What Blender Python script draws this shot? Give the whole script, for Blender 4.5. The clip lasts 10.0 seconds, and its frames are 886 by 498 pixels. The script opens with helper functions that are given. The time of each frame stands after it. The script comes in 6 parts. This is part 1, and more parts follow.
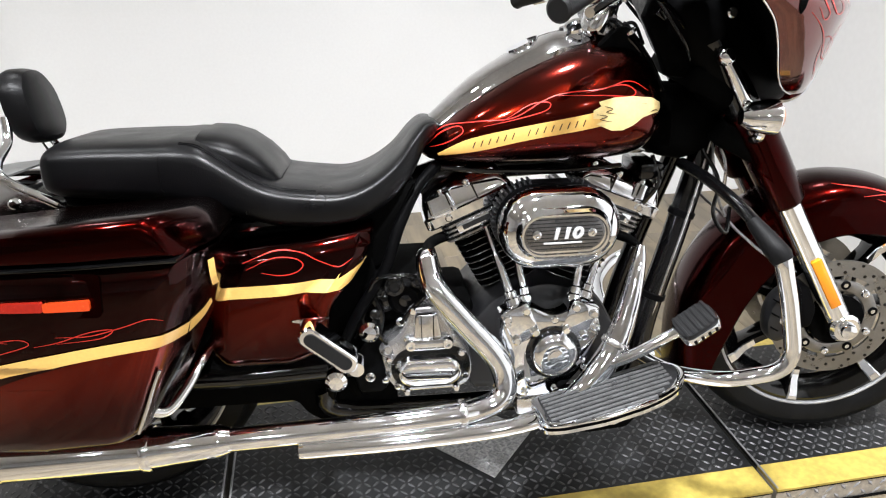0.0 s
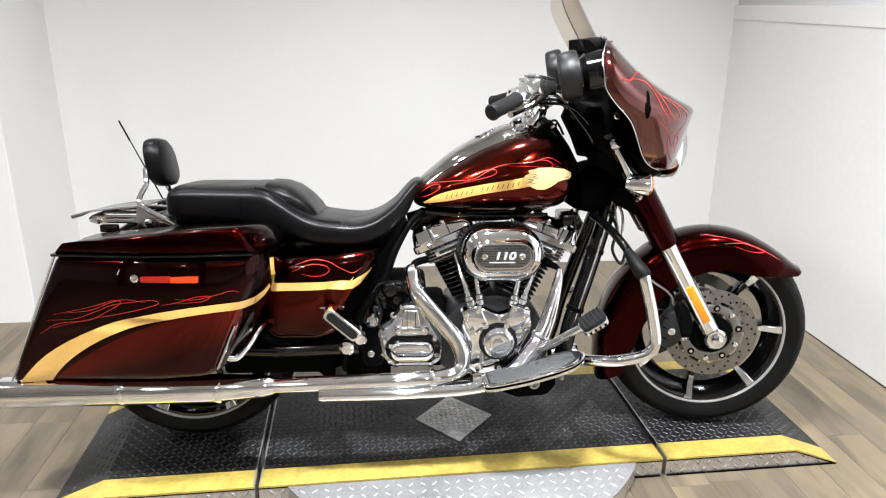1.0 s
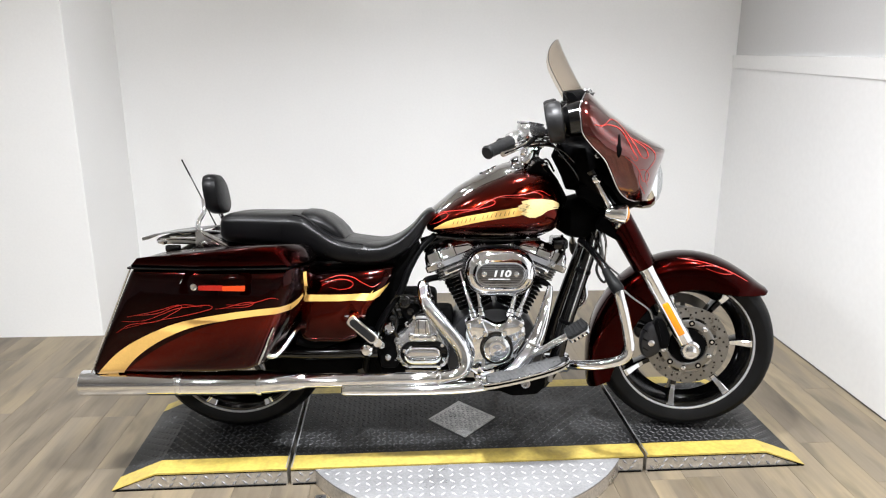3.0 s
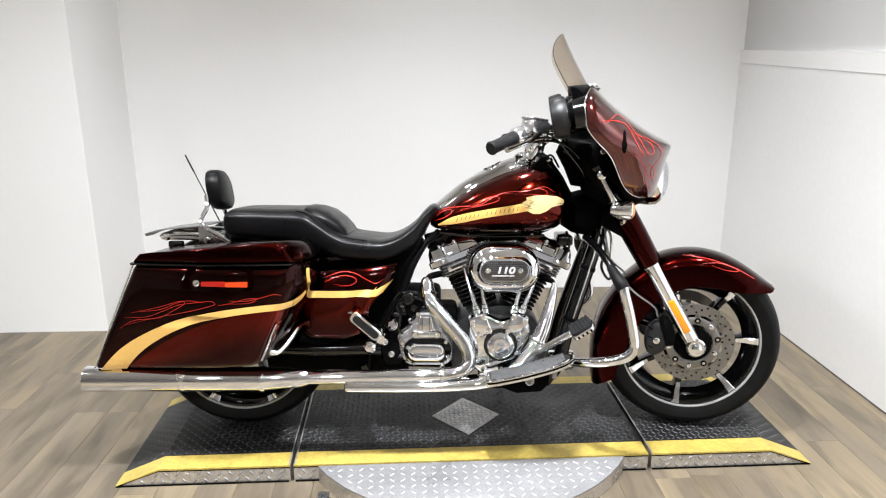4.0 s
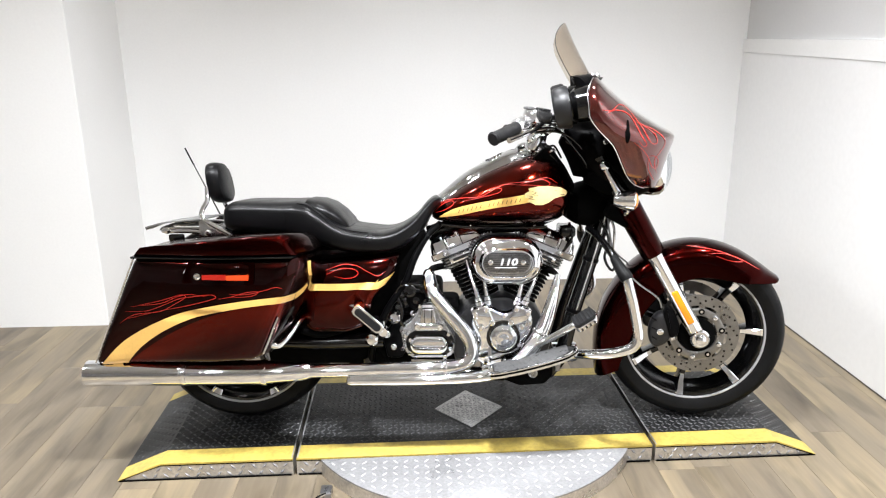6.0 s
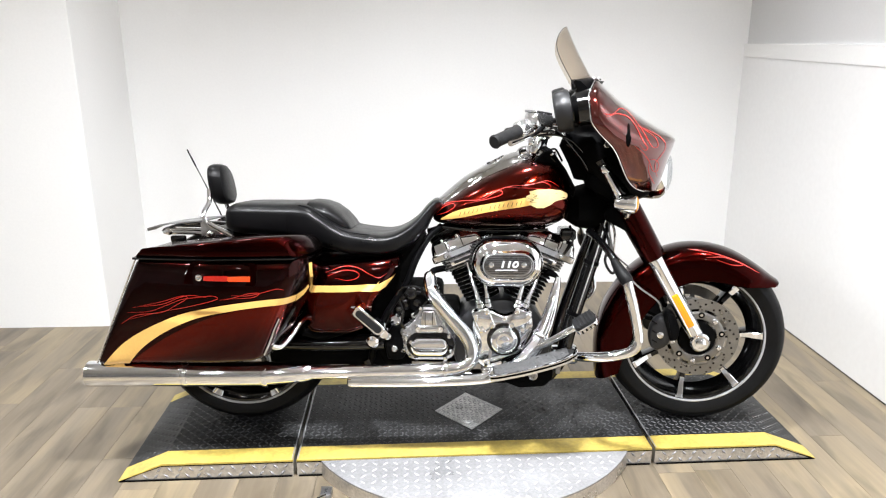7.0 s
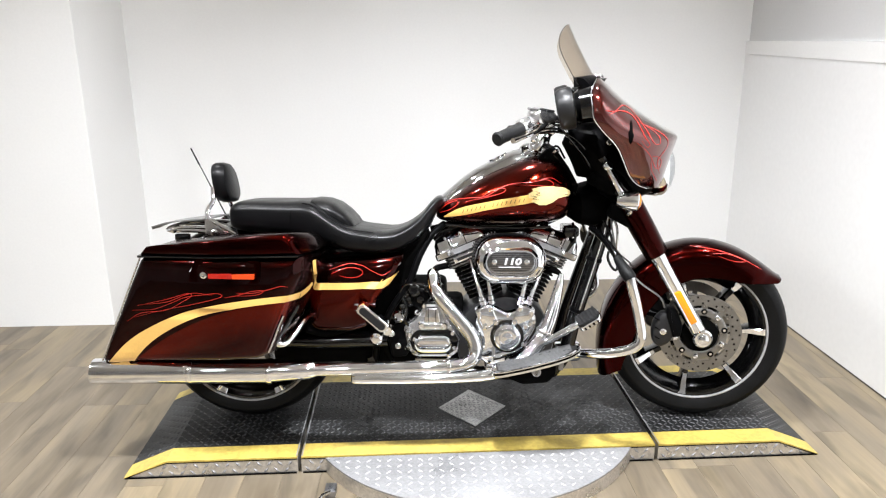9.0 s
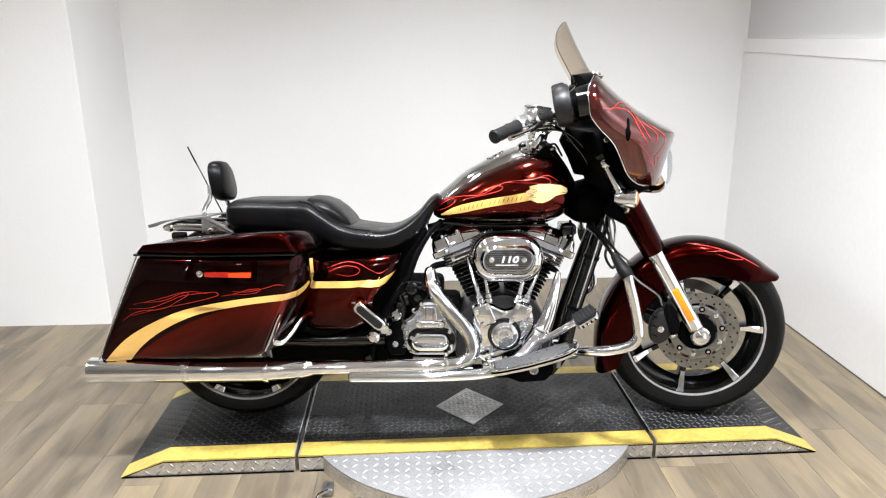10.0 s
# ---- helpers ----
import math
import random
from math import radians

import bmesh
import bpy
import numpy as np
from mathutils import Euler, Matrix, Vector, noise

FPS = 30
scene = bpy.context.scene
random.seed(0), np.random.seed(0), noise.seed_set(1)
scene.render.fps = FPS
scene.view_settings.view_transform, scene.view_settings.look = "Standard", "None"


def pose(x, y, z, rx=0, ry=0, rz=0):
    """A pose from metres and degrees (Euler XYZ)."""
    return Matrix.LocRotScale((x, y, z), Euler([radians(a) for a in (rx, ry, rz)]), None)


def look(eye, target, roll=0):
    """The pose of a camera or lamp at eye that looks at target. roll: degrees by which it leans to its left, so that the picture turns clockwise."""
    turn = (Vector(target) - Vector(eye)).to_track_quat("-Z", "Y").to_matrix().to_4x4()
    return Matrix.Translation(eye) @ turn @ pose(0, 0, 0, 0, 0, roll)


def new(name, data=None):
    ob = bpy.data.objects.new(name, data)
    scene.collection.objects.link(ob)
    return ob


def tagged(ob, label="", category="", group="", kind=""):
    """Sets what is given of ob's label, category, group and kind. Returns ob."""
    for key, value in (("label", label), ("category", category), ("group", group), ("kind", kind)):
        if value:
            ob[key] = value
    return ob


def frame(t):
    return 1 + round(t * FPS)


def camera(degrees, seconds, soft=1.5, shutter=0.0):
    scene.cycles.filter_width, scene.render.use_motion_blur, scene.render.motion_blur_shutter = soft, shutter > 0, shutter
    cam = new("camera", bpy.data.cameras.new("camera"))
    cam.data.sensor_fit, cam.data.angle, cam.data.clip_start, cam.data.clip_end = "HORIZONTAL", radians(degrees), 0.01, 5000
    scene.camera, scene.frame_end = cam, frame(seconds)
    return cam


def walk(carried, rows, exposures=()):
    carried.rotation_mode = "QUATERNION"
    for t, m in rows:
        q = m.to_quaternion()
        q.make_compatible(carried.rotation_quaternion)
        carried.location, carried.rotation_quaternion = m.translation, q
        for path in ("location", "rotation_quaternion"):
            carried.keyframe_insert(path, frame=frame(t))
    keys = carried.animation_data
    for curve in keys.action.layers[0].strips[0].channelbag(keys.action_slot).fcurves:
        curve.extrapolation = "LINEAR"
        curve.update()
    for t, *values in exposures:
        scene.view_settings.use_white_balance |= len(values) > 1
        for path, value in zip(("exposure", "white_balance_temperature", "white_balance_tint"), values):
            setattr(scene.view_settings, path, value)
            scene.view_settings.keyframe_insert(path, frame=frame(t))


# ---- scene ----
cam = camera(63.8, 10.0, soft=1.15)
PATH = [
    (0, (-0.259, -1.014, 1.211), (0.03, 0.779, 0.374), -0.8),
    (0.5, (-0.194, -1.392, 1.269), (0.003, 0.451, 0.518), 0.6),
    (1, (-0.213, -1.692, 1.314), (-0.008, 0.198, 0.691), 0.4),
    (1.5, (-0.225, -1.877, 1.34), (0.004, 0.019, 0.749), -1.1),
    (2, (-0.164, -2.001, 1.36), (-0.035, -0.081, 0.815), 0.4),
    (2.5, (-0.143, -2.059, 1.359), (-0.039, -0.128, 0.847), 0.1),
    (4, (-0.131, -2.043, 1.358), (-0.054, -0.115, 0.829), -0.1),
    (4.5, (-0.13, -2.035, 1.354), (-0.063, -0.108, 0.826), -0.2),
    (5, (-0.135, -2.032, 1.352), (-0.064, -0.107, 0.815), -0.1),
    (5.5, (-0.133, -2.028, 1.351), (-0.061, -0.107, 0.801), -0.5),
    (7, (-0.135, -2.036, 1.351), (-0.063, -0.112, 0.811), -0.2),
    (7.5, (-0.141, -2.043, 1.347), (-0.074, -0.118, 0.81), -0.1),
    (8, (-0.143, -2.046, 1.346), (-0.074, -0.12, 0.813), -0.4),
    (8.5, (-0.138, -2.048, 1.34), (-0.061, -0.124, 0.801), -0.2),
    (9, (-0.14, -2.045, 1.348), (-0.073, -0.121, 0.805), -0.4),
    (9.5, (-0.133, -2.044, 1.343), (-0.06, -0.12, 0.801), -0.3),
    (10, (-0.133, -2.042, 1.343), (-0.064, -0.119, 0.798), -0.5),
]
EXPOSURES = [(0.0, 0.16), (1.0, 0.16), (2.0, 0.16), (2.5, 0.15), (4.0, 0.16), (5.0, 0.18), (5.5, 0.26), (7.0, 0.40), (8.0, 0.38), (9.0, 0.32), (10.0, 0.25)]
walk(cam, [(t, look(eye, target, roll)) for t, eye, target, roll in PATH], EXPOSURES)

# ---- light ----
world = bpy.data.worlds.new("world")
scene.world = world
world.use_nodes = True
world.node_tree.nodes["Background"].inputs[0].default_value = (0.75, 0.8, 0.9, 1)
world.node_tree.nodes["Background"].inputs[1].default_value = 0.25
scene.view_settings.exposure = 0.0
LAMP_POWER = 21.8


# ---- materials ----
def nodes_of(name):
    m = bpy.data.materials.new(name)
    m.use_nodes = True
    nt = m.node_tree
    return m, nt, nt.nodes["Principled BSDF"]


def mat(name, color, rough=0.5, metal=0.0, coat=0.0, var=0.12, scale=12.0, fine=160.0, bump=0.0, bump_scale=300.0,
        rough_var=0.08, coat_rough=0.03, ior=1.5, spec=0.5, per_piece=0.0, stretch=(1, 1, 1)):
    """A surface with colour and gloss that vary at two scales, and fine relief."""
    m, nt, b = nodes_of(name)
    N, L = nt.nodes, nt.links
    tc = N.new("ShaderNodeTexCoord")
    mp = N.new("ShaderNodeMapping")
    mp.inputs["Scale"].default_value = stretch
    L.new(tc.outputs["Object"], mp.inputs[0])
    n1, n2 = N.new("ShaderNodeTexNoise"), N.new("ShaderNodeTexNoise")
    n1.inputs["Scale"].default_value, n1.inputs["Detail"].default_value = scale, 5
    n2.inputs["Scale"].default_value, n2.inputs["Detail"].default_value = fine, 3
    L.new(mp.outputs[0], n1.inputs["Vector"])
    L.new(mp.outputs[0], n2.inputs["Vector"])
    add = N.new("ShaderNodeMath")
    add.operation = "ADD"
    L.new(n1.outputs["Fac"], add.inputs[0])
    L.new(n2.outputs["Fac"], add.inputs[1])
    src = add.outputs[0]
    if per_piece:
        info = N.new("ShaderNodeObjectInfo")
        k = N.new("ShaderNodeMath")
        k.operation = "MULTIPLY_ADD"
        k.inputs[1].default_value = per_piece
        L.new(info.outputs["Random"], k.inputs[0])
        L.new(src, k.inputs[2])
        src = k.outputs[0]
    ramp = N.new("ShaderNodeMapRange")
    ramp.inputs[1].default_value, ramp.inputs[2].default_value = 0.6, 1.4 + per_piece
    ramp.inputs[3].default_value, ramp.inputs[4].default_value = 1 - var, 1 + var
    L.new(src, ramp.inputs[0])
    mul = N.new("ShaderNodeVectorMath")
    mul.operation = "SCALE"
    mul.inputs[0].default_value = color
    L.new(ramp.outputs[0], mul.inputs["Scale"])
    L.new(mul.outputs[0], b.inputs["Base Color"])
    rr = N.new("ShaderNodeMapRange")
    rr.inputs[1].default_value, rr.inputs[2].default_value = 0.3, 0.7
    rr.inputs[3].default_value, rr.inputs[4].default_value = max(0.01, rough - rough_var), rough + rough_var
    L.new(n1.outputs["Fac"], rr.inputs[0])
    L.new(rr.outputs[0], b.inputs["Roughness"])
    b.inputs["Metallic"].default_value = metal
    b.inputs["Coat Weight"].default_value = coat
    b.inputs["Coat Roughness"].default_value = coat_rough
    b.inputs["IOR"].default_value = ior
    b.inputs["Specular IOR Level"].default_value = spec
    if bump:
        n3 = N.new("ShaderNodeTexNoise")
        n3.inputs["Scale"].default_value, n3.inputs["Detail"].default_value = bump_scale, 4
        L.new(mp.outputs[0], n3.inputs["Vector"])
        bp = N.new("ShaderNodeBump")
        bp.inputs["Strength"].default_value, bp.inputs["Distance"].default_value = bump, 0.002
        L.new(n3.outputs["Fac"], bp.inputs["Height"])
        L.new(bp.outputs[0], b.inputs["Normal"])
    return m


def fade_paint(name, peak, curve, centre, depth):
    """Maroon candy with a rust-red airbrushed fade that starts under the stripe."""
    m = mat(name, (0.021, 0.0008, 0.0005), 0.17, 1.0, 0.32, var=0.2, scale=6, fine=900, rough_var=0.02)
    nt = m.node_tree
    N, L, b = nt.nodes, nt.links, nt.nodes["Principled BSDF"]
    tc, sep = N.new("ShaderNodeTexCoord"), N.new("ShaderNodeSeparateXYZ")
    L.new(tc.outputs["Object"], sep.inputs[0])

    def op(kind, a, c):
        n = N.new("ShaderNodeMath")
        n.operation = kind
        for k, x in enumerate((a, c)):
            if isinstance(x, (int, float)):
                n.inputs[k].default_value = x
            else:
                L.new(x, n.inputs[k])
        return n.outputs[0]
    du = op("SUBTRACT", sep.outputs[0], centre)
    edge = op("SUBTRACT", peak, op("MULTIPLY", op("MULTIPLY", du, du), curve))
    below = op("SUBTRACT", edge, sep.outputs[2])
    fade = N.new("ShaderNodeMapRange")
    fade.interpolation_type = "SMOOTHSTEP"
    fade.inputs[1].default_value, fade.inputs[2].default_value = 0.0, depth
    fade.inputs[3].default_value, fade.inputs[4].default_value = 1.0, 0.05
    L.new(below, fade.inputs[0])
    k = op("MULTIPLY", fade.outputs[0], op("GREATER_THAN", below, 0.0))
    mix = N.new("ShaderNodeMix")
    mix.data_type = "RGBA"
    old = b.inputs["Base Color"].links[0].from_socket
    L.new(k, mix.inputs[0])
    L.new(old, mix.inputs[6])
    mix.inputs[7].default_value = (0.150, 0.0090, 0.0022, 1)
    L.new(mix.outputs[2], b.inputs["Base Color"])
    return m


def tinted_glass(name, tint, gloss=0.9):
    m, nt, b = nodes_of(name)
    N, L = nt.nodes, nt.links
    tr, gl, mx, lw, pw = (N.new("ShaderNodeBsdfTransparent"), N.new("ShaderNodeBsdfGlossy"), N.new("ShaderNodeMixShader"), N.new("ShaderNodeLayerWeight"), N.new("ShaderNodeMath"))
    tr.inputs[0].default_value = (*tint, 1)
    gl.inputs[0].default_value = (gloss, gloss, gloss, 1)
    gl.inputs["Roughness"].default_value = 0.03
    pw.operation = "POWER"
    pw.inputs[1].default_value = 5.0
    L.new(lw.outputs["Facing"], pw.inputs[0])
    top = N.new("ShaderNodeMapRange")
    top.inputs[3].default_value, top.inputs[4].default_value = 0.04, 0.7
    L.new(pw.outputs[0], top.inputs[0])
    L.new(top.outputs[0], mx.inputs[0])
    L.new(tr.outputs[0], mx.inputs[1])
    L.new(gl.outputs[0], mx.inputs[2])
    L.new(mx.outputs[0], N["Material Output"].inputs[0])
    return m


def plank_material():
    """Grey-beige oak vinyl: tone by plank, long grain and dark smears along it."""
    m, nt, b = nodes_of("oak_plank")
    N, L = nt.nodes, nt.links
    tc, info = N.new("ShaderNodeTexCoord"), N.new("ShaderNodeObjectInfo")
    off = N.new("ShaderNodeVectorMath")
    off.operation = "MULTIPLY_ADD"
    off.inputs[1].default_value = (37.0, 91.0, 13.0)
    L.new(info.outputs["Random"], off.inputs[0])
    L.new(tc.outputs["Object"], off.inputs[2])

    def noise_at(sx, sy, scale, detail, distort=0.0):
        mp, n = N.new("ShaderNodeMapping"), N.new("ShaderNodeTexNoise")
        mp.inputs["Scale"].default_value = (sx, sy, 1)
        n.inputs["Scale"].default_value, n.inputs["Detail"].default_value, n.inputs["Distortion"].default_value = scale, detail, distort
        L.new(off.outputs[0], mp.inputs[0])
        L.new(mp.outputs[0], n.inputs["Vector"])
        return n.outputs["Fac"]

    broad, grain, smear = noise_at(5, 1.1, 1.6, 3, 0.4), noise_at(60, 1.2, 1.6, 5, 0.1), noise_at(9, 1.8, 1.5, 3, 0.3)
    tone = N.new("ShaderNodeValToRGB")
    e = tone.color_ramp.elements
    e[0].position, e[0].color = 0.0, (0.094, 0.073, 0.047, 1)
    e[1].position, e[1].color = 1.0, (0.262, 0.212, 0.139, 1)
    e.new(0.35).color = (0.148, 0.120, 0.085, 1)
    e.new(0.65).color = (0.212, 0.168, 0.106, 1)
    s1, s2 = N.new("ShaderNodeMath"), N.new("ShaderNodeMath")
    s1.operation = s2.operation = "MULTIPLY_ADD"
    s1.inputs[1].default_value = 0.26
    L.new(info.outputs["Random"], s1.inputs[0])
    s2.inputs[1].default_value, = (1.25,)
    L.new(broad, s2.inputs[0])
    s3 = N.new("ShaderNodeMath")
    s3.operation = "SUBTRACT"
    s3.inputs[1].default_value = 0.30
    L.new(s2.outputs[0], s3.inputs[0])
    s2.inputs[2].default_value = 0.0
    L.new(s3.outputs[0], s1.inputs[2])
    L.new(s1.outputs[0], tone.inputs[0])
    dark = N.new("ShaderNodeMapRange")
    dark.inputs[1].default_value, dark.inputs[2].default_value = 0.51, 0.68
    dark.inputs[3].default_value, dark.inputs[4].default_value = 1.0, 0.62
    L.new(smear, dark.inputs[0])
    g = N.new("ShaderNodeMapRange")
    g.inputs[1].default_value, g.inputs[2].default_value = 0.3, 0.7
    g.inputs[3].default_value, g.inputs[4].default_value = 0.92, 1.06
    L.new(grain, g.inputs[0])
    k, sc = N.new("ShaderNodeMath"), N.new("ShaderNodeVectorMath")
    k.operation, sc.operation = "MULTIPLY", "SCALE"
    L.new(dark.outputs[0], k.inputs[0])
    L.new(g.outputs[0], k.inputs[1])
    L.new(tone.outputs[0], sc.inputs[0])
    L.new(k.outputs[0], sc.inputs["Scale"])
    L.new(sc.outputs[0], b.inputs["Base Color"])
    b.inputs["Roughness"].default_value = 0.42
    bp = N.new("ShaderNodeBump")
    bp.inputs["Strength"].default_value, bp.inputs["Distance"].default_value = 0.25, 0.001
    L.new(grain, bp.inputs["Height"])
    L.new(bp.outputs[0], b.inputs["Normal"])
    return m


def lamp_material():
    m, nt, b = nodes_of("lamp_glow")
    b.inputs["Emission Color"].default_value = (1, 0.97, 0.92, 1)
    b.inputs["Emission Strength"].default_value = 12
    return m


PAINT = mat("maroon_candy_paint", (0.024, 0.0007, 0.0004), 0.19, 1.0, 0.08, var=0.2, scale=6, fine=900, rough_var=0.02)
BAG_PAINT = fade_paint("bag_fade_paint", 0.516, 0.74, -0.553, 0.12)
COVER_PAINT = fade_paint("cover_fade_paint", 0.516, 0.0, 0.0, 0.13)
DIM_PINSTRIPE = mat("dark_red_pinstripe_paint", (0.42, 0.016, 0.010), 0.3, 0, 0.5, var=0.25, scale=40)
PINSTRIPE = mat("red_pinstripe_paint", (0.58, 0.02, 0.012), 0.3, 0, 0.8, var=0.1)
CREAM = mat("cream_gold_paint", (0.80, 0.48, 0.13), 0.35, 0.0, 1.0, var=0.1, scale=9)
CREAM_LIGHT = mat("pale_cream_paint", (0.86, 0.66, 0.30), 0.35, 0.0, 1.0, var=0.12, scale=30)
INK = mat("dark_print", (0.05, 0.025, 0.01), 0.4, 0, 0.6)
CHROME = mat("chrome", (0.925, 0.945, 0.985), 0.05, 1.0, var=0.06, scale=20, rough_var=0.035)
CHROME_DULL = mat("polished_alloy", (0.78, 0.78, 0.79), 0.16, 1.0, var=0.12, scale=40, rough_var=0.1)
GREY_ALLOY = mat("grey_cast_alloy", (0.30, 0.30, 0.31), 0.32, 0.9, var=0.15, scale=60, bump=0.15)
FIN = mat("cut_fin_alloy", (0.28, 0.28, 0.285), 0.25, 0.9, var=0.15, scale=60)
STEEL = mat("brushed_disc_steel", (0.25, 0.242, 0.230), 0.33, 0.9, var=0.16, scale=50, fine=700)
BLACK = mat("gloss_black_enamel", (0.002, 0.002, 0.0022), 0.12, 0, 0.1, var=0.2, scale=20)
SATIN = mat("satin_black_plastic", (0.002, 0.002, 0.0022), 0.38, 0, var=0.2, scale=40, bump=0.1, bump_scale=900, spec=0.04)
# Almost no sheen or colour: shade inside the bike is put into this black
MATT = mat("matt_shade_black", (0.002, 0.002, 0.002), 0.75, 0, var=0.4, scale=25, spec=0.02)
DARKGREY = mat("dark_grey_cast", (0.008, 0.008, 0.009), 0.4, 0.1, var=0.2, scale=50, bump=0.2)
VINYL = mat("black_leather_vinyl", (0.0025, 0.0025, 0.0029), 0.33, 0, var=0.25, scale=14, fine=500, bump=0.15, bump_scale=420, rough_var=0.06, spec=0.2)
RUBBER = mat("black_rubber", (0.006, 0.006, 0.0065), 0.6, 0, var=0.25, scale=30, bump=0.2, bump_scale=500, spec=0.3)
TYRE = mat("tyre_rubber", (0.004, 0.004, 0.0043), 0.5, 0, var=0.4, scale=18, bump=0.2, bump_scale=350, spec=0.14)
AMBER = mat("amber_reflector", (0.86, 0.27, 0.008), 0.2, 0, 0.8, var=0.12, scale=300, fine=900)
RED_LENS = mat("red_reflector", (0.30, 0.012, 0.006), 0.2, 0, 0.9, var=0.2, scale=200, fine=900)
SMOKE = tinted_glass("smoked_acrylic", (0.91, 0.87, 0.82), 0.7)
LENS = tinted_glass("clear_lens", (0.93, 0.94, 0.95))
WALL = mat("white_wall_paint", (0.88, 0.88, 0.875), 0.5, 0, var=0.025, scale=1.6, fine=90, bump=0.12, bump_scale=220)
# WALL's settings with a greyer base, used above the ledge
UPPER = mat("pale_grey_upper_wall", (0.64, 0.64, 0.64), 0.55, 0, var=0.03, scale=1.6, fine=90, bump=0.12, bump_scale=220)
WALL_GLOSS = mat("glossy_white_panel", (0.85, 0.85, 0.85), 0.35, 0, 0.35, var=0.03, scale=1.4, fine=40, rough_var=0.06, coat_rough=0.38, bump=0.03, bump_scale=8)
# PAINT's maroon again with a lighter base and strong coat, for the fairing
GLAZE = mat("light_maroon_candy_paint", (0.115, 0.0040, 0.0016), 0.14, 0.93, 1.0, var=0.2, scale=6, fine=900, rough_var=0.02, coat_rough=0.05)
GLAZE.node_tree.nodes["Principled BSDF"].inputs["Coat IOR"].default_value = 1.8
# PAINT's maroon; the light on the tank is put into a lighter base
TANK_PAINT = mat("lit_maroon_candy_paint", (0.105, 0.0050, 0.0015), 0.17, 1.0, 0.3, var=0.2, scale=5, fine=900, rough_var=0.02)
CAST_BRIGHT = mat("bright_cast_metal", (0.55, 0.55, 0.56), 0.22, 0.9, var=0.12, scale=60)
FIGURE = mat("bright_figure_silver", (0.66, 0.66, 0.67), 0.3, 0.3, var=0.05)
RACK_GREY = mat("grey_anodised_plate", (0.17, 0.17, 0.165), 0.45, 0.25, var=0.08, scale=10)
CEIL = mat("ceiling_paint", (0.62, 0.62, 0.62), 0.7, 0, var=0.04, scale=2)
# Lower band of the unseen walls, added to shape reflections
UNSEEN_LOW = mat("unseen_low_wall", (0.60, 0.60, 0.605), 0.5, 0, var=0.4, scale=1.2)
DIM = mat("pale_shop_wall", (0.80, 0.80, 0.81), 0.7, 0, var=0.15, scale=1.5)
SUBFLOOR = mat("oak_joint_base", (0.10, 0.08, 0.055), 0.6, 0, var=0.2, scale=3)
PLANK = plank_material()
LUG = mat("black_tread_lug", (0.050, 0.050, 0.052), 0.42, 0.2, var=0.6, scale=4, fine=60, rough_var=0.12)
TREAD = mat("black_tread_plate", (0.0090, 0.0093, 0.0096), 0.52, 0.1, var=0.7, scale=3.2, fine=40, bump=0.1, bump_scale=120, rough_var=0.12)
YELLOW = mat("yellow_floor_paint", (0.44, 0.33, 0.072), 0.5, 0, 0.1, var=0.26, scale=22, fine=70, bump=0.15)
ALUPLATE = mat("aluminium_tread_plate", (0.31, 0.31, 0.315), 0.36, 0.4, var=0.22, scale=6, fine=120, rough_var=0.12)
ALUEDGE = mat("scuffed_aluminium_edge", (0.58, 0.55, 0.51), 0.33, 0.75, var=0.3, scale=14, fine=120)
LAMPGLOW = lamp_material()
from mathutils.bvhtree import BVHTree


# ---- mesh helpers ----
def part(name, bm, material, parent=None, label="", basis=None, smooth=35):
    """Links a bmesh as one mesh object, under a thing or a part."""
    me = bpy.data.meshes.new(name)
    bmesh.ops.recalc_face_normals(bm, faces=bm.faces)
    bm.to_mesh(me)
    bm.free()
    me.materials.append(material)
    if smooth:
        me.polygons.foreach_set("use_smooth", [True] * len(me.polygons))
        me.set_sharp_from_angle(angle=radians(smooth))
    ob = new(name, me)
    if parent is not None:
        ob.parent = parent
    if basis is not None:
        ob.matrix_basis = basis
    if label:
        ob["label"] = label
    return ob


def empty(name, m, parent=None):
    ob = new(name)
    ob.empty_display_size = 0.05
    ob.parent = parent
    ob.matrix_basis = m
    return ob


def rings_to(bm, rings, closed=True, cap=True):
    rows = [[bm.verts.new(p) for p in r] for r in rings]
    n = len(rows[0])
    for a, b in zip(rows, rows[1:]):
        for i in range(n if closed else n - 1):
            j = (i + 1) % n
            bm.faces.new((a[i], a[j], b[j], b[i]))
    if cap and closed:
        bm.faces.new(rows[0])
        bm.faces.new(rows[-1])
    return rows


def loft(rings, closed=True, cap=True):
    bm = bmesh.new()
    rings_to(bm, rings, closed, cap)
    return bm


def spline(pts, res=6):
    """Catmull-Rom through the points."""
    P = [Vector(p) for p in pts]
    if len(P) < 3:
        return P
    Q = [2 * P[0] - P[1]] + P + [2 * P[-1] - P[-2]]
    out = []
    for i in range(1, len(Q) - 2):
        a, b, c, d = Q[i - 1], Q[i], Q[i + 1], Q[i + 2]
        for k in range(res):
            t = k / res
            out.append(0.5 * (2 * b + (c - a) * t + (2 * a - 5 * b + 4 * c - d) * t * t + (3 * b - a - 3 * c + d) * t ** 3))
    out.append(P[-1])
    return out


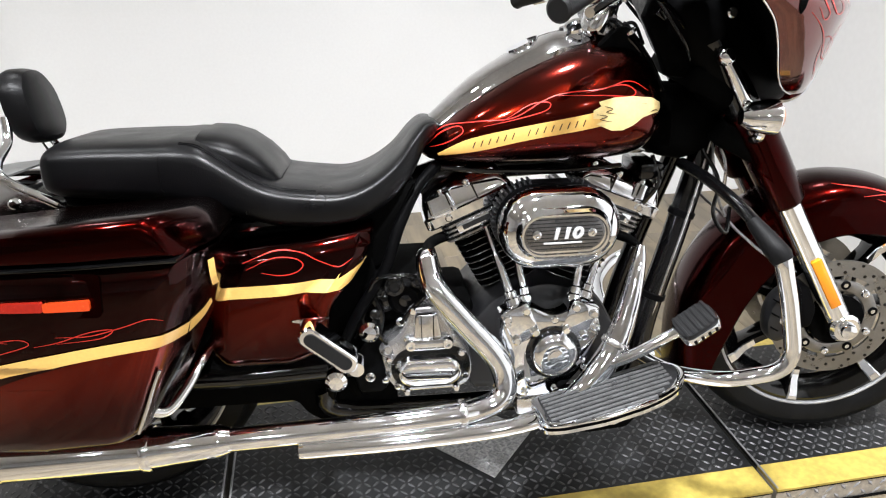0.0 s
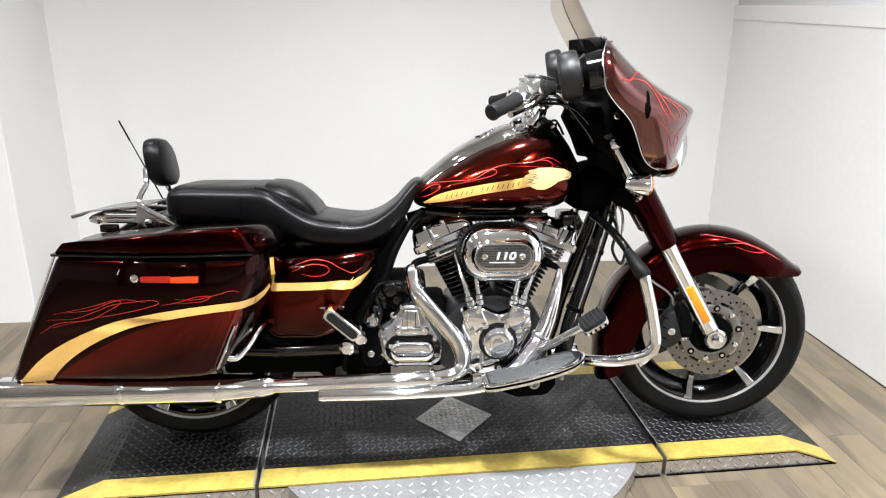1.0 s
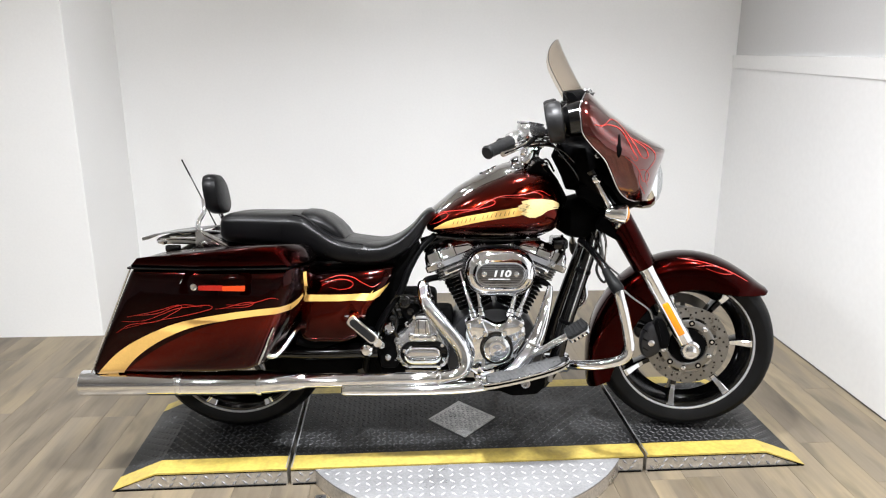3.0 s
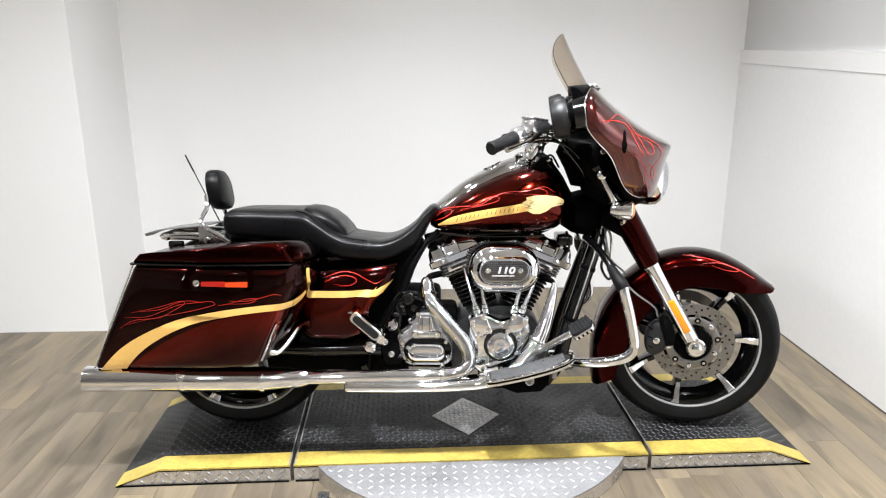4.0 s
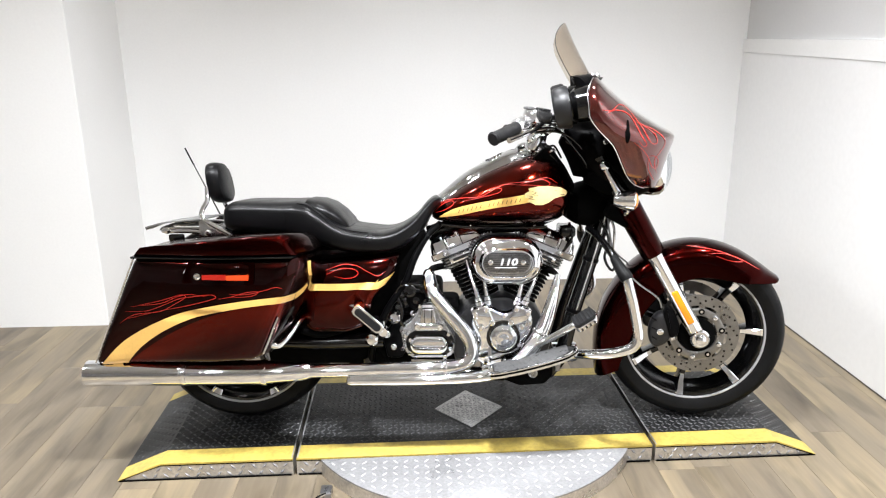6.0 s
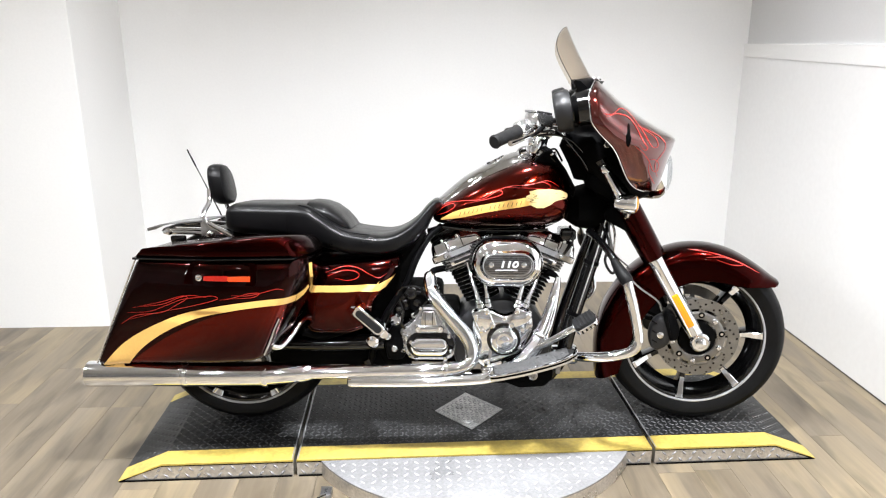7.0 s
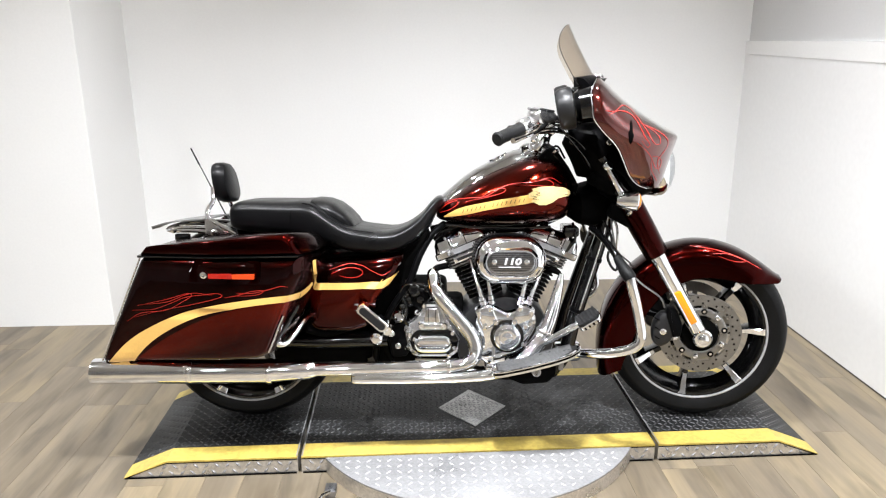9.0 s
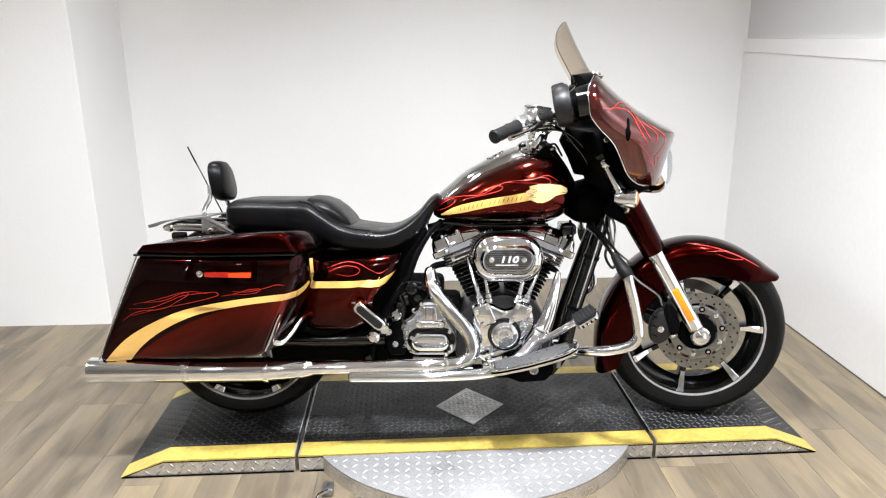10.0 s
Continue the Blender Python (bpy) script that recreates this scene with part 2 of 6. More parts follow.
def tube(pts, r, n=10, res=6, bm=None, curve=True, squash=None):
    """A round bar along the points; r: one radius or one for each point."""
    bm = bm or bmesh.new()
    if isinstance(r, (int, float)):
        r = [r] * len(pts)
    path = spline([(*p, ) for p in pts], res) if curve and len(pts) > 2 else [Vector(p) for p in pts]
    steps = res if curve and len(pts) > 2 else 1
    rad = []
    for i in range(len(path)):
        k, f = min(i // steps, len(r) - 1), (i % steps) / steps
        rad.append(r[k] if k + 1 >= len(r) else r[k] * (1 - f) + r[k + 1] * f)
    side = None
    rings = []
    for i, p in enumerate(path):
        d = (path[min(i + 1, len(path) - 1)] - path[max(i - 1, 0)]).normalized()
        if side is None:
            side = d.orthogonal().normalized()
        side = (side - side.dot(d) * d).normalized()
        up = d.cross(side)
        rings.append([p + rad[i] * (math.cos(a) * side + math.sin(a) * up) for a in (2 * math.pi * k / n for k in range(n))])
    rings_to(bm, rings)
    return bm


def lathe(profile, centre, axis, n=32, bm=None):
    """Turns (radius, height) pairs round an axis through centre."""
    bm = bm or bmesh.new()
    d = Vector(axis).normalized()
    s = d.orthogonal().normalized()
    q = d.cross(s)
    c = Vector(centre)
    rings = [[c + h * d + max(r, 1e-4) * (math.cos(a) * s + math.sin(a) * q) for a in (2 * math.pi * k / n for k in range(n))] for r, h in profile]
    rings_to(bm, rings)
    return bm


def hoop(profile, centre, axis, n=48, bm=None):
    """Like lathe, for a closed profile that makes a ring."""
    bm = bm or bmesh.new()
    d = Vector(axis).normalized()
    s = d.orthogonal().normalized()
    q = d.cross(s)
    c = Vector(centre)
    rows = []
    for k in range(n):
        a = 2 * math.pi * k / n
        e = math.cos(a) * s + math.sin(a) * q
        rows.append([bm.verts.new(c + h * d + r * e) for r, h in profile])
    m = len(profile)
    for k in range(n):
        a, b = rows[k], rows[(k + 1) % n]
        for i in range(m):
            j = (i + 1) % m
            bm.faces.new((a[i], a[j], b[j], b[i]))
    return bm


def box(c, size, bevel=0.003, m=None, bm=None, seg=2):
    """A block with rounded edges; m turns it before it is set down at c."""
    b2 = bmesh.new()
    bmesh.ops.create_cube(b2, size=1)
    bmesh.ops.transform(b2, matrix=Matrix.Diagonal((*size, 1)), verts=b2.verts)
    if bevel:
        bmesh.ops.bevel(b2, geom=b2.edges[:], offset=bevel, segments=seg, affect="EDGES", profile=0.5)
    bmesh.ops.transform(b2, matrix=Matrix.Translation(c) @ (m or Matrix()), verts=b2.verts)
    if bm is None:
        return b2
    return merge(bm, b2)


def merge(bm, other):
    tmp = bpy.data.meshes.new("joined")
    other.to_mesh(tmp)
    other.free()
    bm.from_mesh(tmp)
    bpy.data.meshes.remove(tmp)
    return bm


def inset_outline(pts, d):
    """The closed outline moved inwards by d."""
    n, out = len(pts), []
    area = sum(pts[i][0] * pts[(i + 1) % n][1] - pts[(i + 1) % n][0] * pts[i][1] for i in range(n))
    sg = 1 if area > 0 else -1
    for i in range(n):
        a, b, c = Vector(pts[i - 1]), Vector(pts[i]), Vector(pts[(i + 1) % n])
        e1, e2 = (b - a).normalized(), (c - b).normalized()
        n1, n2 = Vector((-e1.y, e1.x)) * sg, Vector((-e2.y, e2.x)) * sg
        h = n1 + n2
        h = h / max(h.dot(h) / 2, 0.35)
        out.append(tuple(b + h * d))
    return out


def rounded(pts, r, seg=4):
    """The closed outline with its corners rounded off."""
    n, out = len(pts), []
    for i in range(n):
        a, b, c = Vector(pts[i - 1]), Vector(pts[i]), Vector(pts[(i + 1) % n])
        l1, l2 = (a - b).length, (c - b).length
        k = min(r, 0.45 * l1, 0.45 * l2)
        p, q = b + (a - b).normalized() * k, b + (c - b).normalized() * k
        for s in range(seg + 1):
            t = s / seg
            out.append(tuple((1 - t) ** 2 * p + 2 * t * (1 - t) * b + t * t * q))
    return out


def plate(outline, v0, v1, edge=0.003, bend=None):
    """An outline in (u, w), made a solid from v0 to v1 with rounded rims; bend(u, v, w) gives the final place."""
    s = 1 if v1 > v0 else -1
    e = min(edge, abs(v1 - v0) / 2.2)
    layers = [(v0, e), (v0 + s * e * 0.3, e * 0.3), (v0 + s * e, 0.0), (v1 - s * e, 0.0), (v1 - s * e * 0.3, e * 0.3), (v1, e)]
    rings = []
    for v, d in layers:
        o = inset_outline(outline, d) if d else outline
        rings.append([bend(u, v, w) if bend else (u, v, w) for u, w in o])
    return loft(rings)


def oval(cu, cw, a, b, n=36, power=2.0):
    out = []
    for k in range(n):
        t = 2 * math.pi * k / n
        c, s = math.cos(t), math.sin(t)
        out.append((cu + a * math.copysign(abs(c) ** (2 / power), c), cw + b * math.copysign(abs(s) ** (2 / power), s)))
    return out


def stadium(cu, cw, half_len, r, n=12):
    out = []
    for k in range(n + 1):
        t = -math.pi / 2 + math.pi * k / n
        out.append((cu + half_len + r * math.cos(t), cw + r * math.sin(t)))
    for k in range(n + 1):
        t = math.pi / 2 + math.pi * k / n
        out.append((cu - half_len + r * math.cos(t), cw + r * math.sin(t)))
    return out


def lay(ob, pts, lift=0.0008):
    """Puts (u, w) points on the near side of ob's surface."""
    if ob.name not in TREES:
        t = bmesh.new()
        t.from_mesh(ob.data)
        TREES[ob.name] = BVHTree.FromBMesh(t)
        t.free()
    out = []
    for u, w in pts:
        hit, nrm, _, _ = TREES[ob.name].ray_cast(Vector((u, -2, w)), Vector((0, 1, 0)))
        if hit is None:
            hit, nrm, _, _ = TREES[ob.name].find_nearest(Vector((u, -0.4, w)))
            if nrm.y > 0:
                nrm = -nrm
        out.append(hit + nrm * lift)
    return out


def snapped(ob, pts, lift=0.0004):
    """The points brought to the nearest place on ob's surface."""
    lay(ob, [])
    out = []
    for p in pts:
        hit, nrm, _, _ = TREES[ob.name].find_nearest(Vector(p))
        out.append(hit + nrm * lift)
    return out


def ribbon(ob, upper, lower, across=6, lift=0.0014, res=8):
    """A painted band on ob between two lines of (u, w) points."""
    a = spline([(p[0], p[1], 0) for p in upper], res)
    b = spline([(p[0], p[1], 0) for p in lower], res)
    m = 64
    pick = lambda line, t: line[min(int(t * (len(line) - 1)), len(line) - 2)].lerp(line[min(int(t * (len(line) - 1)), len(line) - 2) + 1], t * (len(line) - 1) - min(int(t * (len(line) - 1)), len(line) - 2))
    bm = bmesh.new()
    rows = []
    for i in range(m + 1):
        p, q = pick(a, i / m), pick(b, i / m)
        row = [(p.lerp(q, k / across).x, p.lerp(q, k / across).y) for k in range(across + 1)]
        rows.append([bm.verts.new(v) for v in lay(ob, row, lift)])
    for r, s in zip(rows, rows[1:]):
        for k in range(across):
            bm.faces.new((r[k], r[k + 1], s[k + 1], s[k]))
    return bm


def pinstripe(ob, pts, width=0.0024, lift=0.0012, bm=None, res=7):
    """A thin painted line on ob along (u, w) points, thinning at its ends."""
    bm = bm or bmesh.new()
    line = spline([(p[0], p[1], 0) for p in pts], res)
    n = len(line)
    rows = []
    for i, p in enumerate(line):
        d = (line[min(i + 1, n - 1)] - line[max(i - 1, 0)]).normalized()
        side = Vector((-d.y, d.x, 0))
        wd = width * (0.35 + 0.65 * min(1, 5 * min(i, n - 1 - i) / n))
        rows.append([bm.verts.new(v) for v in lay(ob, [((p + side * wd / 2).x, (p + side * wd / 2).y), ((p - side * wd / 2).x, (p - side * wd / 2).y)], lift)])
    for r, s in zip(rows, rows[1:]):
        bm.faces.new((r[0], r[1], s[1], s[0]))
    return bm


def fill_shape(ob, outline, lift=0.001):
    """A painted patch on ob inside an outline of (u, w) points."""
    bm = bmesh.new()
    vs = [bm.verts.new((u, 0, w)) for u, w in outline]
    bm.faces.new(vs)
    bmesh.ops.triangulate(bm, faces=bm.faces[:])
    for _ in range(2):
        bmesh.ops.subdivide_edges(bm, edges=bm.edges[:], cuts=1)
        bmesh.ops.triangulate(bm, faces=bm.faces[:])
    for v, p in zip(bm.verts, lay(ob, [(v.co.x, v.co.z) for v in bm.verts], lift)):
        v.co = p
    return bm


def mirrored(bm):
    c = bm.copy()
    for v in c.verts:
        v.co.y = -v.co.y
    bmesh.ops.reverse_faces(c, faces=c.faces)
    return c


def section_ring(u, top, bottom, half, n=28, power=2.6, widest=0.5, shift=0.0):
    """A rounded cross-section of a body that runs along u."""
    mid = bottom + (top - bottom) * widest
    out = []
    for k in range(n):
        t = 2 * math.pi * k / n
        c, s = math.cos(t), math.sin(t)
        v = half * math.copysign(abs(c) ** (2 / power), c)
        w = mid + ((top - mid) if s > 0 else (mid - bottom)) * math.copysign(abs(s) ** (2 / power), s)
        out.append((u + shift * (w - mid), v, w))
    return out


TREES = {}


# ---- the room ----
WALL_Y, RIGHT_X, LEFT_X, LEFT_Y = 2.0, 1.695, -1.70, 1.41


def setting(name, bm, material, label, parent=None, category=""):
    ob = part(name, bm, material, parent, smooth=0)
    return tagged(ob, label, category or name.split("_")[0], kind="structure")


def build_room():
    f = setting("floor", box((-1.2, -2.2, -0.06), (9.2, 9.4, 0.1), 0), SUBFLOOR, "grey-beige oak vinyl planks on a dark shop floor")
    setting("wall_back", box((0, WALL_Y + 0.075, 1.33), (3.5, 0.15, 2.76), 0), WALL, "smooth white painted wall behind the motorcycle")
    setting("wall_left_jut", box((LEFT_X - 1.8, LEFT_Y + 0.37, 1.33), (3.6, 0.74, 2.76), 0.004), WALL, "white painted wall that juts forward beside the recess")
    def along(x0, x1, z0, z1, fall0, fall1):
        """A wall along the side whose lower and upper edges fall towards the shop."""
        return loft([[(x0, y, z0 + fall0 * (y - 2)), (x1, y, z0 + fall0 * (y - 2)), (x1, y, z1 + fall1 * (y - 2)), (x0, y, z1 + fall1 * (y - 2))] for y in (-3.0, 2.0)])
    fall = 0.012
    setting("wall_right", along(RIGHT_X, RIGHT_X + 0.12, -0.05, 1.306, 0, fall + 0.010), WALL_GLOSS, "white painted low side wall under a ledge")
    setting("wall_right_upper", along(RIGHT_X + 0.014, RIGHT_X + 0.135, 1.3765, 2.71, fall, 0), UPPER, "upper side wall above the ledge, greyer than the other walls")
    setting("trim_ledge", along(RIGHT_X - 0.0025, RIGHT_X + 0.12, 1.307, 1.376, fall + 0.010, fall), WALL, "white painted ledge board along the side wall", category="trim")
    setting("trim_floor_joint", box((RIGHT_X - 0.0015, -0.5, 0.0015), (0.003, 5.0, 0.003), 0), SATIN, "thin dark joint between floor and side wall", category="trim")
    # Walls out of view; their two tones are set for what chrome and paint reflect
    for name, x, y, sx, sy, lab in (("front", -1.2, -6.9, 9.2, 0.15, "far wall"), ("left", -5.3, -2.7, 0.15, 8.3, "side wall"), ("right", 3.3, -5.0, 0.15, 4.0, "side wall"), ("return", 2.55, -3.05, 1.5, 0.15, "return wall")):
        setting("wall_shop_" + name, box((x, y, 1.73), (sx, sy, 1.96), 0), DIM, "unseen grey upper " + lab + " of the shop")
        setting("wall_dado_" + name, box((x, y, 0.35), (sx, sy, 0.80), 0), UNSEEN_LOW, "unseen grey lower " + lab + " of the shop")
    setting("ceiling", box((-1.2, -2.2, 2.76), (9.2, 9.4, 0.1), 0), CEIL, "grey painted ceiling with round downlights")
    return f


def ceiling_light(x, y, share=1.0):
    ob = empty("ceiling_light", pose(x, y, 2.71))
    part("housing", hoop([(0.125, 0), (0.125, -0.05), (0.105, -0.05), (0.10, -0.01), (0.10, 0)], (0, 0, 0), (0, 0, 1), 28), CHROME_DULL, ob)
    part("diffuser", lathe([(0.0, -0.012), (0.10, -0.012), (0.10, -0.006), (0.0, -0.006)], (0, 0, 0), (0, 0, 1), 28), LAMPGLOW, ob)
    tagged(ob, "unseen round recessed ceiling downlight, switched on", "ceiling light", "ceiling downlights")
    data = bpy.data.lights.new("downlight", "AREA")
    data.shape, data.size, data.energy, data.color = "DISK", 0.2, LAMP_POWER * share, (0.962, 0.985, 1.022)
    data.spread = radians(134)
    lamp = new("downlight", data)
    lamp.parent = ob
    lamp.location = (0, 0, -0.06)
    return ob


def lug_mesh(points, length, width, height, material, name, parent, angle=45.0, label=""):
    """Raised lens-shaped lugs at the (x, y, z, turn) given, as one mesh."""
    vs, fs = [], []
    for x, y, z, turn in points:
        c, s = math.cos(turn), math.sin(turn)
        k = len(vs)
        for a, b, h in ((-length / 2, 0, 0), (-length / 5, -width / 2, 0), (length / 5, -width / 2, 0), (length / 2, 0, 0), (length / 5, width / 2, 0), (-length / 5, width / 2, 0),
                        (-length / 4, 0, height), (length / 4, 0, height)):
            vs.append((x + a * c - b * s, y + a * s + b * c, z + h))
        fs += [(k, k + 1, k + 6), (k + 1, k + 2, k + 7, k + 6), (k + 2, k + 3, k + 7), (k + 3, k + 4, k + 7), (k + 4, k + 5, k + 6, k + 7), (k + 5, k, k + 6)]
    me = bpy.data.meshes.new(name)
    me.from_pydata(vs, [], fs)
    me.materials.append(material)
    ob = new(name, me)
    ob.parent = parent
    return tagged(ob, label, kind="stuff")


def lug_grid(x0, x1, y0, y1, pitch, inside, height):
    out, j, y = [], 0, y0
    while y < y1:
        i, x = 0, x0
        while x < x1:
            if inside(x, y):
                out.append((x, y, height(x, y), radians(45 if (i + j) % 2 else -45)))
            x += pitch
            i += 1
        y += pitch
        j += 1
    return out


TOP, NEAR, FAR = 0.06, 0.035, 0.637
CUT_1, CUT_2 = -0.545, 0.650
FOOT_L, RAMP_L, RAMP_R, FOOT_R = -1.117, -0.975, 1.070, 1.215


def height_at(x):
    if x < RAMP_L:
        return TOP * (x - FOOT_L) / (RAMP_L - FOOT_L)
    if x > RAMP_R:
        return TOP * (FOOT_R - x) / (FOOT_R - RAMP_R)
    return TOP


def slab(x_list, y0, y1, drop, lift=0.0):
    """A deck over the stations x_list, with the given thickness, never below the floor."""
    rings = []
    for x in x_list:
        h = height_at(x)
        lo = max(h - drop, 0.001)
        hi = max(h, lo + 0.0015) + lift
        rings.append([(x, y0, lo), (x, y1, lo), (x, y1, hi), (x, y0, hi)])
    return loft(rings)


def platform_section(name, xs, label):
    ob = empty(name, pose(0, 0.009, 0, 0, 0, 0.9))
    part("deck", slab(xs, NEAR + 0.0805, FAR - 0.062, 0.02), TREAD, ob, "black rubberised tread deck", smooth=0)
    part("near_stripe", slab(xs, NEAR, NEAR + 0.080, 0.006), YELLOW, ob, "worn yellow painted safety stripe", smooth=0)
    part("far_stripe", slab(xs, FAR - 0.0615, FAR, 0.006), YELLOW, ob, "worn yellow painted safety stripe", smooth=0)
    rings = []
    for x in xs:
        lo = max(height_at(x) - 0.0072, 0.001)
        rings.append([(x, NEAR + 0.002, 0.0005), (x, FAR - 0.002, 0.0005), (x, FAR - 0.002, lo), (x, NEAR + 0.002, lo)])
    part("base", loft(rings), ALUEDGE, ob, "scuffed aluminium tread plate edge", smooth=0)
    part("edge_line", slab(xs, NEAR + 0.0005, NEAR + 0.004, 0.0105, -0.0062), SATIN, ob, "thin dark line under the stripe", smooth=0)
    lugs = lug_grid(xs[0] + 0.012, xs[-1] - 0.008, NEAR + 0.094, FAR - 0.07, 0.0195,
                    lambda x, y: not (abs(x - 0.052) + 0.92 * abs(y - 0.332) < 0.14), lambda x, y: height_at(x) - 0.0003)
    lug_mesh(lugs, 0.022, 0.0074, 0.0023, LUG, "tread_lug", ob, label="raised black tread lugs")
    face = []
    x = xs[0] + 0.02
    k = 0
    while x < xs[-1] - 0.01:
        for z in (0.014, 0.038):
            if z + 0.012 < height_at(x):
                face.append((x + (0.012 if z > 0.02 else 0), z, radians(45 if (k % 2) else -45)))
        x += 0.034
        k += 1
    vs, fs = [], []
    for x, z, turn in face:
        c, s, n = math.cos(turn), math.sin(turn), len(vs)
        for a, b, h in ((-0.014, 0, 0), (0, -0.0048, 0), (0.014, 0, 0), (0, 0.0048, 0), (0, 0, 0.003)):
            vs.append((x + a * c - b * s, NEAR + 0.002 - h, z + a * s + b * c))
        fs += [(n, n + 1, n + 4), (n + 1, n + 2, n + 4), (n + 2, n + 3, n + 4), (n + 3, n, n + 4)]
    me = bpy.data.meshes.new("edge_lug")
    me.from_pydata(vs, [], fs)
    me.materials.append(ALUPLATE)
    e = new("edge_lug", me)
    e.parent = ob
    tagged(e, "bright raised lugs on the edge plate", kind="stuff")
    part("floor_line", box(((xs[0] + xs[-1]) / 2, NEAR + 0.003, 0.002), (xs[-1] - xs[0] - 0.01, 0.012, 0.004), 0), SATIN, ob, "thin black strip along the floor", smooth=0)
    part("joint_edge", box((xs[0] + 0.003 if xs[0] > FOOT_L else xs[-1] - 0.003, (NEAR + FAR) / 2, TOP - 0.005), (0.005, FAR - NEAR - 0.01, 0.0125), 0.001), ALUPLATE, ob, "bright worn joint edge", smooth=0)
    return tagged(ob, label, "platform", "motorcycle platform sections")


def build_platform():
    platform_section("ramp_section", [FOOT_L, RAMP_L, CUT_1 - 0.006], "black tread ramp with yellow edge stripes under the rear wheel")
    mid = platform_section("middle_section", [CUT_1 + 0.006, CUT_2 - 0.006], "black tread middle platform section with yellow edge stripes")
    platform_section("ramp_section", [CUT_2 + 0.006, RAMP_R, FOOT_R], "black tread ramp with yellow edge stripes under the front wheel")
    hd = 0.126
    part("diamond_plate", loft([[(0.052 + a * k, 0.332 + b * k, z) for a, b in ((-hd, 0), (0, -hd * 1.1), (hd, 0), (0, hd * 1.1))] for z, k in ((TOP - 0.004, 1), (TOP + 0.0022, 1), (TOP + 0.003, 0.985))]),
         mat("worn_steel_diamond", (0.44, 0.44, 0.435), 0.42, 0.4, var=0.7, scale=22, fine=160, rough_var=0.15), mid, "worn bare steel diamond-shaped plate", smooth=0)
    steel = lug_grid(0.052 - hd, 0.052 + hd, 0.332 - 1.1 * hd, 0.332 + 1.1 * hd, 0.017, lambda x, y: abs(x - 0.052) + abs(y - 0.332) / 1.1 < hd - 0.014, lambda x, y: TOP + 0.0028)
    lug_mesh(steel, 0.0195, 0.0068, 0.0018, ALUPLATE, "steel_lug", mid, label="worn bare steel lugs")
    disc = empty("turntable_disc", pose(0.045, 0.344, 0, 0, 0, 0.9))
    R = 0.592
    a0 = math.asin((NEAR - 0.003 - 0.335) / R)
    arc = [(R * math.cos(t), R * math.sin(t)) for t in (math.pi - a0 + (2 * a0 + math.pi) * k / 48 * 1.0 for k in range(49))]
    part("plate", loft([[(x, y, z) for x, y in arc] for z in (TOP - 0.010, TOP - 0.004)]), ALUPLATE, disc, "bare aluminium tread plate disc", smooth=0)
    rim = [(x * 0.998, y * 0.998) for x, y in arc]
    part("skirt", loft([[(x, y, z) for x, y in rim] for z in (0.0005, TOP - 0.0105)]), ALUEDGE, disc, "scuffed aluminium disc edge", smooth=0)
    pts = lug_grid(-0.6, 0.6, -0.6, NEAR - 0.335, 0.0335, lambda x, y: x * x + y * y < (R - 0.018) ** 2 and y < NEAR - 0.335 - 0.016, lambda x, y: TOP - 0.0043)
    lug_mesh(pts, 0.023, 0.0055, 0.0018, mat("bright_lug_metal", (0.56, 0.56, 0.57), 0.35, 0.2, var=0.3, scale=30), "tread_lug", disc, label="bright raised tread lugs")
    tagged(disc, "round aluminium tread plate turntable disc beside the platform", "turntable")
    latch = empty("floor_latch", pose(-0.43, -0.085, 0))
    part("bracket", box((0, 0, 0.013), (0.035, 0.05, 0.024), 0.004), GREY_ALLOY, latch)
    part("lever", tube([(0, -0.02, 0.02), (-0.02, -0.05, 0.028), (-0.03, -0.085, 0.024)], 0.006), CHROME_DULL, latch)
    tagged(latch, "small grey metal foot latch beside the turntable", "latch")


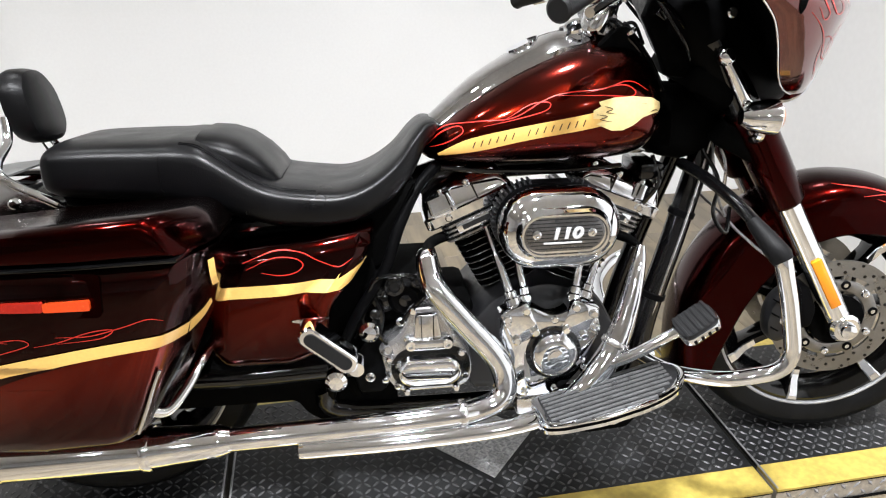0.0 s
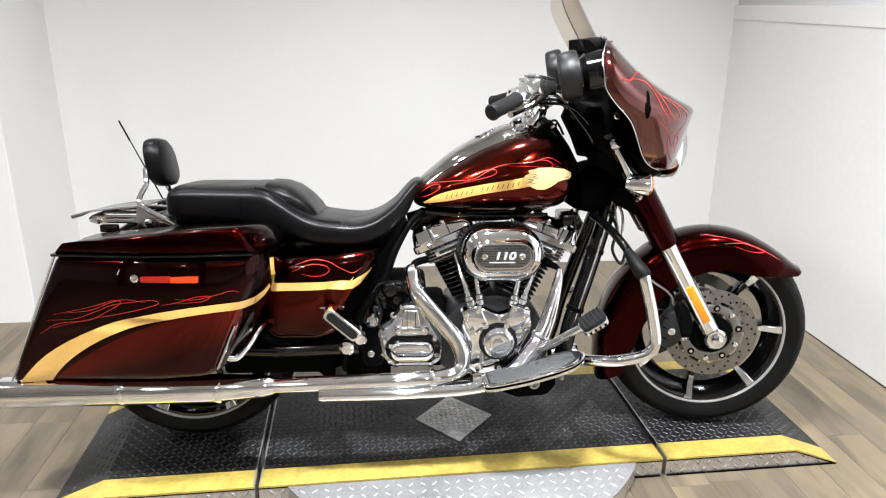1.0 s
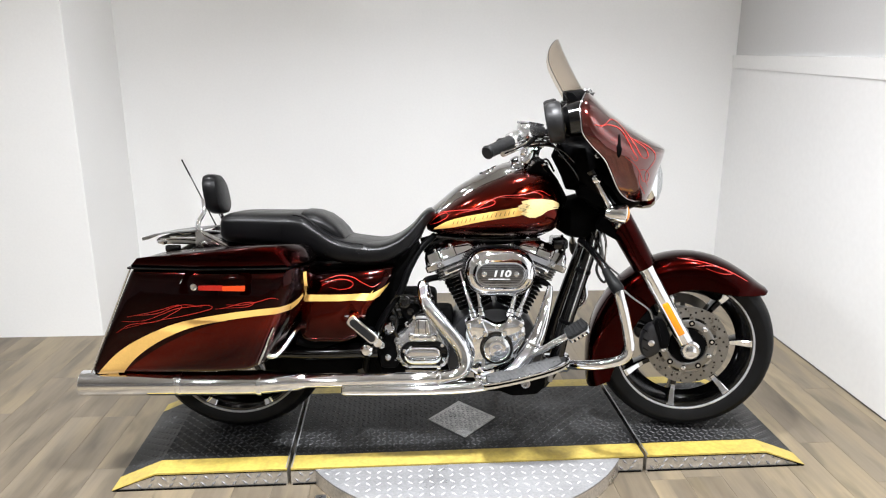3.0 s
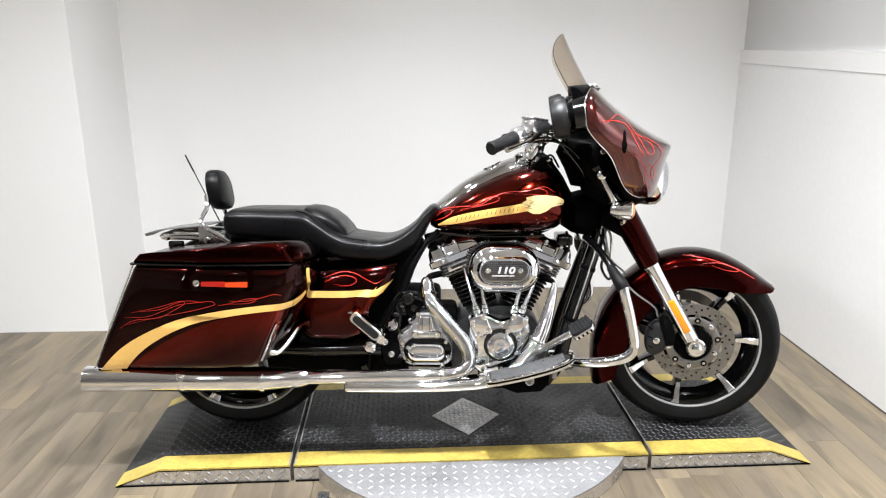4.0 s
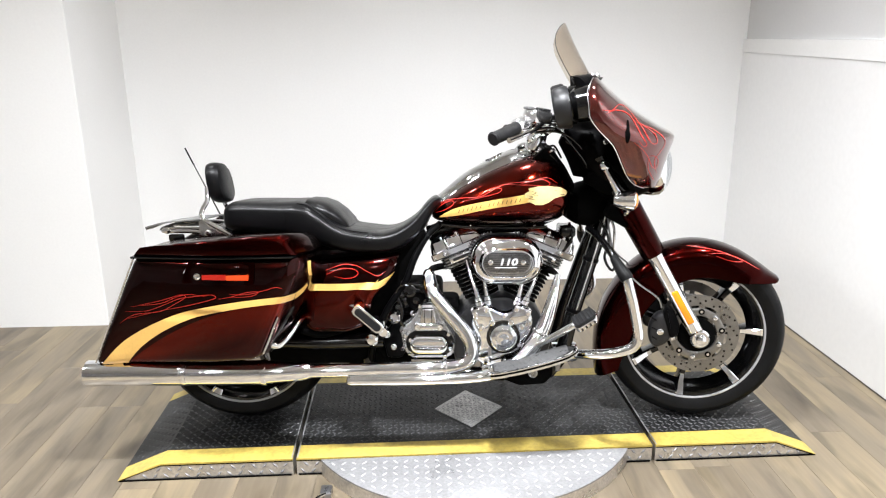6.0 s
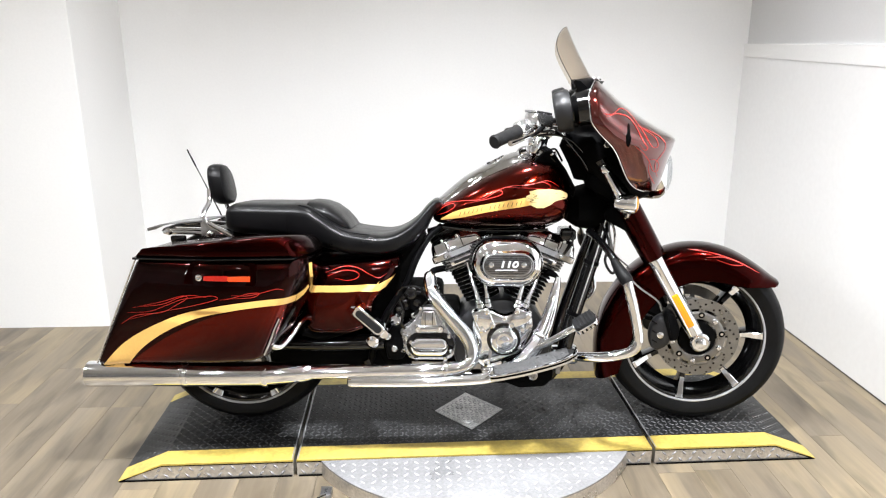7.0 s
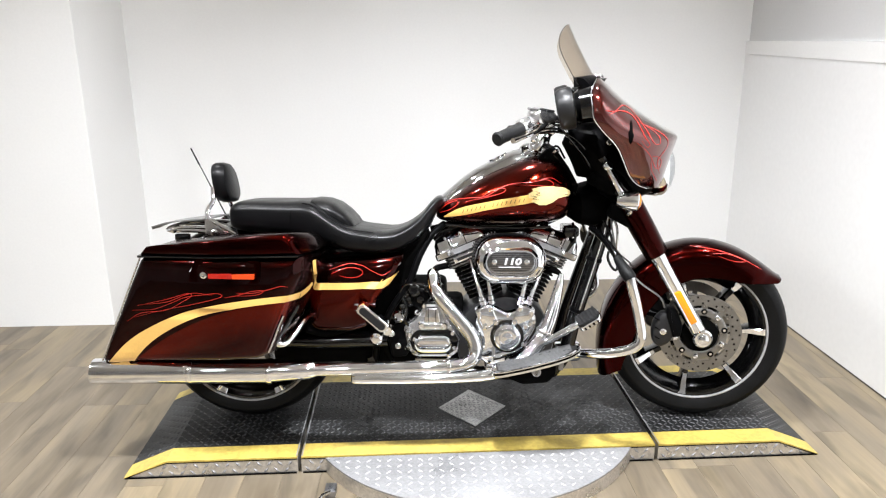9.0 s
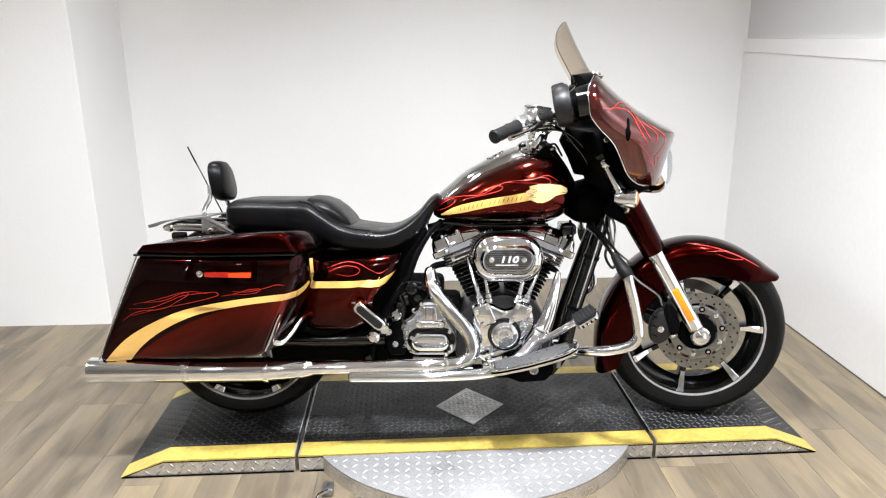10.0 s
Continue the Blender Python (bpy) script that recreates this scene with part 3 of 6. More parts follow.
def build_planks(floor):
    """Vinyl planks that run towards the back wall."""
    wide, long_, gap = 0.125, 0.95, 0.0003
    meshes = {}

    def plank_mesh(w, l):
        key = (round(w, 3), round(l, 3))
        if key not in meshes:
            me = bpy.data.meshes.new("plank")
            b = bmesh.new()
            x, y, e = w / 2 - gap, l / 2 - gap, 0.0006
            rings_to(b, [[(-x, -y, -0.006), (x, -y, -0.006), (x, y, -0.006), (-x, y, -0.006)], [(-x, -y, -e), (x, -y, -e), (x, y, -e), (-x, y, -e)],
                         [(-x + e, -y + e, 0), (x - e, -y + e, 0), (x - e, y - e, 0), (-x + e, y - e, 0)]])
            b.to_mesh(me)
            b.free()
            me.materials.append(PLANK)
            meshes[key] = me
        return meshes[key]

    rnd = random.Random(5)
    far_v, far_f = [], []
    k, x = 0, -2.85
    while x < RIGHT_X - 0.01:
        x1 = min(x + wide, RIGHT_X - 0.003)
        back = LEFT_Y if x1 < LEFT_X + 0.05 else WALL_Y
        y = -1.75 + rnd.choice((0.0, 0.37, 0.73)) + rnd.random() * 0.12 - long_
        while y < back:
            y0, y1 = max(y, -1.75), min(y + long_, back)
            if y1 - y0 > 0.03:
                ob = new("plank", plank_mesh(x1 - x, y1 - y0))
                ob.parent = floor
                ob.location = ((x + x1) / 2, (y0 + y1) / 2, 0.0)
            y += long_
        x += wide
        k += 1
    # the same planks over the rest of the shop, one mesh
    x = -2.85 - math.ceil(2.35 / wide) * wide
    while x < 3.35:
        x1 = min(x + wide, 3.35)
        y = -6.9 + rnd.random() * long_ - long_
        while y < LEFT_Y:
            y0, y1 = max(y, -6.9), min(y + long_, LEFT_Y)
            if x > -2.851 and x1 < RIGHT_X + 0.12 and y1 > -1.75:
                y1 = -1.75
            if y1 - y0 > 0.02:
                n, a, b, c, d = len(far_v), x + gap, x1 - gap, y0 + gap, y1 - gap
                far_v += [(a, c, -0.006), (b, c, -0.006), (b, d, -0.006), (a, d, -0.006), (a, c, 0), (b, c, 0), (b, d, 0), (a, d, 0)]
                far_f += [(n + 4, n + 5, n + 6, n + 7), (n, n + 1, n + 5, n + 4), (n + 1, n + 2, n + 6, n + 5), (n + 2, n + 3, n + 7, n + 6), (n + 3, n, n + 4, n + 7)]
            y += long_
        x += wide
    me = bpy.data.meshes.new("plank_field")
    me.from_pydata(far_v, [], far_f)
    me.materials.append(PLANK)
    field = new("plank_field", me)
    field.parent = floor
    tagged(field, "beige oak vinyl planks over the rest of the shop", kind="stuff")


floor = build_room()
# The -3.6 row is unseen, added to brighten the shop that the chrome reflects
for ly, share in ((-3.6, 2.3), (-0.50, 2.0), (1.0, 0.28)):
    for lx, dim in ((-2.7, 0.45), (-1.35, 0.85), (0.0, 1.35), (1.25, 0.75)):
        ceiling_light(lx, ly, share * dim)
build_platform()


# ---- the motorcycle: u forward, v to its left, w up, from the ground midway between the wheels ----
BIKE = empty("motorcycle", pose(0.053, 0.318, TOP, -6.0, 0, -3.2))
tagged(BIKE, "maroon touring motorcycle with chrome engine and cream stripes on the platform", "motorcycle")
HEAD = Vector((0.40, 0, 0.90))
STEER = Matrix.Translation(HEAD) @ Matrix.Rotation(radians(-8), 4, Vector((-math.sin(radians(28)), 0, math.cos(radians(28))))) @ Matrix.Translation(-HEAD)
RIGHT, LEFT = -1, 1


def on(name, bm, material, label="", parent=None, smooth=35):
    return part(name, bm, material, parent or BIKE, label, smooth=smooth)


def steered(name, bm, material, label="", parent=None, smooth=35):
    return part(name, bm, material, parent or BIKE, label, basis=None if parent else STEER, smooth=smooth)


def bolt(p, r=0.007, h=0.006, axis=(0, -1, 0), bm=None):
    return lathe([(0, 0), (r, 0), (r, h * 0.7), (r * 0.7, h), (0, h)], p, axis, 10, bm)


RIMLIP = mat("machined_rim_metal", (0.36, 0.36, 0.37), 0.35, 0.35, var=0.15, scale=30)


# wheels
def wheel(u, half, tyre_half, r, lip, start, make, label, tip_width=0.031, tips=((0.158, 0.0205, 0.0270), (0.186, 0.024, 0.0312))):
    c = (u, 0, r)
    t = tyre_half
    prof = [(lip - 0.004, -half), (lip + 0.012, -half - 0.008), (lip + 0.035, -t), (r - 0.036, -t), (r - 0.018, -t * 0.84), (r - 0.006, -t * 0.5), (r - 0.001, -t * 0.2), (r, 0),
            (r - 0.001, t * 0.2), (r - 0.006, t * 0.5), (r - 0.018, t * 0.84), (r - 0.036, t), (lip + 0.035, t), (lip + 0.012, half + 0.008), (lip - 0.004, half)]
    w = make("wheel", hoop([(lip - 0.002, -half + 0.004), (lip - 0.012, -half + 0.004), (lip - 0.040, -half + 0.030), (lip - 0.052, 0), (lip - 0.040, half - 0.030), (lip - 0.012, half - 0.004),
                            (lip - 0.002, half - 0.004), (lip - 0.010, 0)], c, (0, 1, 0), 64), BLACK, label)
    make("tyre", hoop(prof, c, (0, 1, 0), 72), TYRE, "black road tyre", w)
    for s in (-1, 1):
        make("rim_lip", hoop([(lip + 0.004, s * (half + 0.002)), (lip - 0.002, s * (half + 0.003)), (lip - 0.005, s * (half + 0.001)), (lip - 0.005, s * (half - 0.006)), (lip + 0.004, s * (half - 0.006))], c, (0, 1, 0), 64), RIMLIP, "machined rim lip", w)
    for k in range(7):
        a = radians(start) + 2 * math.pi * k / 7
        m = Matrix.Translation(c) @ Matrix.Rotation(-a, 4, "Y")
        prof = [(0.045, 0.030, 0.034), (0.10, 0.022, 0.030), (0.17, 0.020, 0.026), (lip - 0.052, 0.024, half * 0.6), (lip - 0.030, tip_width * 0.8, half * 0.88), (lip - 0.008, tip_width * 0.97, half - 0.004)]
        rings = []
        for x, wd, dp in prof:
            rings.append([m @ Vector((x, p * dp, q * wd / 2)) for p, q in ((-1, -0.7), (-1, 0.7), (-0.8, 1), (0.8, 1), (1, 0.7), (1, -0.7), (0.8, -1), (-0.8, -1))])
        sp = make("spoke", loft(rings), BLACK, "", w)
        tip = [[m @ Vector((x, -dp - y, q * wd / 2)) for q, y in ((-0.86, 0.000), (-0.66, 0.0025), (0.66, 0.0025), (0.86, 0.000))] for x, wd, dp in (*tips, (lip - 0.027, tip_width * 0.85, half * 0.88), (lip - 0.009, tip_width, half - 0.003))]
        make("spoke_face", loft(tip, closed=False), CHROME, "chrome spoke face", sp)
    hub = make("hub", lathe([(0, -0.07), (0.032, -0.07), (0.04, -0.055), (0.058, -0.03), (0.058, 0.03), (0.04, 0.055), (0.032, 0.07), (0, 0.07)], c, (0, 1, 0), 32), BLACK, "", w)
    return w


wheel(0.786, 0.052, 0.066, 0.312, 0.238, 4, steered, "black cast front wheel with seven chrome-faced spokes")
wheel(-0.803, 0.080, 0.090, 0.322, 0.254, -64, on, "black cast rear wheel with chrome-faced spokes", 0.046, ())


def brake_disc(s):
    c = (0.787, s * 0.088, 0.330)
    d = steered("brake_disc", hoop([(0.139, -0.0025), (0.102, -0.0025), (0.102, 0.0025), (0.139, 0.0025)], c, (0, 1, 0), 64), STEEL, "drilled steel brake disc")
    steered("carrier", hoop([(0.092, -0.004), (0.088, -0.006), (0.070, -0.006), (0.066, -0.004), (0.066, 0.004), (0.092, 0.004)], c, (0, 1, 0), 48), STEEL, "grey steel disc carrier", d)
    steered("hub_flange", lathe([(0, -0.012), (0.060, -0.012), (0.060, -0.008), (0.05, -0.004), (0, -0.004)], c, (0, -s, 0), 40), MATT, "black wheel hub flange", d)
    for k in range(10):
        a = 2 * math.pi * k / 10 + 0.2
        q = Matrix.Translation(c) @ Matrix.Rotation(-a, 4, "Y")
        steered("carrier_finger", loft([[q @ Vector((x, s * y, z)) for x, z in rounded([(0.086, -0.011), (0.104, -0.008), (0.104, 0.008), (0.086, 0.011)], 0.003, 2)] for y in (-0.0035, 0.0035)]), STEEL, "", d)
    bm = bmesh.new()
    for k in range(45):
        a = 2 * math.pi * k / 45
        rr = (0.132, 0.121, 0.111)[k % 3]
        lathe([(0, 0), (0.0038, 0), (0.0038, 0.0008), (0, 0.0008)], (c[0] + rr * math.cos(a), c[1] + s * 0.0025, c[2] + rr * math.sin(a)), (0, s, 0), 8, bm)
    tagged(steered("vent_hole", bm, BLACK, "dark drilled holes", d), kind="stuff")
    for k in range(10):
        a = 2 * math.pi * k / 10 + 0.2
        at = (c[0] + 0.082 * math.cos(a), c[1] + s * 0.005, c[2] + 0.082 * math.sin(a))
        if k % 2:
            steered("rivet", lathe([(0, 0), (0.0100, 0), (0.0100, 0.003), (0.0075, 0.007), (0.004, 0.008), (0.0035, 0.006), (0, 0.006)], at, (0, s, 0), 16), CHROME, "bright disc bolt", d)
        else:
            steered("rivet", lathe([(0, 0), (0.0105, 0), (0.0105, 0.003), (0.0085, 0.0045), (0.0055, 0.0045), (0.005, 0.002), (0, 0.002)], at, (0, s, 0), 16), SATIN, "dark floating bobbin", d)
            steered("bobbin_centre", lathe([(0, 0.002), (0.005, 0.002), (0.005, 0.0035), (0, 0.0035)], at, (0, s, 0), 12), CHROME_DULL, "", d)
    return d


for side in (RIGHT, LEFT):
    brake_disc(side)
    cal = steered("brake_caliper", plate(rounded([(0.620, 0.340), (0.628, 0.385), (0.655, 0.415), (0.690, 0.410), (0.706, 0.360), (0.690, 0.305), (0.650, 0.283), (0.628, 0.300)], 0.022), side * 0.075, side * 0.130, 0.016), DARKGREY, "dark grey front brake caliper")
    steered("caliper_bridge", plate(rounded([(0.672, 0.435), (0.700, 0.425), (0.722, 0.372), (0.716, 0.330), (0.690, 0.325), (0.676, 0.372), (0.664, 0.405)], 0.010), side * 0.085, side * 0.136, 0.008), SATIN, "black caliper bridge", cal)
    for k in range(3):
        steered("caliper_rib", box((0.636 + 0.002 * k, side * 0.128, 0.392 - 0.034 * k), (0.020, 0.006, 0.004), 0.001, m=Matrix.Rotation(0.5, 4, "Y")), SATIN, "", cal)
    steered("piston_cap", lathe([(0, 0), (0.011, 0), (0.011, 0.004), (0.008, 0.006), (0, 0.006)], (0.658, side * 0.129, 0.347), (0, side, 0), 20), CHROME_DULL, "round bright cap", cal)
    steered("caliper_bolt", bolt((0.676, side * 0.128, 0.398), 0.006, 0.006, (0, side, 0)), CHROME_DULL, "", cal)
    steered("brake_line", tube([(0.66, side * 0.12, 0.43), (0.64, side * 0.13, 0.47), (0.57, side * 0.12, 0.52), (0.50, side * 0.09, 0.60), (0.46, side * 0.08, 0.78)], 0.0032, 8), GREY_ALLOY, "braided brake line")
    # fork legs
    lo, hi = Vector((0.788, side * 0.117, 0.329)), Vector((0.618, side * 0.117, 0.624))
    ax = (hi - lo).normalized()
    leg = steered("fork_leg", tube([lo - ax * 0.03, lo + ax * 0.02, lo + ax * 0.06, hi], [0.020, 0.027, 0.026, 0.0265], 20, curve=False), CHROME, "chrome lower fork leg")
    steered("axle_boss", lathe([(0, -0.03), (0.030, -0.03), (0.033, -0.022), (0.033, 0.022), (0.027, 0.030), (0, 0.030)], lo, (0, side, 0), 24), CHROME, "chrome axle clamp", leg)
    steered("axle_nut", lathe([(0, 0.03), (0.018, 0.03), (0.019, 0.034), (0.016, 0.042), (0.008, 0.046), (0, 0.046)], lo, (0, side, 0), 20), CHROME, "chrome axle nut cover", leg)
    top = hi + ax * 0.21
    steered("fork_cover", tube([hi - ax * 0.012, hi - ax * 0.004, hi + ax * 0.10, top], [0.034, 0.0395, 0.042, 0.043], 24, curve=False), PAINT, "maroon painted fork cover", leg)
    steered("fork_stem", tube([top, top + ax * 0.16], 0.035, 16, curve=False), BLACK, "", leg)
    n = Vector((0, side, 0))
    a, b = lo + ax * 0.063 + n * 0.0275, lo + ax * 0.193 + n * 0.0275
    q = Matrix.Rotation(-math.atan2(-ax.x, ax.z) , 4, "Y")
    refl = box((a + b) / 2, (0.023, 0.010, 0.125), 0.003, m=q)
    steered("side_reflector", refl, AMBER, "amber side reflector", leg)


# front fender
def fender_shell(c, stations, half, thick=0.004, n=16):
    """A fender over a wheel: (angle, outer radius, skirt depth) along its length."""
    def ring(a, R, skirt, off):
        pts = []
        for k in range(n + 1):
            f = -1 + 2 * k / n
            g = abs(f)
            if g < 0.62:
                t = g / 0.62 * math.pi / 2
                v, d = (half - off) * math.sin(t) ** 0.85, 0.05 * (1 - math.cos(t)) ** 1.15
            else:
                v, d = half - off + 0.006 * (g - 0.62), 0.05 + (max(skirt, 0.055) - 0.05) * (g - 0.62) / 0.38
            if skirt < 0.055:
                d *= skirt / 0.055
            if skirt < 0.07:
                v *= 0.45 + 0.55 * skirt / 0.07
            rr = R - off - d
            pts.append((c[0] + rr * math.cos(a), math.copysign(v, f), c[2] + rr * math.sin(a)))
        return pts
    bm = bmesh.new()
    sp = spline([(math.radians(a), R, s) for a, R, s in stations], 6)
    outer = rings_to(bm, [ring(p.x, p.y, p.z, 0) for p in sp], closed=False, cap=False)
    inner = rings_to(bm, [ring(p.x, p.y, p.z, thick) for p in sp], closed=False, cap=False)
    m = len(outer)
    for i in range(m - 1):
        for e in (0, -1):
            bm.faces.new((outer[i][e], outer[i + 1][e], inner[i + 1][e], inner[i][e]))
    for e in (0, -1):
        for k in range(n):
            bm.faces.new((outer[e][k], outer[e][k + 1], inner[e][k + 1], inner[e][k]))
    return bm


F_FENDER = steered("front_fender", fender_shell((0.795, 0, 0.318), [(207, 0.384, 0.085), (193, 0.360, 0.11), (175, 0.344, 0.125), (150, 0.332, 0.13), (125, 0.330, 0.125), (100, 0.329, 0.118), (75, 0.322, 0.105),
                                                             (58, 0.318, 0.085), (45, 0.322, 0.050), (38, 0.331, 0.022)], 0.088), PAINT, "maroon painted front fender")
steered("fender_tip", tube([(0.795 + (0.331 - 0.016 * f * f) * math.cos(radians(38)), 0.05 * f, 0.318 + (0.331 - 0.016 * f * f) * math.sin(radians(38))) for f in (-1, -0.6, 0, 0.6, 1)], 0.0035, 8), CHROME, "bright bead along the fender tip", F_FENDER)
stripe = bmesh.new()
for pts in ([(0.74, 0.634), (0.82, 0.625), (0.90, 0.600), (0.975, 0.560)], [(0.80, 0.612), (0.86, 0.612), (0.92, 0.588), (0.88, 0.590), (0.83, 0.606)]):
    pinstripe(F_FENDER, pts, 0.0022, bm=stripe)
steered("flame_line", stripe, DIM_PINSTRIPE, "red pinstripe flames", F_FENDER)
# Black in place of maroon: the shade between the bags is in the colour
on("rear_fender", fender_shell((-0.803, 0, 0.320), [(25, 0.372, 0.14), (45, 0.375, 0.16), (70, 0.380, 0.17), (95, 0.385, 0.17), (120, 0.390, 0.17), (145, 0.395, 0.16), (168, 0.398, 0.13)], 0.115), BLACK, "rear fender blacked for the shade between the saddlebags")


# fairing
LEVELS = [(1.192, 0.420, 0.400, 0.235), (1.172, 0.442, 0.386, 0.300), (1.150, 0.466, 0.378, 0.335), (1.115, 0.508, 0.382, 0.352), (1.077, 0.562, 0.388, 0.356), (1.040, 0.622, 0.416, 0.346), (1.012, 0.672, 0.444, 0.332), (0.992, 0.674, 0.461, 0.320), (0.965, 0.666, 0.476, 0.304),
          (0.935, 0.658, 0.490, 0.284), (0.900, 0.650, 0.508, 0.254), (0.876, 0.644, 0.526, 0.228), (0.858, 0.638, 0.548, 0.200), (0.846, 0.632, 0.575, 0.170)]


def fairing_ring(w, nose, tip, half, n=30, off=0.0):
    pts = []
    for k in range(n + 1):
        a = -math.pi / 2 + math.pi * k / n
        u = tip + (nose - off - tip) * abs(math.cos(a)) ** 0.95
        v = (half - off) * math.copysign(abs(math.sin(a)) ** 0.9, a)
        pts.append((u, v, w))
    return pts


def fairing_shell():
    bm = bmesh.new()
    sp = [tuple(p) for p in _levels(5)]
    outer = rings_to(bm, [fairing_ring(*l) for l in sp], closed=False, cap=False)
    inner = rings_to(bm, [fairing_ring(*l, off=0.012) for l in sp], closed=False, cap=False)
    n = len(outer[0])
    for i in range(len(outer) - 1):
        for e in (0, -1):
            bm.faces.new((outer[i][e], outer[i + 1][e], inner[i + 1][e], inner[i][e]))
    for e in (0, -1):
        for k in range(n - 1):
            bm.faces.new((outer[e][k], outer[e][k + 1], inner[e][k + 1], inner[e][k]))
    return bm


def _levels(res):
    a = spline([l[:3] for l in LEVELS], res)
    b = spline([(l[0], l[3], 0) for l in LEVELS], res)
    return [(p.x, p.y, p.z, q.y) for p, q in zip(a, b)]


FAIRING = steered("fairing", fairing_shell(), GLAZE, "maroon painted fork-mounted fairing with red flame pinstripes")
inner_rings = []
for w, nose, tip, half in [l for l in _levels(2) if l[0] > 0.875]:
    arc_pts = fairing_ring(w, nose, tip, half, off=0.016)
    back = [(tip + 0.012 + 0.03 * math.cos(f * math.pi / 2), f * (half - 0.03), w) for f in (0.95, 0.6, 0.2, -0.2, -0.6, -0.95)]
    inner_rings.append(arc_pts + back)
steered("inner_fairing", loft(inner_rings), SATIN, "satin black inner fairing with instruments")
trim = [(p[0] - 0.004, p[1] * 1.006, p[2]) for p in [fairing_ring(*l)[0] for l in _levels(3)]]
for side in (RIGHT, LEFT):
    steered("edge_trim", tube([(p[0], p[1] * -side * 1.0, p[2]) for p in trim], 0.0017, 8, curve=False), CHROME_DULL, "thin bright edge moulding", FAIRING)
    pod = steered("speaker_pod", lathe([(0, 0.0), (0.050, 0.0), (0.058, -0.004), (0.063, 0.004), (0.066, 0.036), (0.062, 0.044), (0.03, 0.048), (0, 0.048)], (0.285, side * 0.245, 1.098), (0.97, 0, 0.18), 32), DARKGREY, "dark grey round speaker pod")
    steered("pod_neck", lathe([(0, 0.03), (0.044, 0.034), (0.041, 0.050), (0.052, 0.064), (0.054, 0.11), (0, 0.11)], (0.285, side * 0.245, 1.098), (0.97, 0, 0.18), 28), BLACK, "glossy black pod neck", pod)
    steered("grille", hoop([(0.050, -0.002), (0.044, -0.005), (0.012, -0.006), (0.012, -0.002)], (0.285, side * 0.245, 1.098), (0.97, 0, 0.18), 28), RUBBER, "", pod)
    slot = bmesh.new()
    rings_to(slot, [lay(FAIRING, [(0.496 + k * 0.008 * math.sin(a) * (1.0 if math.cos(a) < 0 else 0.55), 1.036 + k * 0.034 * math.cos(a)) for a in (2 * math.pi * n / 28 for n in range(28))], 0.0016) for k in (1.0, 0.66, 0.33, 0.02)], cap=False)
    steered("vent_slot", slot if side == RIGHT else mirrored(slot), MATT, "dark teardrop vent slot", FAIRING)
flames = bmesh.new()
for pts in ([(0.417, 1.100), (0.446, 1.098), (0.472, 1.112), (0.500, 1.100), (0.524, 1.070), (0.545, 1.040), (0.561, 1.012), (0.576, 0.997), (0.590, 1.000), (0.582, 1.024), (0.555, 1.044), (0.528, 1.062)],
            [(0.430, 1.090), (0.462, 1.098), (0.505, 1.080), (0.540, 1.020), (0.556, 0.998), (0.548, 0.990), (0.530, 1.010)],
            [(0.520, 1.062), (0.580, 1.036), (0.612, 1.012), (0.618, 0.988), (0.604, 0.966), (0.590, 0.946), (0.594, 0.920), (0.606, 0.896)],
            [(0.516, 1.004), (0.546, 0.980), (0.566, 0.955), (0.584, 0.922), (0.600, 0.918), (0.602, 0.942), (0.584, 0.958), (0.566, 0.958)],
            [(0.566, 0.950), (0.572, 0.916), (0.590, 0.886), (0.600, 0.872)]):
    pinstripe(FAIRING, pts, 0.0021, bm=flames)
steered("flame_line", flames, PINSTRIPE, "red pinstripe flames", FAIRING)
lamp_c = (0.613, 0, 0.895)
hl = steered("headlight", lathe([(0, -0.03), (0.095, -0.03), (0.100, 0.0), (0.098, 0.026), (0.088, 0.040), (0.084, 0.040), (0.082, 0.022), (0, 0.02)], lamp_c, (1, 0, 0.04), 40), CHROME, "round chrome headlight")
steered("lens", lathe([(0.084, 0.036), (0.070, 0.054), (0.045, 0.064), (0.0, 0.068), (0, 0.066), (0.045, 0.062), (0.068, 0.052), (0.081, 0.036)], lamp_c, (1, 0, 0.04), 36), LENS, "clear domed headlight lens", hl)


def shield_half(f):
    return 0.212 * max(0.0, 1 - max(0.0, (f - 0.42) / 0.58) ** 2.6) ** 0.5


def shield_point(f, v, off=0.0):
    """On the windshield, f of the way up and v to the left."""
    w = 1.165 + 0.202 * f
    u = 0.424 - 0.132 * f + 0.022 * f * f - 1.55 * v * v - 0.03 * abs(v) * (1 - f) - off
    return (u, v, w)


def windshield():
    bm = bmesh.new()
    steps = [0, 0.12, 0.25, 0.38, 0.5, 0.6, 0.7, 0.78, 0.85, 0.91, 0.95, 0.98, 0.994]

    def grid(off):
        return [[shield_point(f, shield_half(f) * (-1 + k / 10), off) for k in range(21)] for f in steps]
    a = rings_to(bm, grid(0), closed=False, cap=False)
    b = rings_to(bm, grid(0.004), closed=False, cap=False)
    for i in range(len(steps) - 1):
        for e in (0, -1):
            bm.faces.new((a[i][e], a[i + 1][e], b[i + 1][e], b[i][e]))
    for e in (0, -1):
        for k in range(20):
            bm.faces.new((a[e][k], a[e][k + 1], b[e][k + 1], b[e][k]))
    return bm


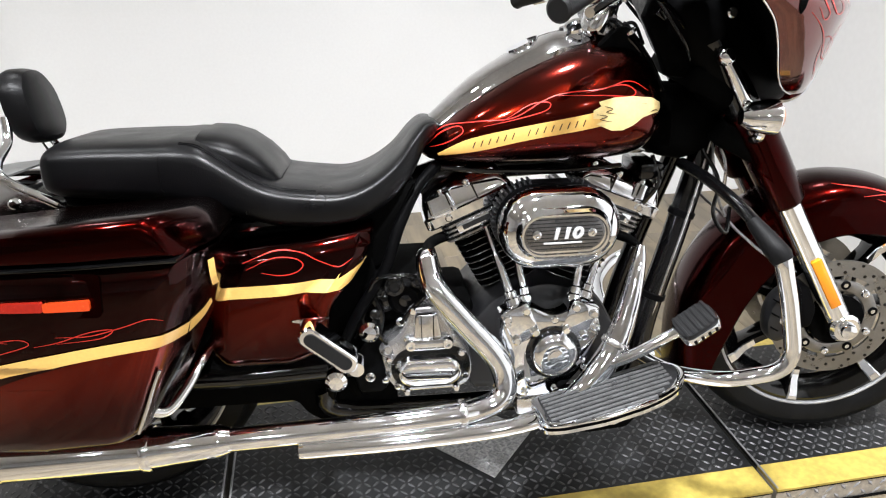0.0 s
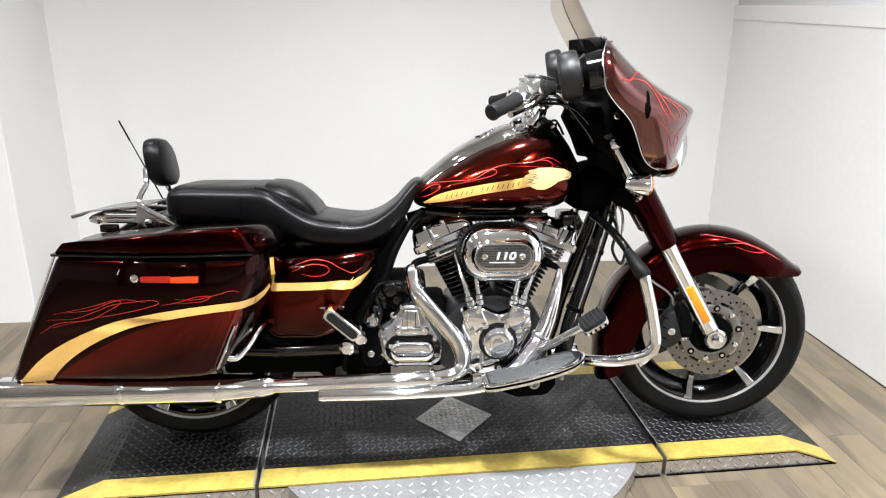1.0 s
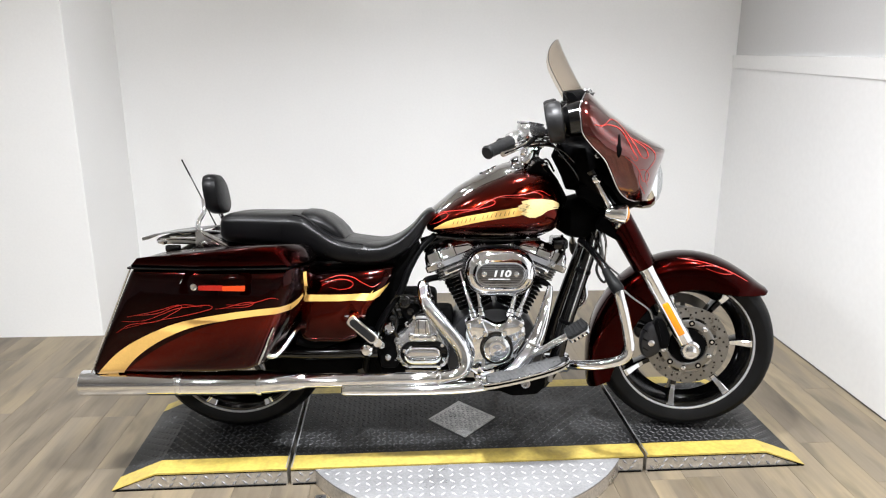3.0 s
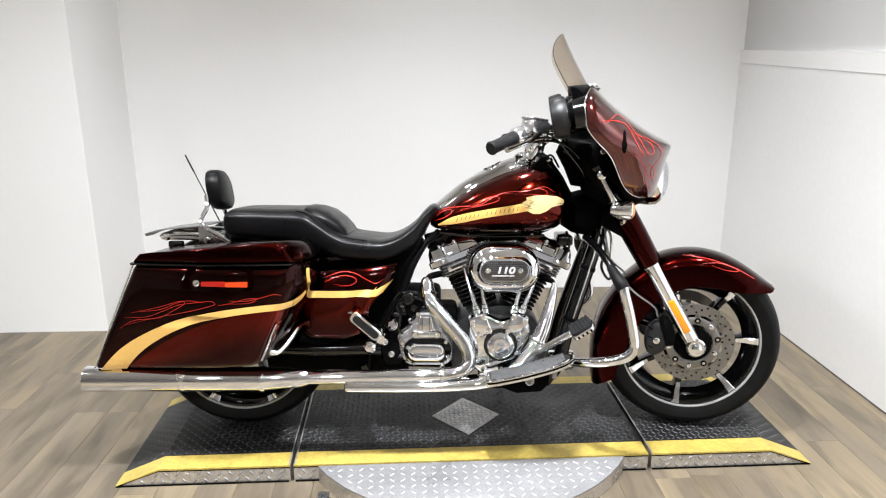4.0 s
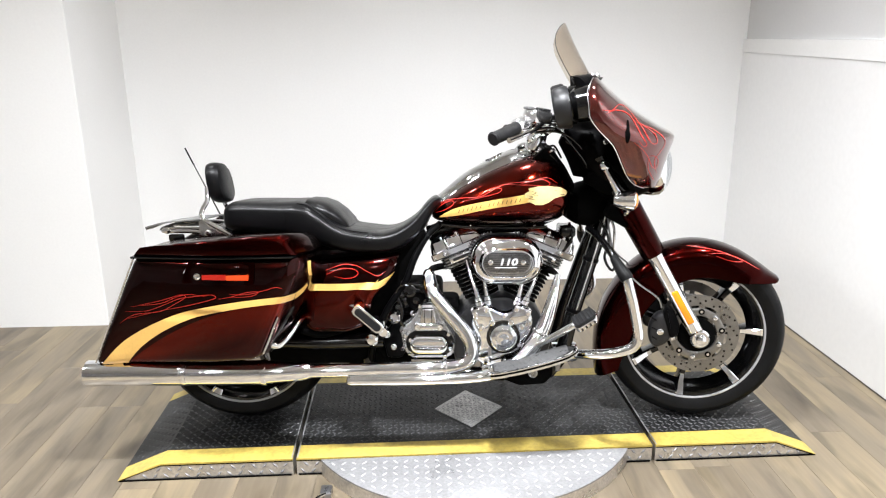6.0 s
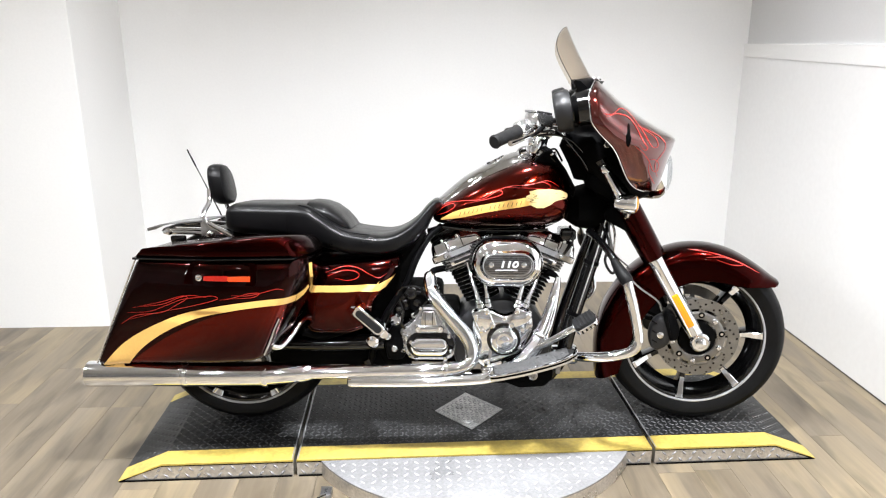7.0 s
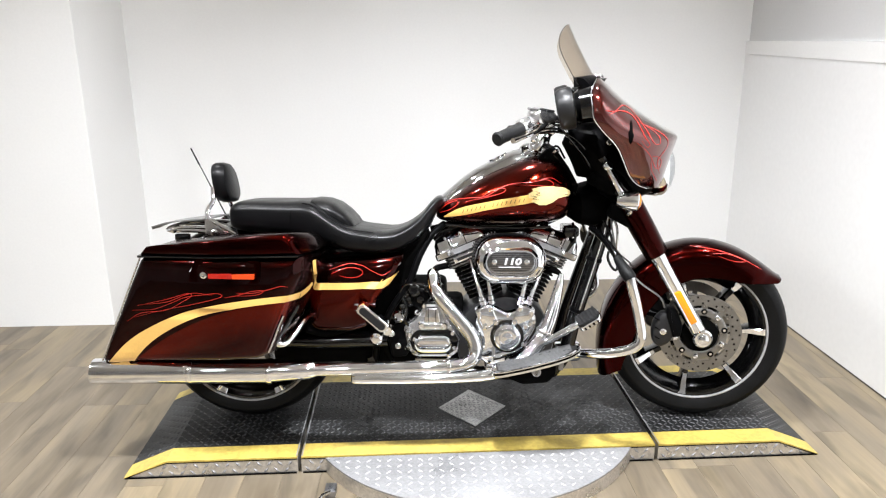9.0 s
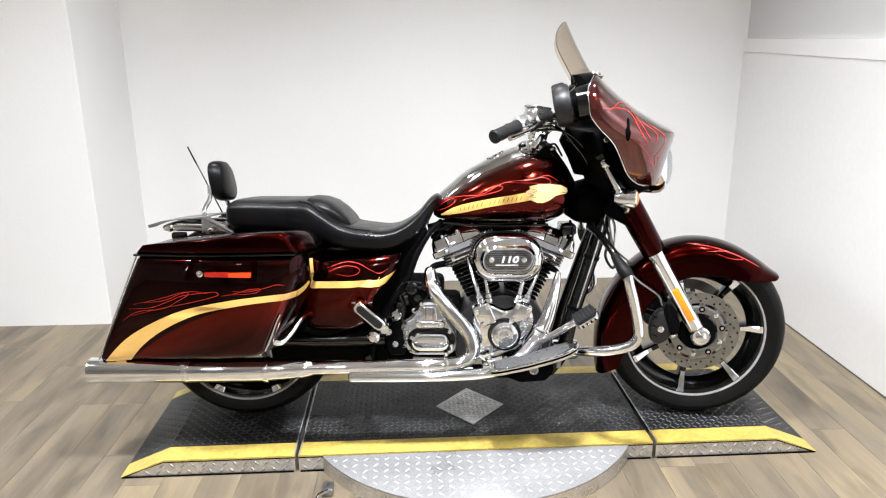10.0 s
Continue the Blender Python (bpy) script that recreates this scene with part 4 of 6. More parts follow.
shield = steered("windshield", windshield(), SMOKE, "short smoked acrylic windshield")
for side in (RIGHT,):
    edge_pts = [shield_point(f, side * shield_half(f), 0.002) for f in (0.05, 0.2, 0.35, 0.5, 0.62, 0.74, 0.84, 0.92, 0.97)]
    steered("edge_bead", tube(edge_pts, 0.0013, 8), DARKGREY, "dark rounded windshield edge", shield)
steered("windshield_trim", loft([[(0.424 - 1.5 * v * v + du, v, w - 0.2 * v * v) for du, w in ((-0.022, 1.168), (0.016, 1.160), (0.012, 1.182), (-0.006, 1.200), (-0.024, 1.204))] for v in [0.020 * k for k in range(-10, 11)]]), SATIN, "black windshield base trim")
for s in (-0.13, 0, 0.13):
    steered("screw", bolt((0.424 - 1.5 * s * s, s, 1.198), 0.009, 0.006, (0.5, 0, 0.8)), CHROME, "", shield)

# handlebar and controls
SHINE = mat("polished_housing", (0.80, 0.80, 0.81), 0.14, 0.95, var=0.15, scale=60, rough_var=0.06)
for side in (RIGHT, LEFT):
    dip = 0.015 + 0.015 * side
    bar = steered("handlebar", tube([(0.34, 0, 0.985), (0.345, side * 0.06, 0.995), (0.30, side * 0.17, 1.060 - dip * 0.5), (0.235, side * 0.225, 1.066 - dip), (0.167, side * 0.290, 1.042 - dip), (0.108, side * 0.376, 1.022 - dip)], 0.0125, 12), CHROME, "chrome handlebar")
    g0, g1 = Vector((0.102, side * 0.388, 1.019 - dip)), Vector((0.166, side * 0.286, 1.043 - dip))
    grip = steered("grip", tube([g0, g0.lerp(g1, 0.04), g0.lerp(g1, 0.12), g1], [0.017, 0.0215, 0.0195, 0.0195], 20, curve=False), RUBBER, "black rubber grip", bar)
    d = (g1 - g0).normalized()
    sw = steered("switch_housing", tube([g1, g1 + d * 0.012, g1 + d * 0.05, g1 + d * 0.06], [0.022, 0.028, 0.028, 0.020], 18, curve=False), SHINE, "bright switch housing", bar)
    steered("switch_button", box(g1 + d * 0.03 + Vector((-0.020, 0, 0.012)), (0.016, 0.02, 0.012), 0.003), BLACK, "", sw)
    mc = steered("master_cylinder", box(g1 + d * 0.075 + Vector((0.026, 0, 0.016)), (0.088, 0.058, 0.044), 0.013, m=Matrix.Rotation(side * -0.9, 4, "Z") @ Matrix.Rotation(0.15, 4, "Y")), SHINE, "chrome brake master cylinder", bar)
    steered("cap", box(g1 + d * 0.075 + Vector((0.024, 0, 0.040)), (0.078, 0.050, 0.008), 0.003, m=Matrix.Rotation(side * -0.9, 4, "Z") @ Matrix.Rotation(0.15, 4, "Y")), CAST_BRIGHT, "", mc)
    steered("lever", tube([g1 + d * 0.06 + Vector((0.045, 0, 0.0)), g1 + Vector((0.055, side * 0.0, -0.004)), g0.lerp(g1, 0.5) + Vector((0.05, 0, -0.006)), g0 + Vector((0.048, 0, -0.004))], [0.010, 0.008, 0.0065, 0.0085], 10), CHROME, "chrome control lever", bar)
    steered("clamp", box(g1 + d * 0.068 + Vector((0.012, 0, 0.002)), (0.038, 0.02, 0.044), 0.006, m=Matrix.Rotation(side * -0.9, 4, "Z")), CHROME, "", bar)
    for k, (du, dw) in enumerate(((0, 0), (0.012, -0.01), (-0.008, 0.014))):
        steered("cable", tube([g1 + d * 0.07 + Vector((0.02, 0, -0.02 + dw)), (0.285 + du, side * 0.19, 1.035 + dw), (0.345 + du, side * (0.12 + 0.02 * k), 0.985), (0.40 + du, side * (0.095 + 0.015 * k), 0.91), (0.44 + du, side * 0.07, 0.80)], 0.0042, 8), BLACK, "black control cable")
    ind = steered("turn_signal", lathe([(0, -0.056), (0.016, -0.052), (0.027, -0.034), (0.033, -0.005), (0.034, 0.012), (0.030, 0.016), (0, 0.016)], (0.528, side * 0.192, 0.808), (1, 0, -0.05), 24), CHROME, "chrome bullet turn signal")
    steered("lens", lathe([(0.028, 0.014), (0.027, 0.018), (0.019, 0.024), (0.009, 0.026), (0, 0.027), (0, 0.014)], (0.528, side * 0.192, 0.808), (1, 0, -0.05), 24), AMBER, "amber lens", ind)
    steered("stem", tube([(0.522, side * 0.192, 0.79), (0.520, side * 0.175, 0.765), (0.525, side * 0.13, 0.755)], 0.011, 10), CHROME, "", ind)
    link = steered("fork_bracket", tube([(0.446, side * 0.160, 0.915), (0.470, side * 0.163, 0.872), (0.500, side * 0.163, 0.815), (0.520, side * 0.150, 0.77)], [0.012, 0.0135, 0.0135, 0.012], 12), CHROME, "chrome lamp bracket bar")
    steered("cap", lathe([(0, -0.019), (0.008, -0.018), (0.0145, -0.013), (0.0175, -0.004), (0.0175, 0.004), (0.0145, 0.013), (0.008, 0.018), (0, 0.019)], (0.446, side * 0.160, 0.915), (0, 1, 0), 20), CHROME, "", link)
on("connector_box", box((0.318, -0.12, 0.985), (0.022, 0.02, 0.026), 0.004, m=Matrix.Rotation(0.6, 4, "Y")), BLACK, "small black connector box")
on("bracket_stud", bolt((0.428, -0.165, 0.982), 0.010, 0.010), CHROME, "")
steered("triple_clamp", box((0.435, 0, 0.855), (0.10, 0.30, 0.045), 0.012, m=Matrix.Rotation(radians(28), 4, "Y")), MATT, "black fork yoke")
steered("lower_clamp", box((0.505, 0, 0.745), (0.10, 0.29, 0.05), 0.012, m=Matrix.Rotation(radians(28), 4, "Y")), MATT, "black lower fork yoke")
steered("lower_fairing_panel", loft([section_ring(u, t, b, h, 20, 3) for u, t, b, h in ((0.322, 1.03, 0.995, 0.09), (0.338, 1.05, 0.965, 0.115), (0.356, 1.055, 0.930, 0.125), (0.374, 1.06, 0.895, 0.135), (0.40, 1.06, 0.855, 0.14), (0.43, 1.06, 0.80, 0.15), (0.47, 1.02, 0.78, 0.150), (0.55, 0.95, 0.79, 0.13), (0.60, 0.90, 0.81, 0.09))]), SATIN, "black panel under the fairing")
steered("instrument_cluster", lathe([(0, 0), (0.042, 0), (0.047, 0.006), (0.047, 0.05), (0, 0.05)], (0.318, -0.055, 1.085), (0.95, 0, -0.3), 24), BLACK, "round black instrument")
steered("instrument_cluster", lathe([(0, 0), (0.042, 0), (0.047, 0.006), (0.047, 0.05), (0, 0.05)], (0.318, 0.055, 1.085), (0.95, 0, -0.3), 24), BLACK, "round black instrument")
on("head_shroud", loft([section_ring(u, t, b, h, 20, 3) for u, t, b, h in ((0.325, 0.825, 0.72, 0.08), (0.355, 0.832, 0.70, 0.115), (0.40, 0.845, 0.69, 0.11), (0.455, 0.84, 0.70, 0.09))]), MATT, "black shroud in front of the tank")
on("wiring_cover", plate(rounded([(0.300, 1.012), (0.286, 0.978), (0.317, 0.920), (0.338, 0.868), (0.380, 0.862), (0.45, 0.86), (0.45, 1.0)], 0.004), -0.112, -0.088, 0.004), MATT, "black wiring cover behind the fork")
on("neck_cover", plate(rounded([(0.240, 0.962), (0.258, 0.962), (0.277, 0.944), (0.311, 0.897), (0.343, 0.838), (0.335, 0.80), (0.28, 0.86), (0.20, 0.925)], 0.006), -0.112, -0.080, 0.006), MATT, "black cover over the steering neck")
for k in range(4):
    on("neck_cable", tube([(0.215 + 0.012 * k, -0.060 - 0.012 * k, 0.985 - 0.006 * k), (0.238 + 0.008 * k, -0.100, 0.958), (0.282 + 0.005 * k, -0.112, 0.915 - 0.004 * k), (0.320 + 0.004 * k, -0.112, 0.84)], 0.0042, 8), SATIN if k % 2 else BLACK, "black cable by the steering neck")
for side in (RIGHT, LEFT):
    ris = on("handlebar_riser", lathe([(0, -0.03), (0.017, -0.03), (0.019, -0.02), (0.015, 0.0), (0.016, 0.03), (0.020, 0.034), (0.020, 0.05), (0.012, 0.056), (0, 0.057)], (0.232, side * 0.062, 0.972), (0.25, side * -0.1, 1), 20), CHROME, "chrome handlebar riser")
    on("riser_clamp", box((0.247, side * 0.066, 1.022), (0.046, 0.030, 0.026), 0.007, m=Matrix.Rotation(0.35, 4, "Y")), CHROME, "", ris)
    on("clamp_screw", bolt((0.236, side * 0.070, 1.034), 0.006, 0.008, (-0.3, 0, 1)), CHROME, "", ris)
on("key_switch", lathe([(0, 0), (0.019, 0), (0.021, 0.006), (0.021, 0.020), (0.015, 0.026), (0, 0.027)], (0.205, -0.055, 0.958), (-0.3, -0.75, 0.6), 22), CHROME, "chrome key switch cover")
on("gauge_rim", hoop([(0.020, 0), (0.024, 0.004), (0.022, 0.010), (0.018, 0.008)], (0.176, -0.045, 0.957), (-0.3, -0.4, 0.85), 22), CHROME, "chrome gauge rim")
on("cable_clip", hoop([(0.009, -0.004), (0.012, -0.003), (0.012, 0.003), (0.009, 0.004)], (0.262, -0.112, 0.952), (0.5, 0, -0.8), 16), CHROME_DULL, "small bright cable clip")
on("cable_socket", box((0.325, -0.100, 0.978), (0.020, 0.012, 0.022), 0.003, m=Matrix.Rotation(0.5, 4, "Y")), CHROME_DULL, "small bright cable socket")
for u, w, r in ((0.198, 0.985, 0.013), (0.222, 1.000, 0.010), (0.242, 0.992, 0.008), (0.212, 0.965, 0.009)):
    on("bar_bolt", lathe([(0, 0), (r, 0), (r, 0.012), (r * 0.6, 0.018), (0, 0.019)], (u, -0.07, w), (-0.3, -0.8, 0.5), 14), CHROME, "chrome bolt on the handlebar riser")
on("steering_head", tube([(0.41, 0, 0.92), (0.475, 0, 0.72)], [0.036, 0.045], 20, curve=False), BLACK, "black steering head")

# fuel tank
TANK_SECTIONS = [(-0.133, 0.748, 0.722, 0.045), (-0.118, 0.765, 0.713, 0.080), (-0.085, 0.795, 0.708, 0.112), (-0.03, 0.838, 0.704, 0.145), (0.05, 0.886, 0.702, 0.172), (0.13, 0.921, 0.701, 0.190), (0.20, 0.940, 0.702, 0.197),
                 (0.255, 0.940, 0.706, 0.193), (0.295, 0.922, 0.717, 0.175), (0.318, 0.893, 0.738, 0.145), (0.328, 0.862, 0.762, 0.105)]


def body(sections, power, widest, n=36, res=4):
    a = spline([s[:3] for s in sections], res)
    b = spline([(s[0], s[3], 0) for s in sections], res)
    return loft([section_ring(p.x, p.y, p.z, q.y, n, power, widest) for p, q in zip(a, b)])


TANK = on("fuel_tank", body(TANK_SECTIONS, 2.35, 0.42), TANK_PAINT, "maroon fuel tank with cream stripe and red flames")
on("cream_stripe", ribbon(TANK, [(-0.106, 0.735), (-0.048, 0.767), (0.044, 0.791), (0.159, 0.813), (0.195, 0.822)], [(-0.104, 0.731), (-0.038, 0.744), (0.056, 0.767), (0.150, 0.784), (0.195, 0.793)]), CREAM, "cream-gold painted stripe", TANK)
crest = [(0.170, 0.819), (0.196, 0.833), (0.180, 0.834), (0.208, 0.841), (0.245, 0.842), (0.283, 0.837), (0.305, 0.826), (0.307, 0.816), (0.300, 0.809), (0.286, 0.808), (0.264, 0.803), (0.246, 0.790), (0.226, 0.782), (0.205, 0.782), (0.192, 0.788), (0.200, 0.794),
         (0.176, 0.795), (0.192, 0.803), (0.170, 0.805), (0.188, 0.811)]
on("crest", fill_shape(TANK, crest, 0.0016), CREAM_LIGHT, "pale cream painted emblem", TANK)
for pts in ([(0.176, 0.812), (0.196, 0.808), (0.182, 0.803), (0.204, 0.799)], [(0.190, 0.826), (0.206, 0.821), (0.193, 0.816), (0.212, 0.812)], [(0.262, 0.829), (0.272, 0.827)], [(0.280, 0.812), (0.292, 0.814), (0.300, 0.811)]):
    on("crest_mark", pinstripe(TANK, pts, 0.0016, 0.0022, res=3), INK, "dark stroke on the emblem", TANK)
for k in range(15):
    if k == 6:
        continue
    f = k / 14
    u, w = -0.040 + 0.195 * f, 0.756 + 0.0415 * f + 0.004 * math.sin(math.pi * f)
    on("print_bar", pinstripe(TANK, [(u - 0.0028, w - 0.006), (u + 0.0018, w + 0.006)], 0.0055, 0.0020, res=2), INK, "dark printed bar on the stripe", TANK)
flames = bmesh.new()
for pts in ([(-0.124, 0.746), (-0.097, 0.772), (-0.066, 0.787), (-0.060, 0.777), (-0.088, 0.757), (-0.120, 0.744)],
            [(-0.122, 0.756), (-0.085, 0.785), (-0.033, 0.798), (0.030, 0.807), (0.082, 0.836), (0.123, 0.850), (0.187, 0.856), (0.239, 0.868), (0.276, 0.850)],
            [(-0.023, 0.790), (0.041, 0.806), (0.088, 0.821), (0.093, 0.834), (0.061, 0.830), (0.010, 0.800)],
            [(0.110, 0.846), (0.191, 0.845), (0.240, 0.842), (0.248, 0.852), (0.222, 0.862), (0.158, 0.850)]):
    pinstripe(TANK, pts, 0.0019, bm=flames)
on("flame_line", flames, PINSTRIPE, "red pinstripe flames", TANK)
con = [(-0.115, 0.788, 0.030), (-0.04, 0.852, 0.040), (0.02, 0.890, 0.046), (0.115, 0.937, 0.050), (0.18, 0.951, 0.048), (0.215, 0.955, 0.040)]
sp = spline(con, 5)
rings = []
for p in sp:
    h = p.z
    rings.append([(p.x, v * h, p.y + dz) for v, dz in ((-1.75, -0.034), (-1.65, -0.020), (-1.2, -0.005), (-0.5, 0.006), (0, 0.008), (0.5, 0.006), (1.2, -0.005), (1.65, -0.020), (1.75, -0.034))])
CONSOLE = on("tank_console", loft(rings), mat("smoky_chrome", (0.66, 0.66, 0.67), 0.07, 1.0, var=0.1, scale=20), "chrome tank console")
on("fuel_cap", lathe([(0, 0.012), (0.034, 0.012), (0.036, 0.0), (0.036, -0.03), (0, -0.03)], (0.082, 0, 0.920), (-0.42, 0, 0.9), 28), CHROME, "chrome fuel cap", CONSOLE)
on("ignition_switch", lathe([(0, 0.016), (0.022, 0.016), (0.026, 0.008), (0.026, -0.02), (0, -0.02)], (0.180, 0, 0.949), (-0.25, 0, 0.95), 24), BLACK, "black ignition knob", CONSOLE)
on("console_dash", box((0.220, 0, 0.950), (0.06, 0.075, 0.024), 0.008, m=Matrix.Rotation(-0.4, 4, "Y")), CHROME, "", CONSOLE)
on("tank_seam", tube([(-0.10, -0.10, 0.706), (0.0, -0.125, 0.700), (0.13, -0.14, 0.698), (0.25, -0.13, 0.702)], 0.005, 8), BLACK, "", TANK)

sw_m = Matrix.Rotation(0.74, 4, "Y")
RISER = on("riser_clamp", box((0.238, -0.03, 0.962), (0.105, 0.085, 0.036), 0.010, m=sw_m), BLACK, "black handlebar riser and wiring in front of the tank")
rnd = random.Random(3)
for k in range(9):
    x, z = -0.045 + 0.0115 * k, 0.018 * (1 if k % 2 else -1)
    p = Vector((0.238, -0.073, 0.962)) + sw_m @ Vector((x, -0.004 * (k % 3), z * 0.6))
    if k % 3 == 0:
        on("riser_bolt", bolt(p, 0.008, 0.010), CHROME, "", RISER)
    elif k % 3 == 1:
        on("clip", box(p, (0.012, 0.014, 0.020), 0.003, m=sw_m), CAST_BRIGHT, "", RISER)
    else:
        on("wire", tube([p, p + Vector((0.02, -0.012, 0.004)), p + Vector((0.045, 0.0, -0.035))], 0.0035, 8), SATIN, "", RISER)
for dv in (-0.075, -0.035):
    on("riser_tube", lathe([(0, 0), (0.016, 0), (0.017, 0.004), (0.017, 0.05), (0.013, 0.056), (0, 0.057)], (0.205, dv, 0.955), (0.45, -0.1, 0.9), 20), CHROME, "chrome riser tube", RISER)
on("riser_post", tube([(0.205, -0.055, 0.945), (0.195, -0.06, 0.985), (0.215, -0.075, 1.015), (0.25, -0.09, 1.025)], [0.010, 0.010, 0.009, 0.008], 12), CHROME, "chrome riser post", RISER)

# seat
def sheared(bm, k):
    for v in bm.verts:
        v.co.z -= k * v.co.y
    return bm


SEAT = [(-0.823, 0.742, 0.712, 0.12), (-0.818, 0.768, 0.694, 0.155), (-0.806, 0.780, 0.686, 0.168), (-0.78, 0.785, 0.680, 0.175), (-0.70, 0.786, 0.672, 0.178), (-0.62, 0.785, 0.663, 0.181), (-0.58, 0.786, 0.653, 0.185), (-0.54, 0.779, 0.643, 0.188), (-0.50, 0.752, 0.633, 0.190), (-0.457, 0.720, 0.621, 0.192), (-0.415, 0.699, 0.612, 0.194), (-0.35, 0.688, 0.606, 0.195), (-0.29, 0.684, 0.609, 0.188), (-0.24, 0.699, 0.622, 0.172), (-0.19, 0.733, 0.652, 0.15), (-0.155, 0.773, 0.692, 0.13), (-0.130, 0.793, 0.740, 0.108), (-0.110, 0.793, 0.762, 0.085), (-0.100, 0.785, 0.772, 0.05)]
S = on("seat", sheared(body(SEAT, 4.2, 0.5, 44, 4), 0.05), VINYL, "black leather-look two-up seat")
seam = bmesh.new()
for off in (0.0, 0.007):
    tube(snapped(S, spline([(-0.575, -0.160 + off, 0.80), (-0.545, -0.165 + off, 0.798), (-0.50, -0.172 + off, 0.772), (-0.45, -0.176 + off, 0.738), (-0.40, -0.176 + off, 0.710), (-0.34, -0.172 + off, 0.696)], 8)), 0.0010, 6, bm=seam, curve=False)
on("stitched_seam", seam, SATIN, "fine stitched double seam", S)
on("pillion_bolster", sheared(loft([section_ring(u, t, b, h, 28, 3.4) for u, t, b, h in ((-0.566, 0.783, 0.73, 0.12), (-0.552, 0.791, 0.72, 0.142), (-0.515, 0.788, 0.69, 0.148), (-0.478, 0.775, 0.68, 0.145), (-0.445, 0.750, 0.675, 0.138), (-0.420, 0.722, 0.67, 0.128), (-0.408, 0.702, 0.67, 0.115))]), 0.05), VINYL, "raised pillion front bolster", S)
panel_seam = bmesh.new()
tube(snapped(S, [(-0.612, -0.22, 0.67 + 0.012 * k) for k in range(10)]), 0.0007, 6, bm=panel_seam, curve=False)
on("panel_seam", panel_seam, SATIN, "", S)
on("bolster_crease", tube(snapped(S, [(-0.404, -0.10 + 0.025 * k, 0.72) for k in range(10)]), 0.0020, 6, curve=False), SATIN, "dark crease under the bolster", S)

# backrest, rack and antenna
def pad_ring(u, s, n=28):
    return [(u - 0.16 * (w - 0.85), v, w - 0.06 * (v + 0.08)) for v, w in ((0.075 * s * math.copysign(abs(math.cos(t)) ** 0.75, math.cos(t)) * (1.0 - 0.10 * math.sin(t)), 0.848 + 0.070 * s * math.copysign(abs(math.sin(t)) ** 0.75, math.sin(t))) for t in (2 * math.pi * k / n for k in range(n)))]


SISSY = on("passenger_backrest", loft([pad_ring(-0.902, 0.80), pad_ring(-0.899, 0.94), pad_ring(-0.888, 1.0), pad_ring(-0.868, 1.0), pad_ring(-0.855, 0.95), pad_ring(-0.848, 0.80)]), VINYL, "black padded passenger backrest")
for side in (RIGHT, LEFT):
    on("upright", tube([(-0.900, side * 0.065, 0.83), (-0.895, side * 0.085, 0.79), (-0.902, side * 0.125, 0.755), (-0.885, side * 0.140, 0.728), (-0.80, side * 0.150, 0.682)], 0.0085, 12), CHROME, "chrome backrest upright", SISSY)
    on("side_plate", plate([(-0.905, 0.64), (-0.905, 0.728), (-0.885, 0.735), (-0.790, 0.678), (-0.790, 0.655)], side * 0.143, side * 0.149, 0.001), CHROME_DULL, "chrome mounting plate", SISSY)
    on("plate_bolt", bolt((-0.876, side * 0.149, 0.688), 0.010, 0.007, (0, side, 0)), CHROME, "", SISSY)
    on("rack_rail", tube([(-0.80, side * 0.125, 0.675), (-0.93, side * 0.128, 0.690), (-1.03, side * 0.118, 0.690), (-1.06, side * 0.07, 0.690), (-1.065, 0, 0.690)], 0.007, 10), CHROME, "chrome luggage rack rail", SISSY)
RACK = on("luggage_rack", loft([[(u, v * h, w + dz - 0.05 * v * h) for v, dz in ((-1, 0), (1, 0), (1, 0.004), (-1, 0.004))] for u, w, h in ((-1.135, 0.680, 0.03), (-1.12, 0.690, 0.07), (-1.06, 0.706, 0.10), (-0.98, 0.716, 0.115), (-0.90, 0.722, 0.115))]), RACK_GREY, "flat grey luggage rack plate")
for v in (-0.085, 0.0, 0.085):
    on("rack_bar", tube([(-0.82, v, 0.678), (-0.92, v, 0.694), (-1.05, v, 0.695)], 0.005, 8), CHROME, "", RACK)
on("rack_latch", box((-0.995, -0.115, 0.668), (0.05, 0.02, 0.022), 0.005), BLACK, "black rack latch", RACK)
on("rack_knob", lathe([(0, 0), (0.010, 0), (0.012, 0.008), (0, 0.012)], (-1.02, -0.123, 0.694), (0, -1, 0), 14), CHROME, "", RACK)
ANT = on("antenna", tube([(-0.955, 0.25, 0.68), (-1.075, 0.25, 0.935)], [0.0028, 0.0018], 8, curve=False), BLACK, "thin black whip antenna")
on("antenna_tip", tube([(-1.055, 0.25, 0.892), (-1.085, 0.25, 0.956)], [0.0032, 0.0028], 8, curve=False), SATIN, "", ANT)
on("antenna_base", lathe([(0, -0.02), (0.014, -0.02), (0.010, 0.02), (0, 0.025)], (-0.955, 0.25, 0.68), (-0.4, 0, 0.9), 12), BLACK, "", ANT)


# saddlebags
def bag_bend(side):
    def f(u, v, w):
        s = min(max((-0.7 - u) / 0.45, 0), 1)
        k = min(max((abs(v) - 0.21) / 0.22, 0), 1)
        low = min(max((0.56 - w) / 0.30, 0), 1)
        cham = min(max((abs(v) - 0.33) / 0.09, 0), 1) * min(max((u + 0.76) / 0.2, 0), 1)
        return (u - 0.045 * cham, side * (abs(v) - k * (0.09 * s * s * (3 - 2 * s) + 0.028 * low ** 1.6)), w)
    return f


